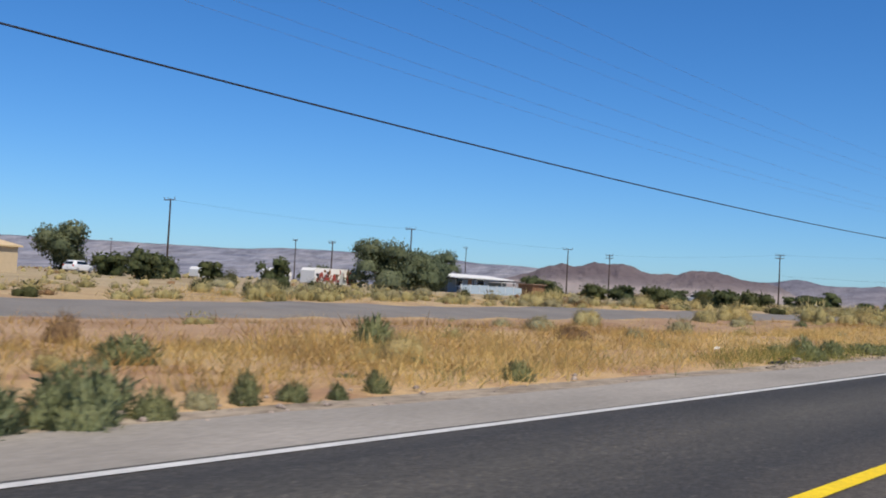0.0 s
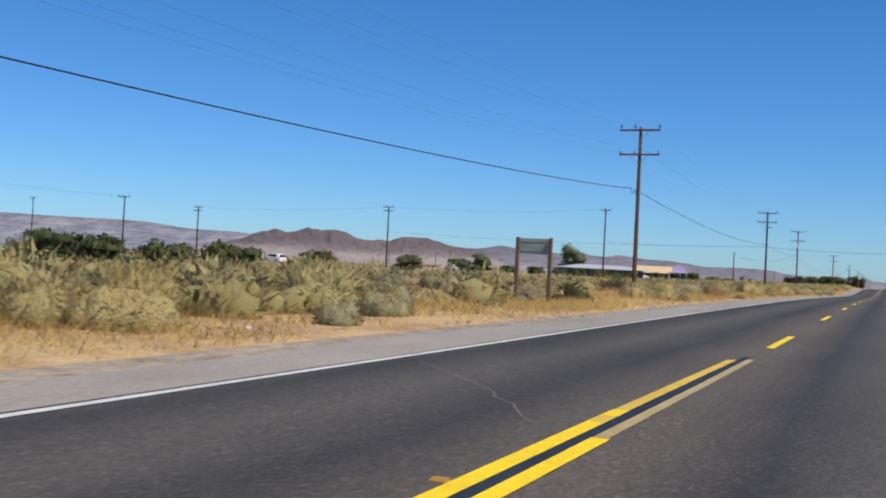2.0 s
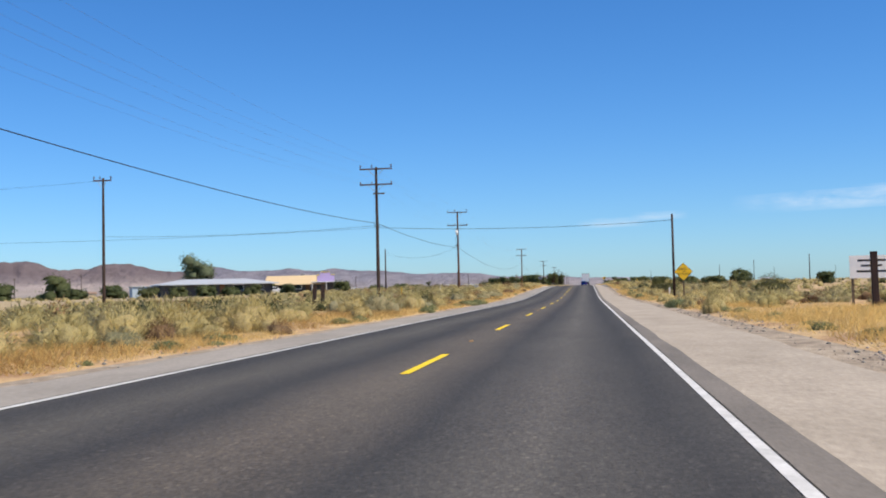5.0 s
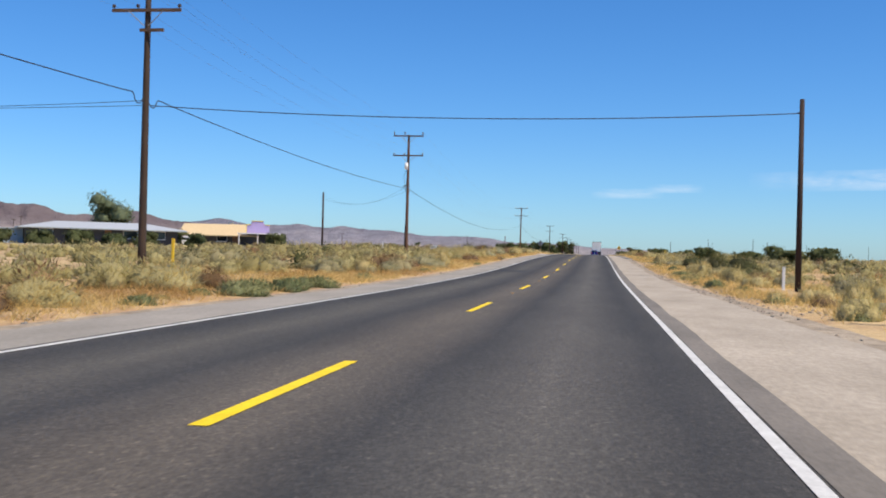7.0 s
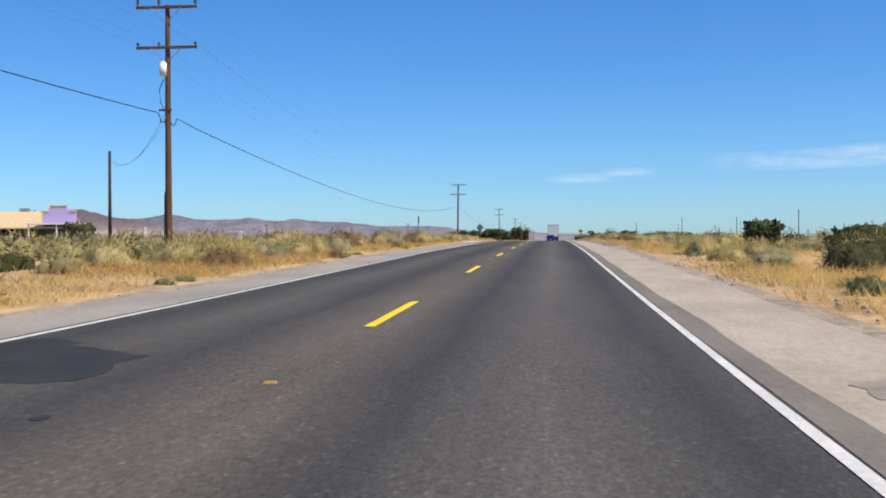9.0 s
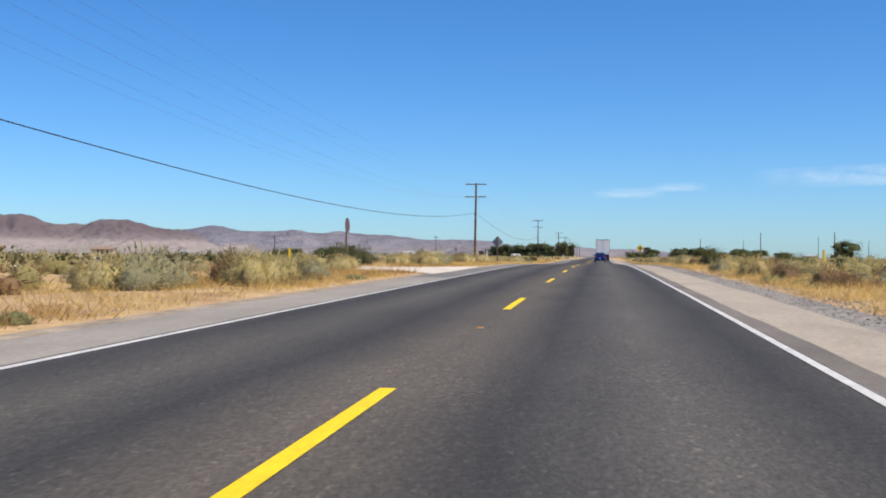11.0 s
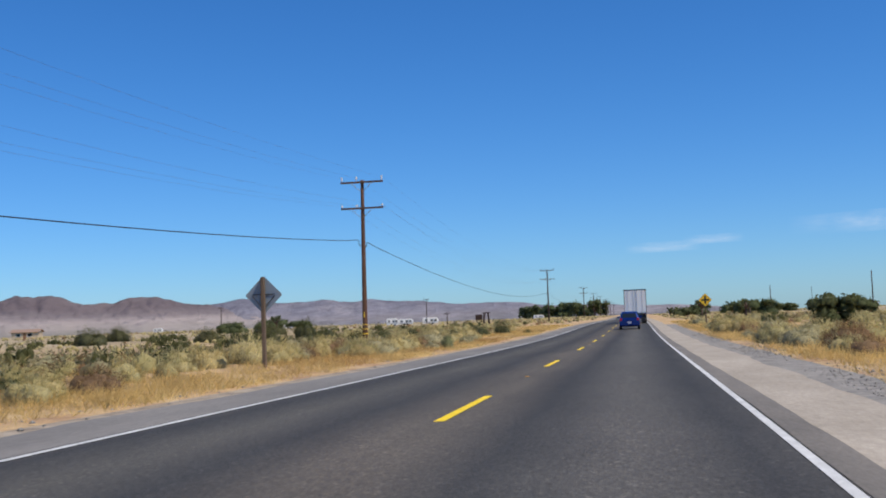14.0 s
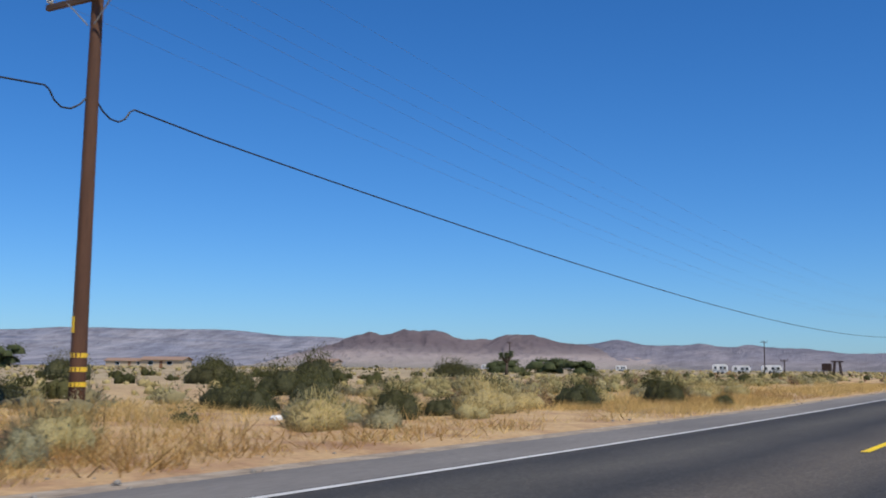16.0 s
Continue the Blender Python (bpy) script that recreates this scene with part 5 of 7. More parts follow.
# ---- plants ----
def dome(cx, cy, r_, h, seed, nu=7, nv=4, dip=0.12):
    rs = np.random.RandomState(seed)
    v, f = [], []
    for j in range(nv):
        e = (math.pi / 2) * j / nv
        for i in range(nu):
            k = 1 + rs.uniform(-0.07, 0.07)
            a = 6.2832 * (i + 0.5 * (j % 2)) / nu
            v.append((cx + r_ * k * math.cos(e) * math.cos(a), cy + r_ * k * math.cos(e) * math.sin(a), h * k * math.sin(e) - dip))
    v.append((cx, cy, h * 0.99))
    for j in range(nv - 1):
        for i in range(nu):
            a, b, c, d = j * nu + i, j * nu + (i + 1) % nu, (j + 1) * nu + (i + 1) % nu, (j + 1) * nu + i
            f += [(a, b, c), (a, c, d)]
    f += [((nv - 1) * nu + i, (nv - 1) * nu + (i + 1) % nu, nv * nu) for i in range(nu)]
    return np.array(v), np.array(f)


def mound(cx, cy, r_, h, seed, nu, nv):
    """A rounded cushion of twigs, widest at a third of its height and drawn in at the foot."""
    rs = np.random.RandomState(seed)
    v, f = [], []
    z0 = 0.25 * h
    for j in range(nv):
        e = -0.38 + (math.pi / 2 + 0.38) * j / nv
        for i in range(nu):
            k = 1 + rs.uniform(-0.16, 0.15)
            a = 6.2832 * (i + 0.5 * (j % 2) + rs.uniform(-0.2, 0.2)) / nu
            v.append((cx + r_ * k * math.cos(e) * math.cos(a), cy + r_ * k * math.cos(e) * math.sin(a), z0 + (h - z0) * k * math.sin(e) if j else -0.06))
    v.append((cx, cy, h))
    for j in range(nv - 1):
        for i in range(nu):
            a, b, c, d = j * nu + i, j * nu + (i + 1) % nu, (j + 1) * nu + (i + 1) % nu, (j + 1) * nu + i
            f += [(a, b, c), (a, c, d)]
    f += [((nv - 1) * nu + i, (nv - 1) * nu + (i + 1) % nu, nv * nu) for i in range(nu)]
    v = np.array(v)
    n = (v - np.array([cx, cy, z0])) / np.array([r_, r_, h - z0])
    return v, np.array(f), n


def bush(seed, n, blade, bw, lobes=4, upward=0.7, loose=0.5, core=0.9, flat=0.6, cores=(7, 4), reach=(0.9, 1.12)):
    """A shrub of unit width: overlapping cushions furred with thin twigs. Returns points, triangles, normals."""
    rs = np.random.RandomState(seed)
    lob = [(0.0, 0.0, 0.33, flat * 0.95)]
    for k in range(lobes):
        a = 6.2832 * (k + rs.uniform(-0.35, 0.35)) / max(lobes, 1)
        q = rs.uniform(0.13, 0.26)
        lob.append((q * math.cos(a), q * math.sin(a), rs.uniform(0.17, 0.28), flat * rs.uniform(0.5, 1.0)))
    wgt = np.array([l[2] ** 2 for l in lob])
    L = np.array(lob)[rs.choice(len(lob), n, p=wgt / wgt.sum())]
    d = rs.normal(0, 1, (n, 3))
    d[:, 2] = np.where(d[:, 2] < 0, d[:, 2] * 0.55, d[:, 2])
    d /= np.linalg.norm(d, axis=1)[:, None]
    s = reach[0] + (reach[1] - reach[0]) * rs.uniform(0, 1, n) ** 0.7
    s = s * core
    s = s * (1 + 0.10 * np.sin(9 * d[:, 0] + 2 * seed) * np.sin(8 * d[:, 1] + seed) * np.sin(7 * d[:, 2]))
    z0 = 0.25 * L[:, 3]
    p = np.stack([L[:, 0] + d[:, 0] * L[:, 2] * s, L[:, 1] + d[:, 1] * L[:, 2] * s, np.maximum(z0 + d[:, 2] * (L[:, 3] - z0) * s, 0.0)], 1)
    w = d * 0.8 + rs.normal(0, loose, (n, 3)) + np.array([0, 0, upward])
    w /= np.linalg.norm(w, axis=1)[:, None]
    side = np.cross(w, d + rs.normal(0, 0.45, (n, 3)))
    side /= np.linalg.norm(side, axis=1)[:, None] + 1e-6
    ln = blade * rs.uniform(0.5, 1.4, (n, 1))
    tri = np.stack([p - side * bw / 2, p + side * bw / 2, p + w * ln], 1)
    flip = np.einsum("ij,ij->i", np.cross(tri[:, 1] - tri[:, 0], tri[:, 2] - tri[:, 0]), d) < 0
    tri[flip] = tri[flip][:, ::-1]
    nrm = d + rs.normal(0, 0.26, (n, 3))
    V, F, N = [tri.reshape(-1, 3)], [np.arange(3 * n).reshape(-1, 3)], [np.repeat(nrm, 3, 0)]
    k = 3 * n
    for i, l in enumerate(lob):
        v, f, nn = mound(l[0], l[1], l[2] * core, l[3] * core, seed * 7 + i, *cores)
        V.append(v)
        F.append(f + k)
        if i:
            F.append(np.array([(k, k + 1, 3 * n)]))
        N.append(nn)
        k += len(v)
    V, N = np.concatenate(V), np.concatenate(N)
    N /= np.linalg.norm(N, axis=1)[:, None] + 1e-6
    return V, np.concatenate(F), N


def tuft(seed, n, h, spread, bw):
    rs = np.random.RandomState(seed)
    a = rs.uniform(0, 6.28, n)
    rad = spread * np.sqrt(rs.uniform(0, 1, n))
    p = np.stack([rad * np.cos(a), rad * np.sin(a), np.full(n, -0.02)], 1)
    tip = p + np.stack([rs.normal(0, 0.3 * h, n) + 0.35 * p[:, 0], rs.normal(0, 0.3 * h, n) + 0.35 * p[:, 1], h * rs.uniform(0.55, 1.15, n)], 1)
    b = rs.uniform(0, 6.28, n)
    s = np.stack([np.cos(b), np.sin(b), np.zeros(n)], 1) * bw / 2
    nrm = np.stack([0.6 * np.cos(a) + rs.normal(0, 0.3, n), 0.6 * np.sin(a) + rs.normal(0, 0.3, n), np.full(n, 0.8)], 1)
    nrm /= np.linalg.norm(nrm, axis=1)[:, None]
    tri = np.stack([p - s, p + s, tip], 1)
    ng = np.cross(tri[:, 1] - tri[:, 0], tri[:, 2] - tri[:, 0])
    flip = ng[:, 2] < 0
    tri[flip] = tri[flip][:, ::-1]
    return tri.reshape(-1, 3), np.arange(3 * n).reshape(-1, 3), np.repeat(nrm, 3, 0)


def half_dirt(x):
    return np.interp(-x, [5.4, 6.5, 8, 10, 13, 17, 24, 34, 48, 110], [11.0, 9.0, 6.0, 4.6, 4.2, 4.0, 3.8, 3.4, 3.2, 3.0])


HOMES = np.array([(-88, 84, 13), (-81, 92, 5), (-67, 286, 12), (-55, 306, 10), (-90, 12, 7), (-95, 64, 5.5), (-108, 55, 4.5), (-79, 282, 4), (-150, 40, 8), (-62, 301, 3), (-96, 258, 4), (-72, 84, 8), (-74, 76, 6), (-85, 63, 7), (-76, 92, 7), (-80, 66, 6)])


def free(x, y, near=6.9):
    """Where plants may stand."""
    ok = (x < -(LEFT_EDGE + near - 6.4)) | (x > right_edge(y) + near - 6.4)
    ok &= ~((x < -19.0) & (x > -32.2) & (y < 47))
    ok &= ~((x < -5) & (x > -160) & (y - 297.5 < half_dirt(x) + 0.5) & (297.5 - y < np.minimum(half_dirt(x), 0.8 + 0.45 * half_dirt(x)) + 0.5))
    ok &= np.hypot(x + 8.75, y - 47.9) > 1.0
    ok &= np.hypot(x - 8.72, y - 163.6) > 0.8
    ok &= ~((np.abs(x - 9.1) < 1.0) & (y > 176) & (y < 186.5))
    ok &= ~((x > 9.3) & (x < 14.6) & (y > 74) & (y < 140) & (near > 6.5))
    ok &= np.hypot(x + 8.95, y - 358.0) > 0.5
    ok &= ~((x > 6) & (x < 10) & (y > 302) & (y < 316) & (near > 6.5))
    for hx, hy, hr in HOMES:
        ok &= np.hypot(x - hx, y - hy) > hr
    return ok


def patchy(x, y, f=0.09, ph=0.0):
    """A slow field in 0..1 by which plants gather in drifts."""
    v = np.sin(x * f * 1.7 + 1.9 * np.sin(y * f * 0.9 + ph)) + np.sin(y * f * 1.3 + 2.1 * np.sin(x * f * 1.1 + ph * 2)) + 0.7 * np.sin((x + y) * f * 2.9 + ph)
    return np.clip(0.5 + v / 4.5, 0, 1)


def spread_points(rs, x0, x1, y0, y1, per_m2, f=0.09, ph=0.0, contrast=1.0, near=6.9):
    n = int((x1 - x0) * (y1 - y0) * per_m2)
    x, y = rs.uniform(x0, x1, n), rs.uniform(y0, y1, n)
    keep = free(x, y, near) & (rs.uniform(0, 1, n) < np.clip(0.5 + contrast * (patchy(x, y, f, ph) - 0.5) * 2, 0.05, 1))
    return x[keep], y[keep]


def scatter(name, templates, x, y, width, height, material, label, category, rs, sink=0.0):
    """One object of many plants: each a turned, scaled copy of a template."""
    V, F, N, k = [], [], [], 0
    pick = rs.randint(0, len(templates), len(x))
    z = land(x, y)
    ang = rs.uniform(0, 6.28, len(x))
    for i, (tv, tf, tn) in enumerate(templates):
        m = np.nonzero(pick == i)[0]
        if not len(m):
            continue
        c, s = np.cos(ang[m])[:, None], np.sin(ang[m])[:, None]
        w = width[m][:, None]
        vx = (tv[None, :, 0] * c - tv[None, :, 1] * s) * w + x[m][:, None]
        vy = (tv[None, :, 0] * s + tv[None, :, 1] * c) * w + y[m][:, None]
        vz = tv[None, :, 2] * height[m][:, None] + z[m][:, None] - sink
        V.append(np.stack([vx, vy, vz], -1).reshape(-1, 3))
        N.append(np.stack([tn[None, :, 0] * c - tn[None, :, 1] * s, tn[None, :, 0] * s + tn[None, :, 1] * c, np.repeat(tn[None, :, 2], len(m), 0)], -1).reshape(-1, 3))
        F.append((tf[None] + (np.arange(len(m)) * len(tv))[:, None, None] + k).reshape(-1, 3))
        k += len(m) * len(tv)
    ob = sheet(name, np.concatenate(V), np.concatenate(F), material, label, category, "stuff", normals=np.concatenate(N))
    return ob


def bush_mesh(name, arrays, n, material, heart):
    """Two meshes of one shrub: the twiggy heart, its colour darkened as inner shade, and the loose outer foliage."""
    v, f, nn = arrays
    out = []
    for lab, vv, ff, ng in ((name, v[3 * n:], f[n:] - 3 * n, nn[3 * n:]), ("foliage", v[:3 * n], f[:n], nn[:3 * n])):
        me = bpy.data.meshes.new(lab)
        me.from_pydata(vv.tolist(), [], ff.tolist())
        me.polygons.foreach_set("use_smooth", [True] * len(ff))
        me.normals_split_custom_set_from_vertices(ng)
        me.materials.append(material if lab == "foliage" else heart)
        out.append(me)
    return out


KINDS = {
    "rabbitbrush": dict(material=RABBIT, heart=RABBIT_SHADE_WOOD, label="rounded straw-green rabbitbrush growing in sandy soil", blade=0.125, bw=0.022, lobes=5, upward=0.55, loose=0.35, flat=0.52),
    "sagebrush": dict(material=SAGE, heart=SAGE_SHADE_WOOD, label="grey-green sagebrush mound on dry sand", blade=0.095, bw=0.026, lobes=6, upward=0.4, loose=0.45, flat=0.48),
    "dead_shrub": dict(material=DEAD, heart=DEAD_SHADE_WOOD, label="dry brown leafless shrub on bare dirt", blade=0.14, bw=0.014, lobes=5, upward=0.4, loose=0.6, flat=0.55),
    "creosote_bush": dict(material=CREOSOTE, heart=CREOSOTE_SHADE_WOOD, label="dark olive creosote bush with loose upright branches", blade=0.115, bw=0.03, lobes=7, upward=0.5, loose=0.9, flat=0.8),
    "green_weed": dict(material=GREEN_SAGE, heart=GREEN_SAGE_SHADE_WOOD, label="low blue-green weed clump at the shoulder's edge", blade=0.15, bw=0.045, lobes=6, upward=0.75, loose=0.5, flat=0.5),
}
HI, MID, LOW = {}, {}, {}
for q, (kind, o) in enumerate(KINDS.items()):
    shape = {k: v for k, v in o.items() if k not in ("material", "label", "heart")}
    airy = 0.6 if kind == "creosote_bush" else 0.62 if kind in ("green_weed", "dead_shrub") else 0.74
    loose_leaf = kind == "creosote_bush"
    near_shape = dict(shape, bw=shape["bw"] * (0.42 if loose_leaf else 0.70), blade=shape["blade"] * (0.55 if loose_leaf else 0.8), reach=(0.6, 1.55) if loose_leaf else (0.80, 1.36))
    blades = 3200 if loose_leaf else 1200
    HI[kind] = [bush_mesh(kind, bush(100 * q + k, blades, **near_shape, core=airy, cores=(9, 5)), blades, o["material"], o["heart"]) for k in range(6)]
    MID[kind] = [bush(100 * q + 50 + k, 130 if loose_leaf else 180, **dict(shape, lobes=3 if loose_leaf else 2, bw=shape["bw"] * (1.1 if loose_leaf else 1.35), blade=shape["blade"] * 0.8, reach=(0.88, 1.38)), core=airy - 0.12, cores=(5, 2)) for k in range(6)]
    LOW[kind] = [bush(100 * q + 70 + k, 22 if loose_leaf else 11, **dict(shape, lobes=0, blade=shape["blade"] * 0.95, bw=shape["bw"] * (1.5 if loose_leaf else 2.0), reach=(0.85, 1.25)), core=airy - 0.12, cores=(5, 2)) for k in range(6)]


def plant(kind, x, y, w, h, rs, group="roadside shrubs"):
    """One shrub: a woody heart furred with leaves."""
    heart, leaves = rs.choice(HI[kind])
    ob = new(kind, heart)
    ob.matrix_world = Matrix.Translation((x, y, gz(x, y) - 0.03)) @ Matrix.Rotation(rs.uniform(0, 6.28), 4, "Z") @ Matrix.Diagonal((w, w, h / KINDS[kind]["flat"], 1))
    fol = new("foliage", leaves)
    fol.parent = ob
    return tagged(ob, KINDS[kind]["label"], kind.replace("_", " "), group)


rp = random.Random(21)
# shrubs that stand out along the verges
plant("dead_shrub", -13.4, -25.8, 0.85, 0.62, rp)
plant("green_weed", -9.5, -27.4, 1.0, 0.42, rp)
plant("green_weed", -10.5, -21.7, 0.9, 0.66, rp)
plant("green_weed", -5.4, -31.6, 1.0, 0.52, rp)
plant("green_weed", -5.3, -30.9, 0.85, 0.45, rp)
plant("green_weed", -5.9, -30.4, 0.9, 0.5, rp)
plant("green_weed", -5.4, -30.1, 0.5, 0.32, rp)
plant("sagebrush", -5.7, -29.4, 0.38, 0.22, rp)
plant("green_weed", -5.7, -28.9, 0.36, 0.36, rp)
plant("green_weed", -5.7, -28.3, 0.42, 0.22, rp)
plant("green_weed", -5.6, -27.8, 0.3, 0.2, rp)
plant("green_weed", -5.8, -27.0, 0.4, 0.27, rp)
plant("green_weed", -5.9, -24.2, 0.55, 0.3, rp)
plant("rabbitbrush", -17.1, -3.1, 1.25, 0.78, rp)
plant("rabbitbrush", -16.9, 6.3, 1.25, 0.8, rp)
plant("dead_shrub", -11.0, -14.4, 1.2, 0.4, rp)
plant("rabbitbrush", -41.1, 33.5, 2.3, 1.3, rp)
plant("creosote_bush", -9.9, 410.2, 1.9, 1.2, rp)
plant("creosote_bush", -8.8, 414.4, 1.9, 1.35, rp)
plant("creosote_bush", -6.6, 413.6, 0.9, 0.6, rp)
plant("creosote_bush", -23.3, 413.2, 2.9, 1.7, rp)
plant("creosote_bush", -30.2, 418.5, 2.2, 1.4, rp)
plant("creosote_bush", -27.6, 421.0, 2.7, 2.3, rp)
plant("rabbitbrush", -14.1, 411.9, 2.45, 1.1, rp)
plant("sagebrush", -8.9, 398.4, 1.0, 0.48, rp)
plant("dead_shrub", -9.3, 390.3, 0.85, 0.5, rp)
plant("sagebrush", -11.9, 399.6, 1.1, 0.56, rp)
plant("green_weed", -6.5, -13.7, 0.63, 0.31, rp)
plant("green_weed", -6.6, -12.0, 0.84, 0.47, rp)
plant("rabbitbrush", -17.4, 9.2, 1.47, 0.78, rp)
plant("rabbitbrush", -35.0, 22.4, 3.04, 1.09, rp)
plant("sagebrush", -12.6, -5.4, 1.1, 0.7, rp)
plant("green_weed", -6.5, 3.3, 0.63, 0.23, rp)
plant("sagebrush", -6.9, 10.5, 1.6, 0.86, rp)
plant("green_weed", -6.6, 11.3, 0.63, 0.23, rp)
plant("sagebrush", -14.7, 4.3, 0.79, 0.43, rp)
plant("green_weed", -13.9, 9.0, 0.73, 0.35, rp)
plant("rabbitbrush", -17.7, 10.8, 1.52, 0.78, rp)
plant("rabbitbrush", -17.6, 29.7, 1.47, 0.70, rp)
plant("sagebrush", -6.9, 31.6, 1.21, 0.55, rp)
plant("rabbitbrush", -17.0, 28.9, 1.58, 0.86, rp)
plant("rabbitbrush", -23.6, 61.1, 3.99, 1.09, rp)
plant("rabbitbrush", -8.0, 27.4, 1.99, 0.86, rp)
plant("sagebrush", -7.9, 35.2, 1.47, 0.70, rp)
plant("rabbitbrush", -23.9, 55.7, 2.62, 0.94, rp)
plant("sagebrush", -16.8, 61.1, 1.47, 0.86, rp)
plant("sagebrush", -9.7, 51.0, 1.26, 0.62, rp)
plant("sagebrush", -9.1, 48.4, 1.37, 0.47, rp)
plant("creosote_bush", -8.0, 51.9, 0.63, 0.51, rp)
plant("creosote_bush", 8.6, 64.5, 2.31, 1.70, rp)
plant("creosote_bush", 9.8, 66.2, 2.8, 2.8, rp)
plant("creosote_bush", 10.8, 70.5, 2.6, 2.8, rp)
plant("rabbitbrush", -7.7, 63.9, 1.16, 0.55, rp)
plant("green_weed", -6.5, 62.3, 0.73, 0.39, rp)
plant("dead_shrub", 7.0, 60.7, 0.63, 0.23, rp)
plant("rabbitbrush", -8.9, 131.4, 2.10, 0.78, rp)
plant("sagebrush", -9.4, 127.0, 2.10, 0.86, rp)
plant("creosote_bush", 20.3, 199.5, 5.0, 2.3, rp)
plant("rabbitbrush", 7.1, 133.8, 1.05, 0.55, rp)
plant("creosote_bush", 18.2, 190.7, 4.4, 1.5, rp)
plant("green_weed", 7.1, 147.6, 1.26, 0.47, rp)
plant("rabbitbrush", -7.1, 136.5, 1.37, 0.70, rp)
plant("rabbitbrush", -8.7, 169.8, 2.73, 0.86, rp)
plant("green_weed", -6.5, 170.4, 1.37, 0.39, rp)
plant("rabbitbrush", 9.5, 174.0, 1.05, 0.70, rp)
plant("creosote_bush", 9.2, 221.8, 2.2, 1.3, rp)
plant("creosote_bush", 10.3, 215.4, 2.4, 1.5, rp)
plant("rabbitbrush", 8.7, 211.9, 2.21, 0.78, rp)
plant("rabbitbrush", 8.4, 205.1, 1.16, 0.94, rp)
plant("green_weed", 7.1, 201.7, 1.26, 0.31, rp)
plant("rabbitbrush", -10.3, 213.1, 1.68, 0.78, rp)
plant("green_weed", -6.6, 198.9, 1.05, 0.23, rp)
plant("rabbitbrush", -12.5, 215.2, 1.68, 0.70, rp)
plant("creosote_bush", 12.2, 218.0, 2.8, 1.6, rp)
plant("creosote_bush", 11.6, 226.5, 2.6, 1.5, rp)
plant("creosote_bush", 11.0, 209.5, 2.2, 1.3, rp)
plant("creosote_bush", -21.1, 339.5, 4.51, 2.21, rp)
plant("creosote_bush", 9.5, 321.4, 2.62, 1.10, rp)
plant("creosote_bush", 12.6, 315.0, 1.8, 1.15, rp)
plant("rabbitbrush", -10.5, 296.9, 1.99, 0.70, rp)
plant("rabbitbrush", -11.4, 285.2, 1.78, 0.70, rp)
plant("creosote_bush", -16.6, 320.5, 3.26, 1.87, rp)
plant("creosote_bush", 12.0, 335.1, 3.04, 1.19, rp)
plant("creosote_bush", 12.9, 311.3, 1.89, 1.02, rp)
plant("sagebrush", 7.1, 298.1, 1.05, 0.62, rp)
plant("creosote_bush", 8.0, 312.8, 1.68, 1.27, rp)
plant("dead_shrub", 7.0, 312.6, 0.42, 0.23, rp)
plant("rabbitbrush", 8.5, 310.0, 1.16, 0.47, rp)
plant("rabbitbrush", 7.3, 303.0, 0.84, 0.47, rp)
plant("dead_shrub", 7.0, 317.1, 0.42, 0.39, rp)
plant("creosote_bush", 7.1, 314.1, 0.53, 0.42, rp)
plant("rabbitbrush", 7.1, 320.2, 1.16, 0.62, rp)
plant("creosote_bush", 10.9, 380.3, 1.58, 1.19, rp)
plant("sagebrush", 7.6, 339.4, 1.05, 0.47, rp)
plant("rabbitbrush", -9.7, 350.3, 1.37, 0.70, rp)
plant("rabbitbrush", -9.6, 352.5, 0.95, 0.55, rp)
plant("rabbitbrush", -12.5, 367.7, 2.52, 0.90, rp)
plant("rabbitbrush", -12.7, 360.4, 2.42, 0.78, rp)
plant("creosote_bush", -20.3, 387.7, 2.10, 1.27, rp)
plant("rabbitbrush", -8.4, 373.0, 2.10, 0.86, rp)
plant("rabbitbrush", -9.9, 372.7, 1.89, 0.86, rp)
plant("creosote_bush", -18.7, 381.7, 1.99, 1.27, rp)
plant("sagebrush", -7.6, 377.8, 1.05, 0.47, rp)
plant("green_weed", -7.0, 378.6, 0.95, 0.70, rp)
plant("sagebrush", -8.2, 379.1, 0.73, 0.31, rp)
plant("rabbitbrush", -9.5, 384.3, 1.89, 0.86, rp)
plant("sagebrush", -7.7, 388.1, 0.84, 0.55, rp)
plant("sagebrush", -10.5, 399.1, 1.37, 0.55, rp)
plant("creosote_bush", -16.7, 404.0, 1.89, 1.10, rp)
plant("creosote_bush", -17.1, 418.3, 1.37, 1.10, rp)
plant("sagebrush", -8.6, 397.9, 0.95, 0.47, rp)
plant("rabbitbrush", -10.0, 404.5, 1.99, 0.86, rp)
plant("sagebrush", -11.7, 399.3, 0.95, 0.47, rp)
plant("sagebrush", -7.5, 389.0, 0.73, 0.62, rp)
plant("creosote_bush", -48.8, 472.8, 5.46, 2.04, rp)

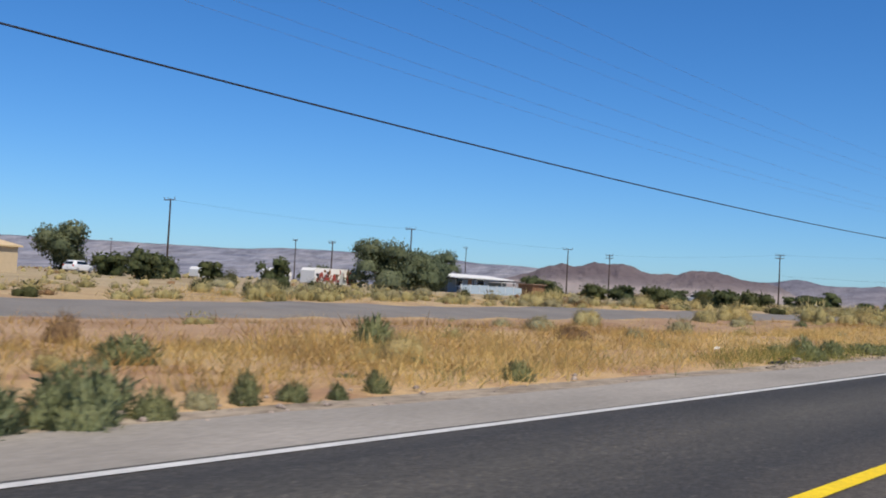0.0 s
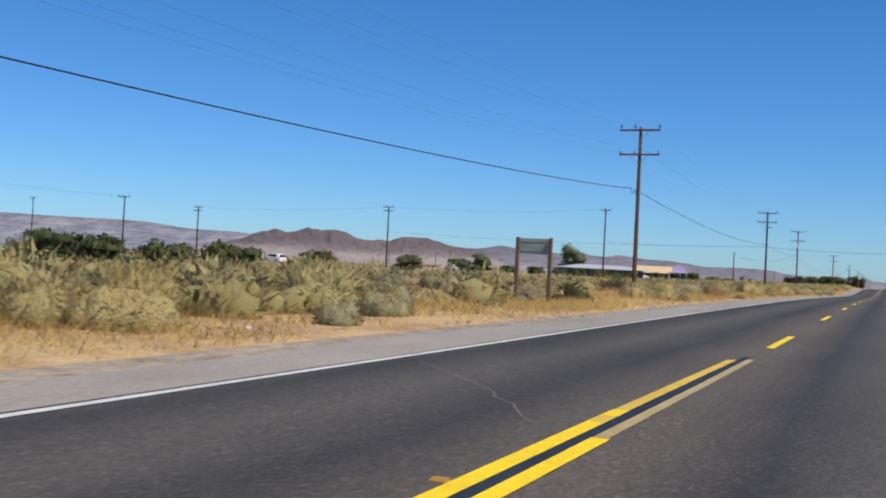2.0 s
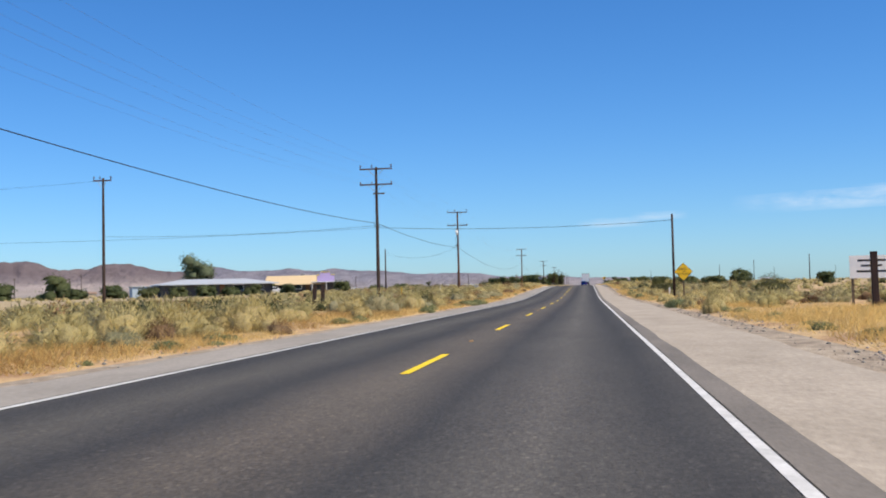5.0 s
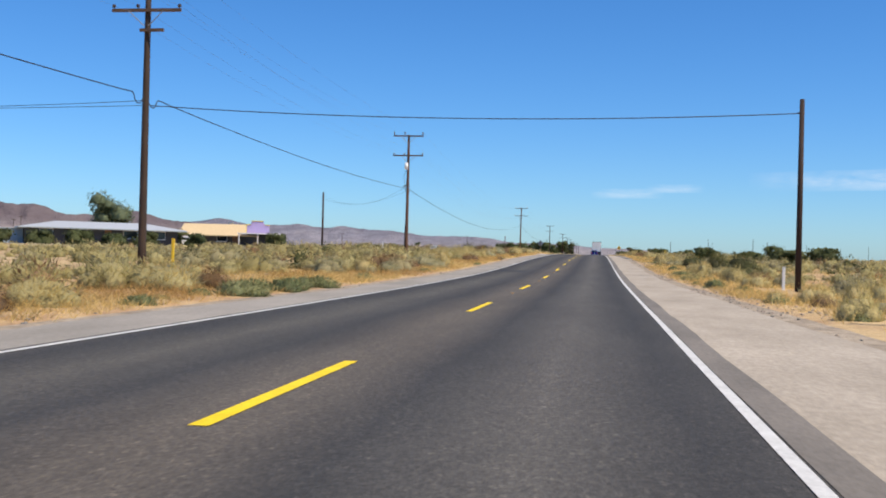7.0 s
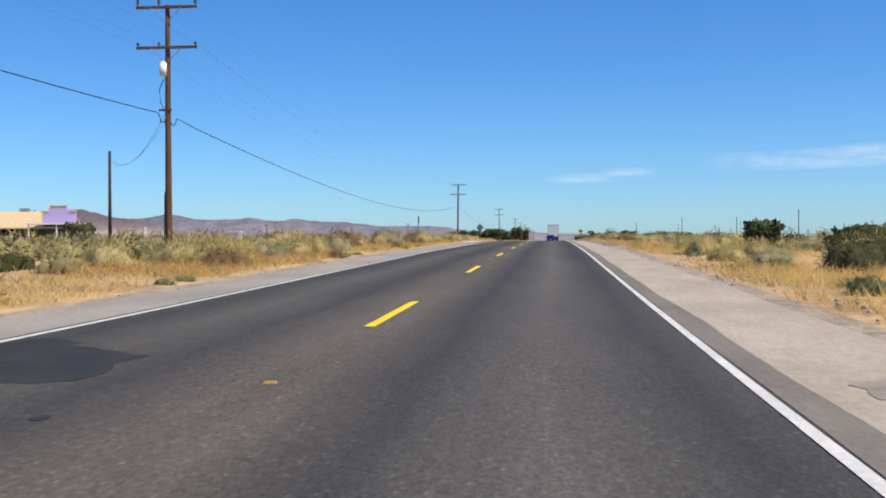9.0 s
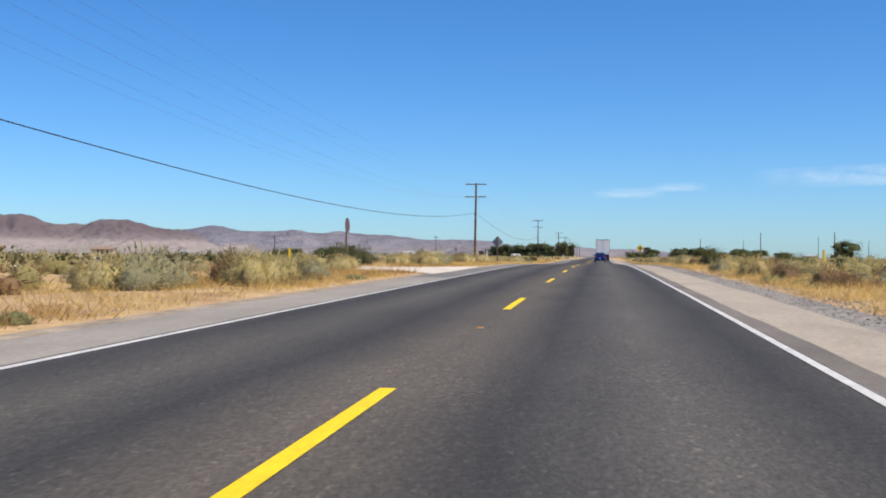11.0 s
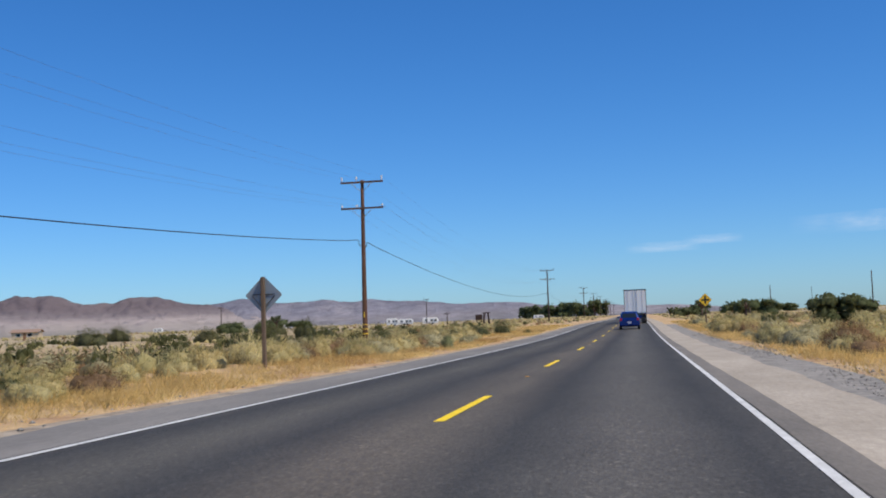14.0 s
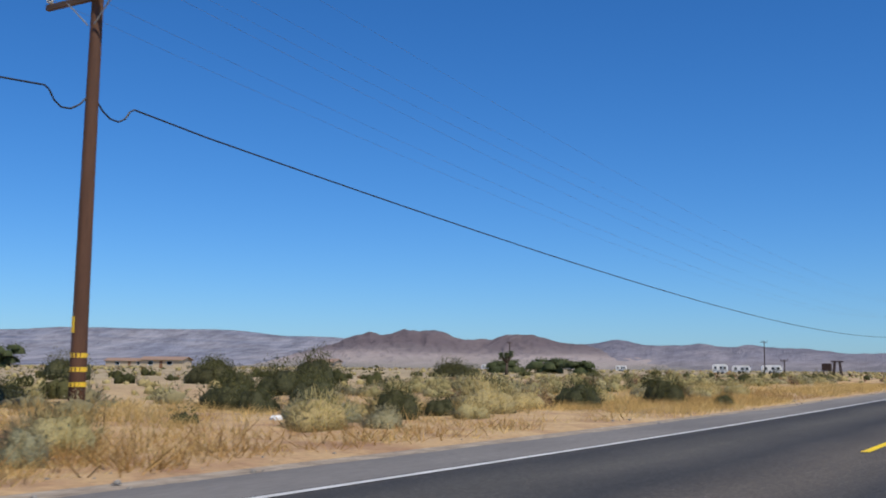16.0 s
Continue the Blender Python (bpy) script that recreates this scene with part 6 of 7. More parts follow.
# brush on both sides of the side road
for kind, x, y, w, h in (("sagebrush", -14.0, -11.0, 1.2, 0.45), ("dead_shrub", -11.8, -13.2, 0.9, 0.35), ("sagebrush", -11.0, -11.2, 0.7, 0.32), ("dead_shrub", -14.0, -9.5, 0.8, 0.25), ("sagebrush", -13.3, -12.2, 0.9, 0.4), ("dead_shrub", -15.0, -12.8, 1.3, 0.25), ("sagebrush", -16.0, -9.9, 0.8, 0.36),
                         ("green_weed", -18.7, -4.0, 0.35, 0.14), ("creosote_bush", -45.0, 6.4, 0.9, 0.95), ("creosote_bush", -46.0, 10.2, 1.8, 1.15), ("creosote_bush", -62.0, 29.4, 2.5, 1.25), ("creosote_bush", -70.0, 26.8, 2.0, 1.9), ("creosote_bush", -44.5, 2.5, 1.6, 0.9), ("creosote_bush", -60.0, 41.4, 1.4, 1.2), ("creosote_bush", -60.0, 47.8, 1.6, 1.1),
                         ("sagebrush", -52.0, 20.3, 2.7, 0.95), ("sagebrush", -60.0, 21.9, 2.8, 0.85), ("sagebrush", -60.0, 17.5, 2.6, 0.8), ("sagebrush", -47.0, 13.4, 2.0, 0.7), ("sagebrush", -40.0, 5.0, 1.6, 0.6), ("dead_shrub", -42.0, 8.0, 1.6, 0.6), ("sagebrush", -43.0, 17.0, 2.0, 0.7), ("sagebrush", -48.0, 26.0, 2.2, 0.8), ("rabbitbrush", -35.0, 21.5, 2.6, 1.1), ("rabbitbrush", -17.0, 10.1, 1.5, 0.95), ("rabbitbrush", -38.0, 41.9, 2.7, 1.2), ("rabbitbrush", -38.0, 47.6, 2.1, 1.0), ("rabbitbrush", -38.0, 51.9, 1.6, 0.95), ("sagebrush", -38.0, 32.0, 2.4, 0.8), ("sagebrush", -37.0, 37.0, 1.8, 0.7),
                         ("sagebrush", -9.3, 13.0, 1.8, 1.0), ("creosote_bush", -40.0, 58.1, 2.7, 1.9), ("creosote_bush", -45.0, 71.3, 4.2, 1.8), ("green_weed", -5.9, 148.0, 0.9, 0.35), ("green_weed", -5.8, 146.6, 1.1, 0.4), ("green_weed", -6.3, 152.3, 0.8, 0.4), ("green_weed", -6.0, 168.1, 1.6, 0.45), ("green_weed", -5.8, 175.0, 1.5, 0.4), ("green_weed", -5.8, -13.8, 0.9, 0.36), ("green_weed", -5.9, -12.2, 0.8, 0.42), ("green_weed", -6.0, -9.3, 1.3, 0.3), ("green_weed", -5.8, -7.8, 1.1, 0.26),
                         ("rabbitbrush", -10.0, 30.0, 2.0, 1.05), ("sagebrush", -8.0, 35.9, 1.4, 0.95), ("rabbitbrush", -9.0, 26.8, 1.3, 0.8), ("rabbitbrush", -18.4, 49.9, 2.3, 1.1), ("green_weed", 6.9, 200.7, 1.1, 0.45), ("green_weed", 6.75, 196.0, 0.8, 0.3), ("green_weed", 6.6, 190.1, 0.5, 0.2), ("green_weed", 6.95, 185.9, 1.1, 0.42), ("green_weed", 7.3, 214.0, 1.0, 0.4), ("green_weed", 6.7, 147.9, 1.1, 0.4), ("green_weed", 6.8, 146.2, 1.2, 0.5), ("green_weed", 7.1, 153.2, 0.9, 0.35), ("sagebrush", -13.5, 19.7, 0.8, 0.4), ("rabbitbrush", -17.0, 25.6, 1.5, 0.9)):
    plant(kind, x, y, w, h, rp, "side road shrubs")

# nearest shrubs along both verges, singly
rs = np.random.RandomState(11)
count = {k: 0 for k in KINDS}


def line_shrubs(x0, x1, y0, y1, per_m2, mixes, wmin, wmax, ph, near=6.9):
    xs_, ys_ = spread_points(rs, x0, x1, y0, y1, per_m2, 0.12, ph, 0.9, near)
    for x, y in zip(xs_, ys_):
        kind = rp.choices([m[0] for m in mixes], [m[1] for m in mixes])[0]
        if count[kind] >= 290:
            continue
        count[kind] += 1
        w = (wmin + (wmax - wmin) * rp.random() ** 1.05) * (1.25 if kind == "creosote_bush" else 0.8 if kind == "green_weed" else 1.0)
        h = w * rp.uniform(0.7, 1.0) * (1.05 if kind == "creosote_bush" else 0.6 if kind == "green_weed" else 1.0)
        plant(kind, float(x), float(y), w, h * KINDS[kind]["flat"], rp)


BRUSH = (("rabbitbrush", 4.2), ("sagebrush", 2.2), ("dead_shrub", 1.3), ("creosote_bush", 0.25))
LOW_BRUSH = (("rabbitbrush", 5), ("sagebrush", 1.2), ("dead_shrub", 0.6))
line_shrubs(-9.2, -6.9, -34, 60, 0.08, (("green_weed", 4), ("sagebrush", 2), ("rabbitbrush", 2), ("dead_shrub", 1)), 0.45, 1.0, 0.3)
line_shrubs(-10.6, -7.4, 56, 286, 0.36, BRUSH, 1.2, 2.7, 1.1)
line_shrubs(-12.0, -8.0, 302, 386, 0.45, BRUSH, 1.1, 2.4, 2.2)
line_shrubs(-12.4, -9.0, 386, 430, 0.40, BRUSH, 0.8, 1.8, 2.2)
line_shrubs(7.2, 10.6, 140, 286, 0.32, LOW_BRUSH, 0.8, 1.7, 3.1)
line_shrubs(7.3, 10.6, 286, 430, 0.52, BRUSH, 1.0, 2.2, 0.7)
line_shrubs(-6.9, -5.8, 60, 286, 0.5, (("green_weed", 8), ("dead_shrub", 1)), 0.5, 1.3, 1.9, 6.2)
line_shrubs(6.3, 8.2, 100, 290, 0.5, (("green_weed", 8), ("dead_shrub", 1)), 0.6, 1.4, 2.9)

# tall bushes by the tie posts, a big one on the right verge and mounds by the last pole
for kind, x, y, w, h in (("creosote_bush", 9.7, 72.6, 1.5, 2.4), ("creosote_bush", 10.7, 73.0, 1.6, 2.75), ("creosote_bush", 11.5, 69.5, 2.8, 2.6), ("creosote_bush", 9.9, 67.8, 2.4, 2.2),
                         ("creosote_bush", 8.4, 314.2, 2.3, 1.65), ("rabbitbrush", -10.6, 385.4, 2.0, 1.0), ("rabbitbrush", -9.3, 386.0, 1.9, 0.9), ("rabbitbrush", -11.6, 386.4, 1.7, 0.8),
                         ("rabbitbrush", -16.4, 388.8, 2.9, 0.8), ("rabbitbrush", -8.8, 378.9, 1.2, 0.65), ("creosote_bush", -25.0, 399.6, 2.4, 1.1), ("creosote_bush", -22.5, 399.9, 2.6, 1.0),
                         ("creosote_bush", -18.2, 404.6, 2.5, 1.3), ("creosote_bush", -17.0, 406.8, 1.8, 1.4), ("dead_shrub", -10.6, 391.9, 1.0, 0.55), ("rabbitbrush", -8.8, 390.6, 1.25, 0.7),
                         ("creosote_bush", -53, 428, 4.6, 2.3), ("creosote_bush", -50, 472, 5.0, 2.6), ("creosote_bush", -62, 452, 4.6, 2.4), ("creosote_bush", -39.7, 427, 3.6, 1.9), ("dead_shrub", -9.9, 378.0, 1.1, 0.6), ("dead_shrub", -7.8, 380.6, 0.8, 0.4)):
    plant(kind, x, y, w, h, rp)

# mounds that stand out beside the two signs and the last gravel stretch
for kind, x, y, w, h in (("rabbitbrush", 7.1, 143.0, 1.0, 0.6), ("rabbitbrush", 9.0, 147.2, 2.1, 0.95), ("dead_shrub", 7.9, 146.0, 1.2, 0.6), ("rabbitbrush", 7.4, 135.1, 1.4, 0.75), ("rabbitbrush", 9.0, 162.3, 1.4, 0.6), ("rabbitbrush", 7.4, 339.6, 1.7, 0.75), ("dead_shrub", 7.1, 337.6, 0.9, 0.5), ("rabbitbrush", 8.3, 338.9, 1.3, 0.8), ("dead_shrub", 7.6, 333.6, 0.8, 0.6), ("sagebrush", 8.1, 333.2, 1.0, 0.7),
                         ("rabbitbrush", -9.2, 286.5, 1.7, 0.9), ("rabbitbrush", -9.4, 291.8, 1.7, 0.85), ("rabbitbrush", -8.8, 281.0, 1.6, 0.8), ("rabbitbrush", -11.4, 293.0, 1.5, 0.8), ("rabbitbrush", -8.5, 278.0, 1.5, 0.75), ("sagebrush", -9.6, 284.0, 1.2, 0.6), ("creosote_bush", -12.4, 309.3, 2.5, 1.5), ("green_weed", -5.85, 171.2, 1.2, 0.42), ("green_weed", -5.9, 172.4, 1.1, 0.42), ("green_weed", -6.1, 174.2, 0.9, 0.4), ("green_weed", -6.6, 184.3, 0.9, 0.3),
                         ("rabbitbrush", -11.1, 358.7, 1.8, 0.85), ("rabbitbrush", -11.1, 365.5, 2.3, 0.95), ("rabbitbrush", -10.6, 369.0, 1.4, 0.85), ("rabbitbrush", -9.2, 371.6, 2.3, 0.85)):
    plant(kind, x, y, w, h, rp)

# the rest of the brush, thinning into the distance
MIXED = (("rabbitbrush", 0.60, "field of straw-green rabbitbrush"), ("sagebrush", 0.27, "field of grey-green sagebrush"), ("dead_shrub", 0.12, "scattered dry brown shrubs"), ("creosote_bush", 0.10, "scattered dark creosote bushes"))


def brush_field(zones, templates, share, name):
    for kind, part_, label in MIXED:
        X, Y, W_ = [], [], []
        for x0, x1, y0, y1, dens, wmin, wmax in zones:
            x, y = spread_points(rs, x0, x1, y0, y1, dens * part_, 0.07, 0.4 + 3 * part_, 0.8)
            X.append(x)
            Y.append(y)
            big = 1.1 if kind == "creosote_bush" else 1.0
            W_.append((wmin + (wmax - wmin) * rs.uniform(0, 1, len(x)) ** 1.3) * big)
        X, Y, W_ = np.concatenate(X), np.concatenate(Y), np.concatenate(W_)
        if len(X):
            scatter(name, templates[kind], X, Y, W_, W_ * rs.uniform(0.65, 0.95, len(X)) * (0.75 if kind == "creosote_bush" else 1.0), KINDS[kind]["material"], label, kind.replace("_", " "), rs, 0.04)


brush_field([(-19, -8.5, -40, 60, 0.11, 0.4, 1.2), (-44, -32, -60, 47, 0.34, 0.6, 2.3), (-19, -8, 24, 60, 0.44, 1.4, 3.2), (-32, -19, 47, 76, 0.46, 1.3, 2.8), (-28, -10.6, 60, 286, 0.32, 1.5, 3.2), (-37, -28, 54, 300, 0.20, 1.2, 2.7), (-20, -11, 302, 385, 0.5, 1.0, 2.5), (-28, -20, 302, 385, 0.3, 0.8, 2.2), (-28, -12, 385, 470, 0.50, 0.8, 2.1), (10.4, 26, 40, 460, 0.30, 1.0, 2.5)], MID, 1.0, "brush")
brush_field([(-130, -44, -80, 290, 0.075, 0.7, 2.2), (-46, -37, 54, 300, 0.24, 1.1, 2.6), (-44, -28, 300, 470, 0.26, 0.5, 1.6), (-110, -44, 290, 560, 0.085, 0.5, 1.6), (-46, -9, 470, 900, 0.12, 1.1, 2.4), (26, 42, 40, 460, 0.26, 1.0, 2.0), (9, 42, 460, 900, 0.11, 1.1, 2.4), (42, 170, 0, 620, 0.045, 1.0, 2.4), (-330, -130, 0, 700, 0.018, 1.6, 3.0), (-420, -46, 560, 1300, 0.008, 1.8, 3.4), (42, 420, 620, 1400, 0.008, 1.8, 3.4)], LOW, 1.0, "far_brush")

# taller green creosote standing among the brush
X, Y = spread_points(rs, -75, -15, 300, 520, 0.03, 0.05, 0.9, 0.9)
X2, Y2 = spread_points(rs, 11, 40, 190, 460, 0.016, 0.05, 1.9, 0.9)
X, Y = np.concatenate([X, X2]), np.concatenate([Y, Y2])
W_ = rs.uniform(1.3, 2.8, len(X))
scatter("brush", MID["creosote_bush"], X, Y, W_, W_ * rs.uniform(0.6, 0.95, len(X)), CREOSOTE, "dark green creosote standing among straw brush", "creosote bush", rs, 0.04)

# dry grass
TUFTS = [tuft(k, 14, 1.0, 0.9, 0.037) for k in range(6)]
for zones, label in (([(-12.6, -5.8, -45, 60, 9.0, 0.3, 0.6), (-19.2, -12.6, -45, 60, 2.4, 0.2, 0.42), (-9.6, -5.7, 60, 300, 8.0, 0.28, 0.55), (-9.9, -5.7, 300, 384, 14.0, 0.25, 0.5), (-9.9, -6.0, 384, 402, 8.0, 0.2, 0.45), (-22, -9.9, 384, 430, 2.5, 0.3, 0.6), (-6.7, -5.55, -45, 384, 9.0, 0.16, 0.32), (-9.9, -5.7, 402, 460, 13.0, 0.25, 0.5), (-13.5, -9.6, 60, 460, 3.2, 0.3, 0.6), (-20, -13.5, 60, 460, 1.0, 0.35, 0.65), (-46, -32, -60, 54, 1.0, 0.4, 0.8)], "golden dry grass along the verge"), ([(6.2, 11.0, 140, 460, 11.0, 0.28, 0.6), (7.2, 14.5, 56, 140, 13.0, 0.3, 0.6), (10.0, 14, 40, 460, 2.6, 0.3, 0.6), (14, 20, 40, 460, 0.9, 0.35, 0.65)], "golden dry grass along the shoulder")):
    X, Y, W_ = [], [], []
    for x0, x1, y0, y1, dens, wmin, wmax in zones:
        x, y = spread_points(rs, x0, x1, y0, y1, dens, 0.21, 1.7, 0.6, 6.4)
        X.append(x)
        Y.append(y)
        W_.append(rs.uniform(wmin, wmax, len(x)))
    X, Y, W_ = np.concatenate(X), np.concatenate(Y), np.concatenate(W_)
    scatter("dry_grass", TUFTS, X, Y, W_, W_ * rs.uniform(0.35, 0.7, len(X)), STRAW, label, "dry grass", rs)

X, Y = spread_points(rs, -10.5, -6.0, 60, 300, 4.5, 0.16, 2.6, 1.5, 6.4)
X2, Y2 = spread_points(rs, -10.0, -6.2, 300, 440, 3.5, 0.16, 1.2, 1.5, 6.4)
X3, Y3 = spread_points(rs, -17.0, -7.0, -45, 60, 1.6, 0.16, 0.7, 1.6, 6.4)
X, Y = np.concatenate([X, X2, X3]), np.concatenate([Y, Y2, Y3])
W_ = rs.uniform(0.35, 0.75, len(X))
scatter("dead_grass", TUFTS, X, Y, W_, W_ * rs.uniform(0.3, 0.55, len(X)), RUST_GRASS, "rusty brown dead grass along the verge", "dead grass", rs)

X, Y = spread_points(rs, -7.0, -5.5, -45, 13, 14.0, 0.2, 0.5, 1.6, 6.0)
W_ = rs.uniform(0.25, 0.5, len(X))
scatter("green_grass", TUFTS, X, Y, W_, W_ * rs.uniform(0.45, 0.8, len(X)), GREEN_GRASS, "low yellow-green grass at the shoulder's edge", "grass", rs)

# stones and clods on the verges
CLODS = []
for k in range(5):
    v, f = dome(0, 0, 0.5, 0.42, 900 + k, 5, 2, 0.1)
    CLODS.append((v, f, v / (np.linalg.norm(v, axis=1)[:, None] + 1e-6)))
for x0, x1, ya, yb, dens, mat_, label in ((-5.9, -5.0, -40, 60, 14.0, PINK_DIRT, "pinkish clods along the shoulder's broken edge"), (-6.0, -5.0, 60, 450, 3.0, GRAVEL, "loose stones along the verge"), (5.6, 7.3, 40, 262, 9.0, PINK_DIRT, "pale rubble and dirt clods beside the dirt shoulder"), (5.6, 7.3, 40, 270, 8.0, GRAVEL, "loose grey stones beside the dirt shoulder"), (5.1, 6.5, 262, 400, 34.0, GRAVEL, "loose grey gravel stones beside the shoulder")):
    X, Y = spread_points(rs, x0, x1, ya, yb, dens, 0.3, 0.9, 0.8, 5.4)
    W_ = 0.03 + (0.045 if ya > 200 else 0.08) * rs.uniform(0, 1, len(X)) ** 2.5
    scatter("verge_stones", CLODS, X, Y, W_, W_ * 0.8, mat_, label, "stones", rs, -0.035)
for x, y, w, n, seed, mat_ in ((-5.1, -17.35, 0.24, 24, 1, RUBBLE), (-6.6, 27.7, 0.45, 40, 2, RED_DIRT), (-6.55, 28.7, 0.40, 30, 3, RED_DIRT), (-5.5, -15.4, 0.2, 14, 4, RUBBLE)):
    rr_ = np.random.RandomState(seed)
    g = Geo()
    for k in range(n):
        v, f, _ = CLODS[k % 5]
        c = rr_.normal(0, w * 0.5, 2)
        v = v * rr_.uniform(0.04, 0.12) * np.array([1.0, 0.8, 0.8]) + np.array([c[0], c[1] * 1.4, 0.02 + 0.10 * max(0.0, 1 - np.hypot(*c) / w)])
        g.add(v.tolist(), f.tolist())
    ob = tagged(part("rubble_heap", g, mat_), "small heap of brown dirt clods beside the pavement", "rubble", "", "stuff")
    ob.matrix_world = pose(x, y, gz(x, y), 0, 0, 0)
for x, y, rz in ((-5.66, -16.2, 80), (-5.64, -15.9, 70), (-5.92, -15.0, 85)):
    g = Geo().loft([[(-0.16, -0.035, 0.0), (-0.16, 0.035, 0.0), (-0.15, 0.02, 0.035), (-0.15, -0.02, 0.035)], [(0.02, -0.045, 0.0), (0.02, 0.04, 0.0), (0.02, 0.025, 0.05), (0.02, -0.025, 0.05)], [(0.17, -0.02, 0.01), (0.17, 0.02, 0.01), (0.16, 0.01, 0.03), (0.16, -0.01, 0.03)]])
    ob = tagged(part("tyre_scrap", g, RUBBER), "torn strip of black tyre rubber lying on gravel", "tyre scrap", "roadside litter")
    ob.matrix_world = pose(x, y, gz(x, y) + 0.004, 0, 0, rz)
for x, y, s in ((-11.4, 398.2, 0.22), (-13.5, 376.0, 0.34), (-15.0, 409.0, 0.26), (-7.4, 27.6, 0.16), (-7.0, 29.0, 0.14), (-9.8, 30.5, 0.2), (-8.1, -13.0, 0.16)):
    g = Geo().loft([[(-0.5 * s, -0.3 * s, 0), (0.5 * s, -0.3 * s, 0), (0.5 * s, 0.3 * s, 0), (-0.5 * s, 0.3 * s, 0)], [(-0.6 * s, -0.35 * s, 0.3 * s), (0.55 * s, -0.3 * s, 0.35 * s), (0.5 * s, 0.35 * s, 0.3 * s), (-0.5 * s, 0.3 * s, 0.4 * s)], [(-0.3 * s, -0.2 * s, 0.55 * s), (0.3 * s, -0.2 * s, 0.6 * s), (0.3 * s, 0.2 * s, 0.55 * s), (-0.3 * s, 0.2 * s, 0.6 * s)]])
    ob = tagged(part("litter", g, WHITE_PAINT), "crumpled white litter lying on the sand", "litter", "roadside litter")
    ob.matrix_world = pose(x, y, gz(x, y) - 0.02, 0, 0, 40 * x)


# ---- trees ----
def tree(x, y, h, w, seed, leaf_m=TREE_LEAF, n=6000, leaf=0.30, label="bushy green desert tree with a spreading crown", low=0.12, group="desert trees"):
    rs_ = np.random.RandomState(seed)
    ob = thing("tree", x, y, label, "tree", group)
    g = Geo().rod((0, 0, -0.3), (0.1 * w * 0.2, 0, h * 0.35), 0.035 * h, 0.024 * h, 8)
    lobes = []
    m = 16
    for k in range(m):
        a = 6.2832 * k / m * 2.4 + rs_.uniform(-0.4, 0.4)
        rad = w * 0.5 * rs_.uniform(0.15, 0.68)
        zz = h * rs_.uniform(low + 0.16, 0.80)
        lr = w * rs_.uniform(0.17, 0.27)
        lobes.append((rad * math.cos(a), rad * math.sin(a), zz, lr, max(0.1 * h, min(lr * rs_.uniform(0.8, 1.15), h - zz))))
        g.rod((0.02 * w, 0, h * rs_.uniform(0.15, 0.34)), (rad * math.cos(a) * 0.9, rad * math.sin(a) * 0.9, zz), 0.016 * h, 0.006 * h, 5)
    part("trunk", g, BARK, ob, shade=True)
    L = np.array(lobes)[rs_.choice(m, n, p=np.array([l[3] ** 2 for l in lobes]) / sum(l[3] ** 2 for l in lobes))]
    d = rs_.normal(0, 1, (n, 3))
    d /= np.linalg.norm(d, axis=1)[:, None]
    s = rs_.uniform(0.35, 1.0, n) ** 0.5 * (1 + 0.10 * rs_.normal(0, 1, n))
    p = L[:, :3] + d * np.stack([L[:, 3], L[:, 3], L[:, 4]], 1) * s[:, None]
    p[:, 2] = np.maximum(p[:, 2], 0.15)
    u = rs_.normal(0, 1, (n, 3))
    u /= np.linalg.norm(u, axis=1)[:, None]
    t = np.cross(u, rs_.normal(0, 1, (n, 3)))
    t /= np.linalg.norm(t, axis=1)[:, None] + 1e-6
    ln = leaf * rs_.uniform(0.6, 1.4, (n, 1))
    quad = np.stack([p - u * ln * 0.5, p + t * ln * 0.3, p + u * ln * 0.5, p - t * ln * 0.3], 1)
    flip = np.einsum("ij,ij->i", np.cross(quad[:, 1] - quad[:, 0], quad[:, 2] - quad[:, 0]), d) < 0
    quad[flip] = quad[flip][:, ::-1]
    NN = np.repeat(d + rs_.normal(0, 0.3, (n, 3)), 4, 0).tolist()
    V, F = quad.reshape(-1, 3).tolist(), np.arange(4 * n).reshape(-1, 4).tolist()
    for i, l in enumerate(lobes):
        v, f = dome(0, 0, l[3] * 0.78, l[4] * 0.74, seed * 31 + i, 7, 3, 0)
        k = len(V)
        NN += (v + np.array([0, 0, 0.01])).tolist()
        V += (v + np.array(l[:3]) - np.array([0, 0, l[4] * 0.2])).tolist()
        F += (f + k).tolist()
    me = bpy.data.meshes.new("crown")
    me.from_pydata(V, [], F)
    me.polygons.foreach_set("use_smooth", [True] * len(F))
    NN = np.array(NN)
    me.normals_split_custom_set_from_vertices(NN / (np.linalg.norm(NN, axis=1)[:, None] + 1e-6))
    me.materials.append(leaf_m)
    cr = new("crown", me)
    cr.parent = ob
    return ob


tree(-88.0, 67.4, 6.4, 9.5, 1, low=0.0, leaf_m=PEPPER_LEAF, leaf=0.34, n=8500)
tree(-88.5, 76.2, 5.3, 9.0, 2, low=0.0, leaf_m=PEPPER_LEAF, leaf=0.34, n=8500)
tree(-86.0, 72.0, 4.6, 8.5, 3, low=0.0, leaf_m=PEPPER_LEAF, leaf=0.34, n=5000)
tree(-106.0, 102.3, 6.6, 7.0, 4, label="grey-green tree standing behind the blue house", leaf_m=PEPPER_LEAF)
tree(-206.0, 97.4, 11.0, 12.5, 11, PEPPER_LEAF, leaf=0.6, label="tall bushy grey-green tree at the edge of the settlement", low=0.02)
tree(-83.0, 9.0, 4.6, 6.0, 6, PEPPER_LEAF, label="dark bushy tree beside the tan outbuilding")
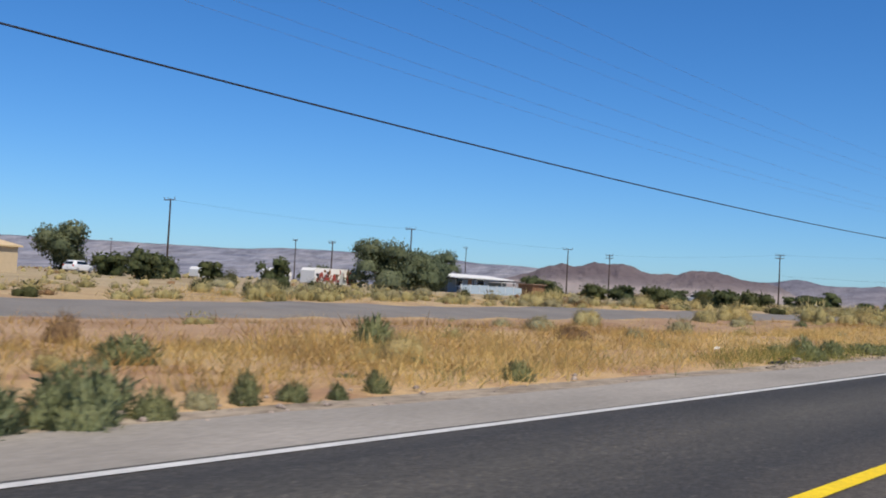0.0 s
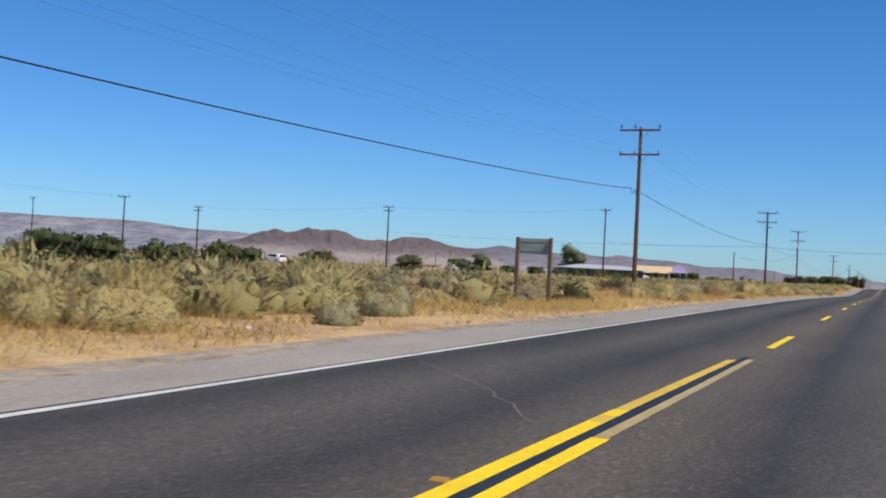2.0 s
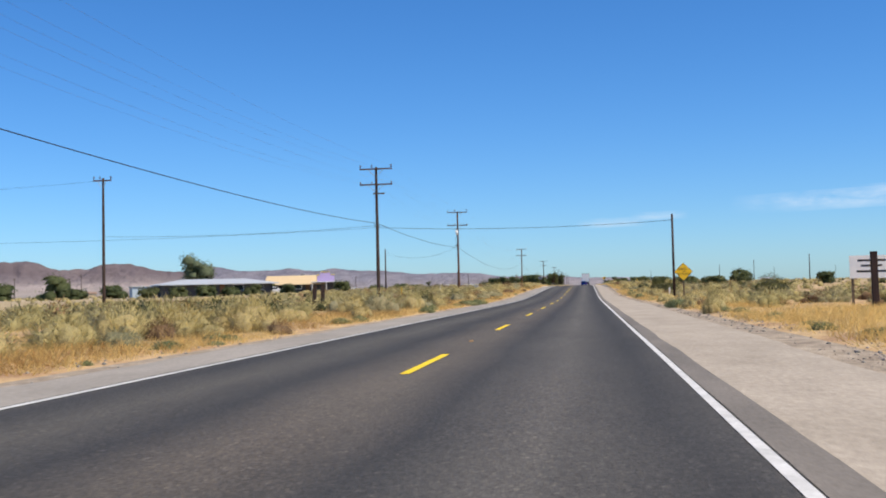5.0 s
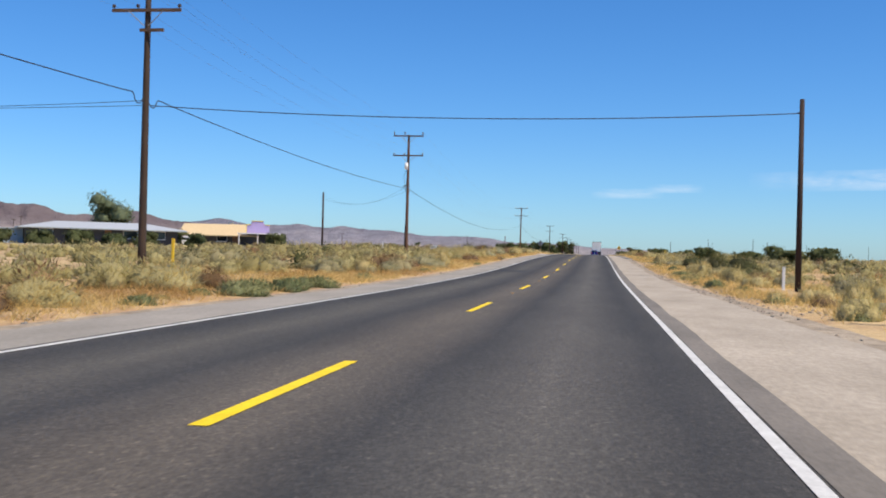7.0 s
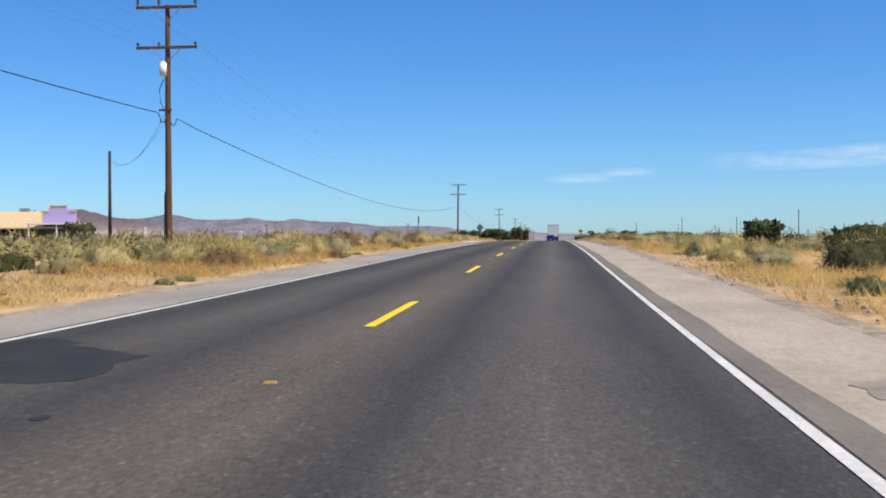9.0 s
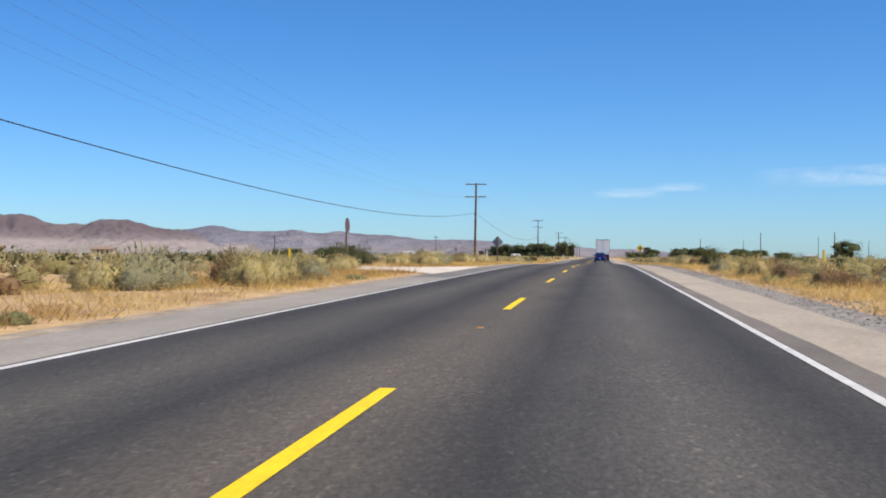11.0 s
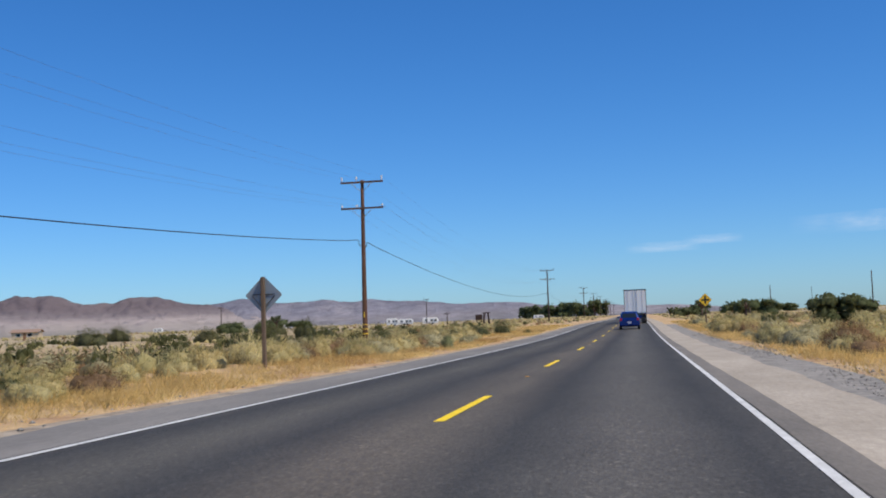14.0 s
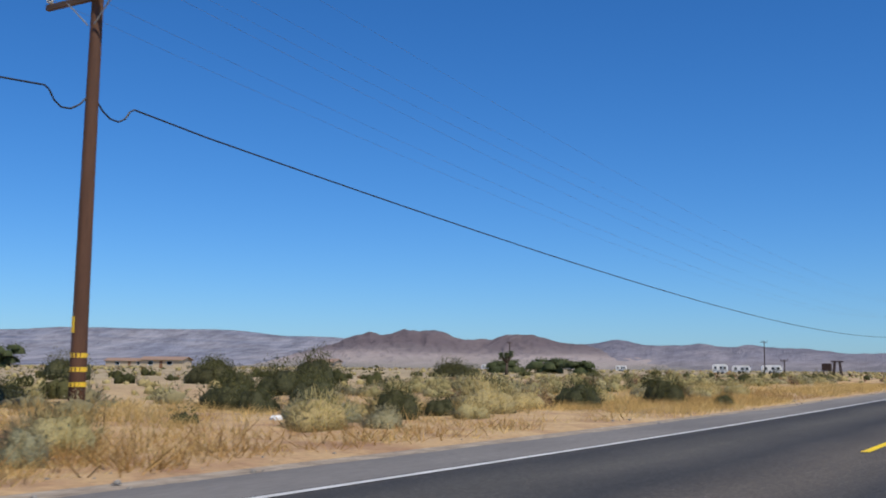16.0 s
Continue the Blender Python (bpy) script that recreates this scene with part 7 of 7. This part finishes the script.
tree(-88.0, 332.0, 11.4, 10.0, 7, PEPPER_LEAF, n=5000, leaf=0.4, label="tall grey-green tree behind the long house", low=0.05)
tree(-62.0, 297.5, 2.7, 6.2, 8, DARK_LEAF, 900, 0.3, "dark round bush beside the lavender house", 0.0)
tree(-45.8, 300.0, 2.3, 4.2, 9, DARK_LEAF, 900, 0.3, "dark round bush in front of the lavender house", 0.0)
for k, (x, y, h, w) in enumerate(((-73, 104, 2.4, 5.5), (-66, 118, 2.2, 5.0), (-62, 128, 2.3, 5.5), (-70, 17.5, 2.7, 3.4), (-85, 29.6, 2.8, 4.2), (-90, 34.3, 2.7, 3.6), (-72, 33.7, 2.7, 3.4), (-84, 46.0, 2.4, 2.2), (-88, 40.0, 2.2, 3.0), (-100, 42, 2.6, 6), (-98, 34, 2.4, 5), (-92, 30, 2.5, 4), (-70, 172, 2.6, 5.0), (-96, 260, 3.2, 6.0), (-100, 268, 3.4, 6.0), (-86, 150, 2.4, 5), (-110, 78, 3, 6), (-80, 560, 3.0, 9), (-92, 566, 2.8, 9), (-72, 556, 2.4, 7), (-205, 540, 6, 9), (34, 240, 1.6, 3.2), (26, 260, 1.6, 3.4), (60, 300, 3, 6), (-57.5, 279.5, 2.0, 4.4), (-61.0, 277.0, 1.8, 4.2), (-64.5, 274.6, 2.1, 4.6), (-69.0, 272.5, 1.9, 4.6), (-73.5, 270.0, 2.0, 5.0), (-79, 268, 2.1, 5.0), (-85, 266, 2.0, 5.0), (-52.5, 284.5, 1.8, 4.0), (-104, 127.6, 3.4, 8.0), (-97, 122, 2.8, 6.5), (-56, 79.6, 2.2, 4.2), (-50.5, 82.5, 2.0, 3.4), (-47, 86, 2.2, 3.8), (-41.2, 65.3, 2.0, 3.4), (-104.7, 297.1, 5.6, 8.5), (-70, 112, 2.2, 5.0), (-78, 104, 2.4, 5.0), (17, 92, 1.9, 4.4), (18.5, 99, 2.2, 4.6), (17.6, 106, 1.8, 4.2), (19, 113, 2.3, 4.8), (18, 121, 2.0, 4.4), (16.9, 412, 2.4, 3.4), (16.3, 247, 1.15, 4.0), (20.5, 250, 1.25, 4.0), (12.8, 252.4, 1.5, 2.4), (30, 470, 2.6, 5.0), (24, 520, 3.0, 6.0), (46, 560, 3.2, 7.0), (63, 530, 5.6, 8.0))):
    tree(x, y, h, w, 30 + k, DARK_LEAF, 900, 0.34, "dark green thicket tree standing in the scrub", -0.12, "thicket trees")
rt = random.Random(6)
for k in range(17):
    t = k / 16
    tree(-128 + 98 * t + rt.uniform(-3, 3), 1560 - 260 * t + rt.uniform(-25, 25), rt.uniform(12, 17), rt.uniform(15, 20), 60 + k, DARK_LEAF, 650, 1.7, "far dark tree of a dense windbreak row", 0.0, "windbreak row")
for k in range(10):
    tree(16 + 6 * k + rt.uniform(-2, 2), 640 + rt.uniform(-60, 90), rt.uniform(2.2, 3.8), rt.uniform(6, 10), 90 + k, DARK_LEAF, 450, 0.9, "far dark tree on the scrub plain", -0.12, "far trees")



def joshua_tree(x, y, h, seed):
    """A shaggy forked trunk with a rosette of stiff leaves on each arm."""
    rs_ = np.random.RandomState(seed)
    ob = thing("joshua_tree", x, y, "forked yucca tree with spiky olive leaf heads", "tree", "yucca trees")
    g = Geo().rod((0, 0, -0.2), (0.04 * h, 0, 0.5 * h), 0.07 * h, 0.05 * h, 7)
    heads = []
    for k in range(6):
        a = 1.05 * k + rs_.uniform(-0.3, 0.3)
        tip = (0.3 * h * math.cos(a) * rs_.uniform(0.5, 1), 0.3 * h * math.sin(a) * rs_.uniform(0.5, 1), h * rs_.uniform(0.68, 0.9))
        g.rod((0.04 * h, 0, 0.48 * h), tip, 0.045 * h, 0.035 * h, 6)
        heads.append(tip)
    part("trunk", g, BARK, ob, shade=True)
    for tip in heads:
        n = 90
        d = rs_.normal(0, 1, (n, 3)) + np.array([0, 0, 0.5])
        d /= np.linalg.norm(d, axis=1)[:, None]
        o = np.cross(d, rs_.normal(0, 1, (n, 3)))
        o /= np.linalg.norm(o, axis=1)[:, None]
        c = np.array(tip)
        tri = np.stack([c + o * 0.02 * h, c - o * 0.02 * h, c + d * 0.17 * h * rs_.uniform(0.7, 1.1, (n, 1))], 1)
        part("leaf_head", Geo().add(tri.reshape(-1, 3).tolist(), np.arange(3 * n).reshape(-1, 3).tolist()), TREE_LEAF, ob)
    return ob


for k, (x, y, h) in enumerate(((13.4, 519.6, 3.4), (19.5, 505.0, 2.8), (24.0, 545.0, 3.2), (-58.0, 500.0, 3.2))):
    joshua_tree(x, y, h, 300 + k)

# thin high clouds low over the plain
def cloud_material():
    m, nt, b = nodes_of("cirrus")
    n = noise_node(nt, 0.004, 6, 0.6, stretch=(1.0, 1.0, 4.0))
    tc = nt.nodes.new("ShaderNodeTexCoord")
    sep = nt.nodes.new("ShaderNodeSeparateXYZ")
    nt.links.new(tc.outputs["Generated"], sep.inputs[0])
    edge = ramp(nt, sep.outputs[2], [(0.0, (0, 0, 0)), (0.5, (1, 1, 1)), (1.0, (0, 0, 0))])
    ends = ramp(nt, sep.outputs[0], [(0.0, (0, 0, 0)), (0.3, (1, 1, 1)), (0.75, (1, 1, 1)), (1.0, (0, 0, 0))])
    a = mix(nt, 1.0, mix(nt, 1.0, edge, ends, "MULTIPLY"), ramp(nt, n.outputs[0], [(0.34, (0, 0, 0)), (0.66, (0.62, 0.62, 0.62))]), "MULTIPLY")
    nt.links.new(a, b.inputs["Alpha"])
    b.inputs["Base Color"].default_value = (0.0, 0.0, 0.0, 1)
    b.inputs["Roughness"].default_value = 1.0
    b.inputs["Specular IOR Level"].default_value = 0.0
    # the streaks glow: emission replaces sunlight on the cloud, base colour is black
    b.inputs["Emission Color"].default_value = (0.80, 0.88, 0.97, 1)
    b.inputs["Emission Strength"].default_value = 0.9
    return m


GLOWING_CIRRUS = cloud_material()
for az, el, wd, ht in ((-14.5, 4.1, 1150, 90), (-19.0, 4.6, 900, 50), (-1.5, 3.4, 330, 46), (-4.0, 3.7, 260, 40)):
    dd = 4800
    cx, cy, cz = -math.sin(radians(az)) * dd, 190 + math.cos(radians(az)) * dd, dd * math.tan(radians(el))
    g = Geo()
    n = 16
    g.add([(-wd / 2 + wd * i / n, 6 * math.sin(i), -ht / 2 + ht * j / 4 + 0.02 * wd * (i / n)) for j in range(5) for i in range(n + 1)], [(j * (n + 1) + i, j * (n + 1) + i + 1, (j + 1) * (n + 1) + i + 1, (j + 1) * (n + 1) + i) for j in range(4) for i in range(n)])
    ob = part("cloud", g, GLOWING_CIRRUS)
    ob.matrix_world = pose(cx, cy, cz, 0, 0, az)
    ob.visible_shadow = False
    tagged(ob, "thin white cirrus streak low in the sky", "cloud", "", "structure")
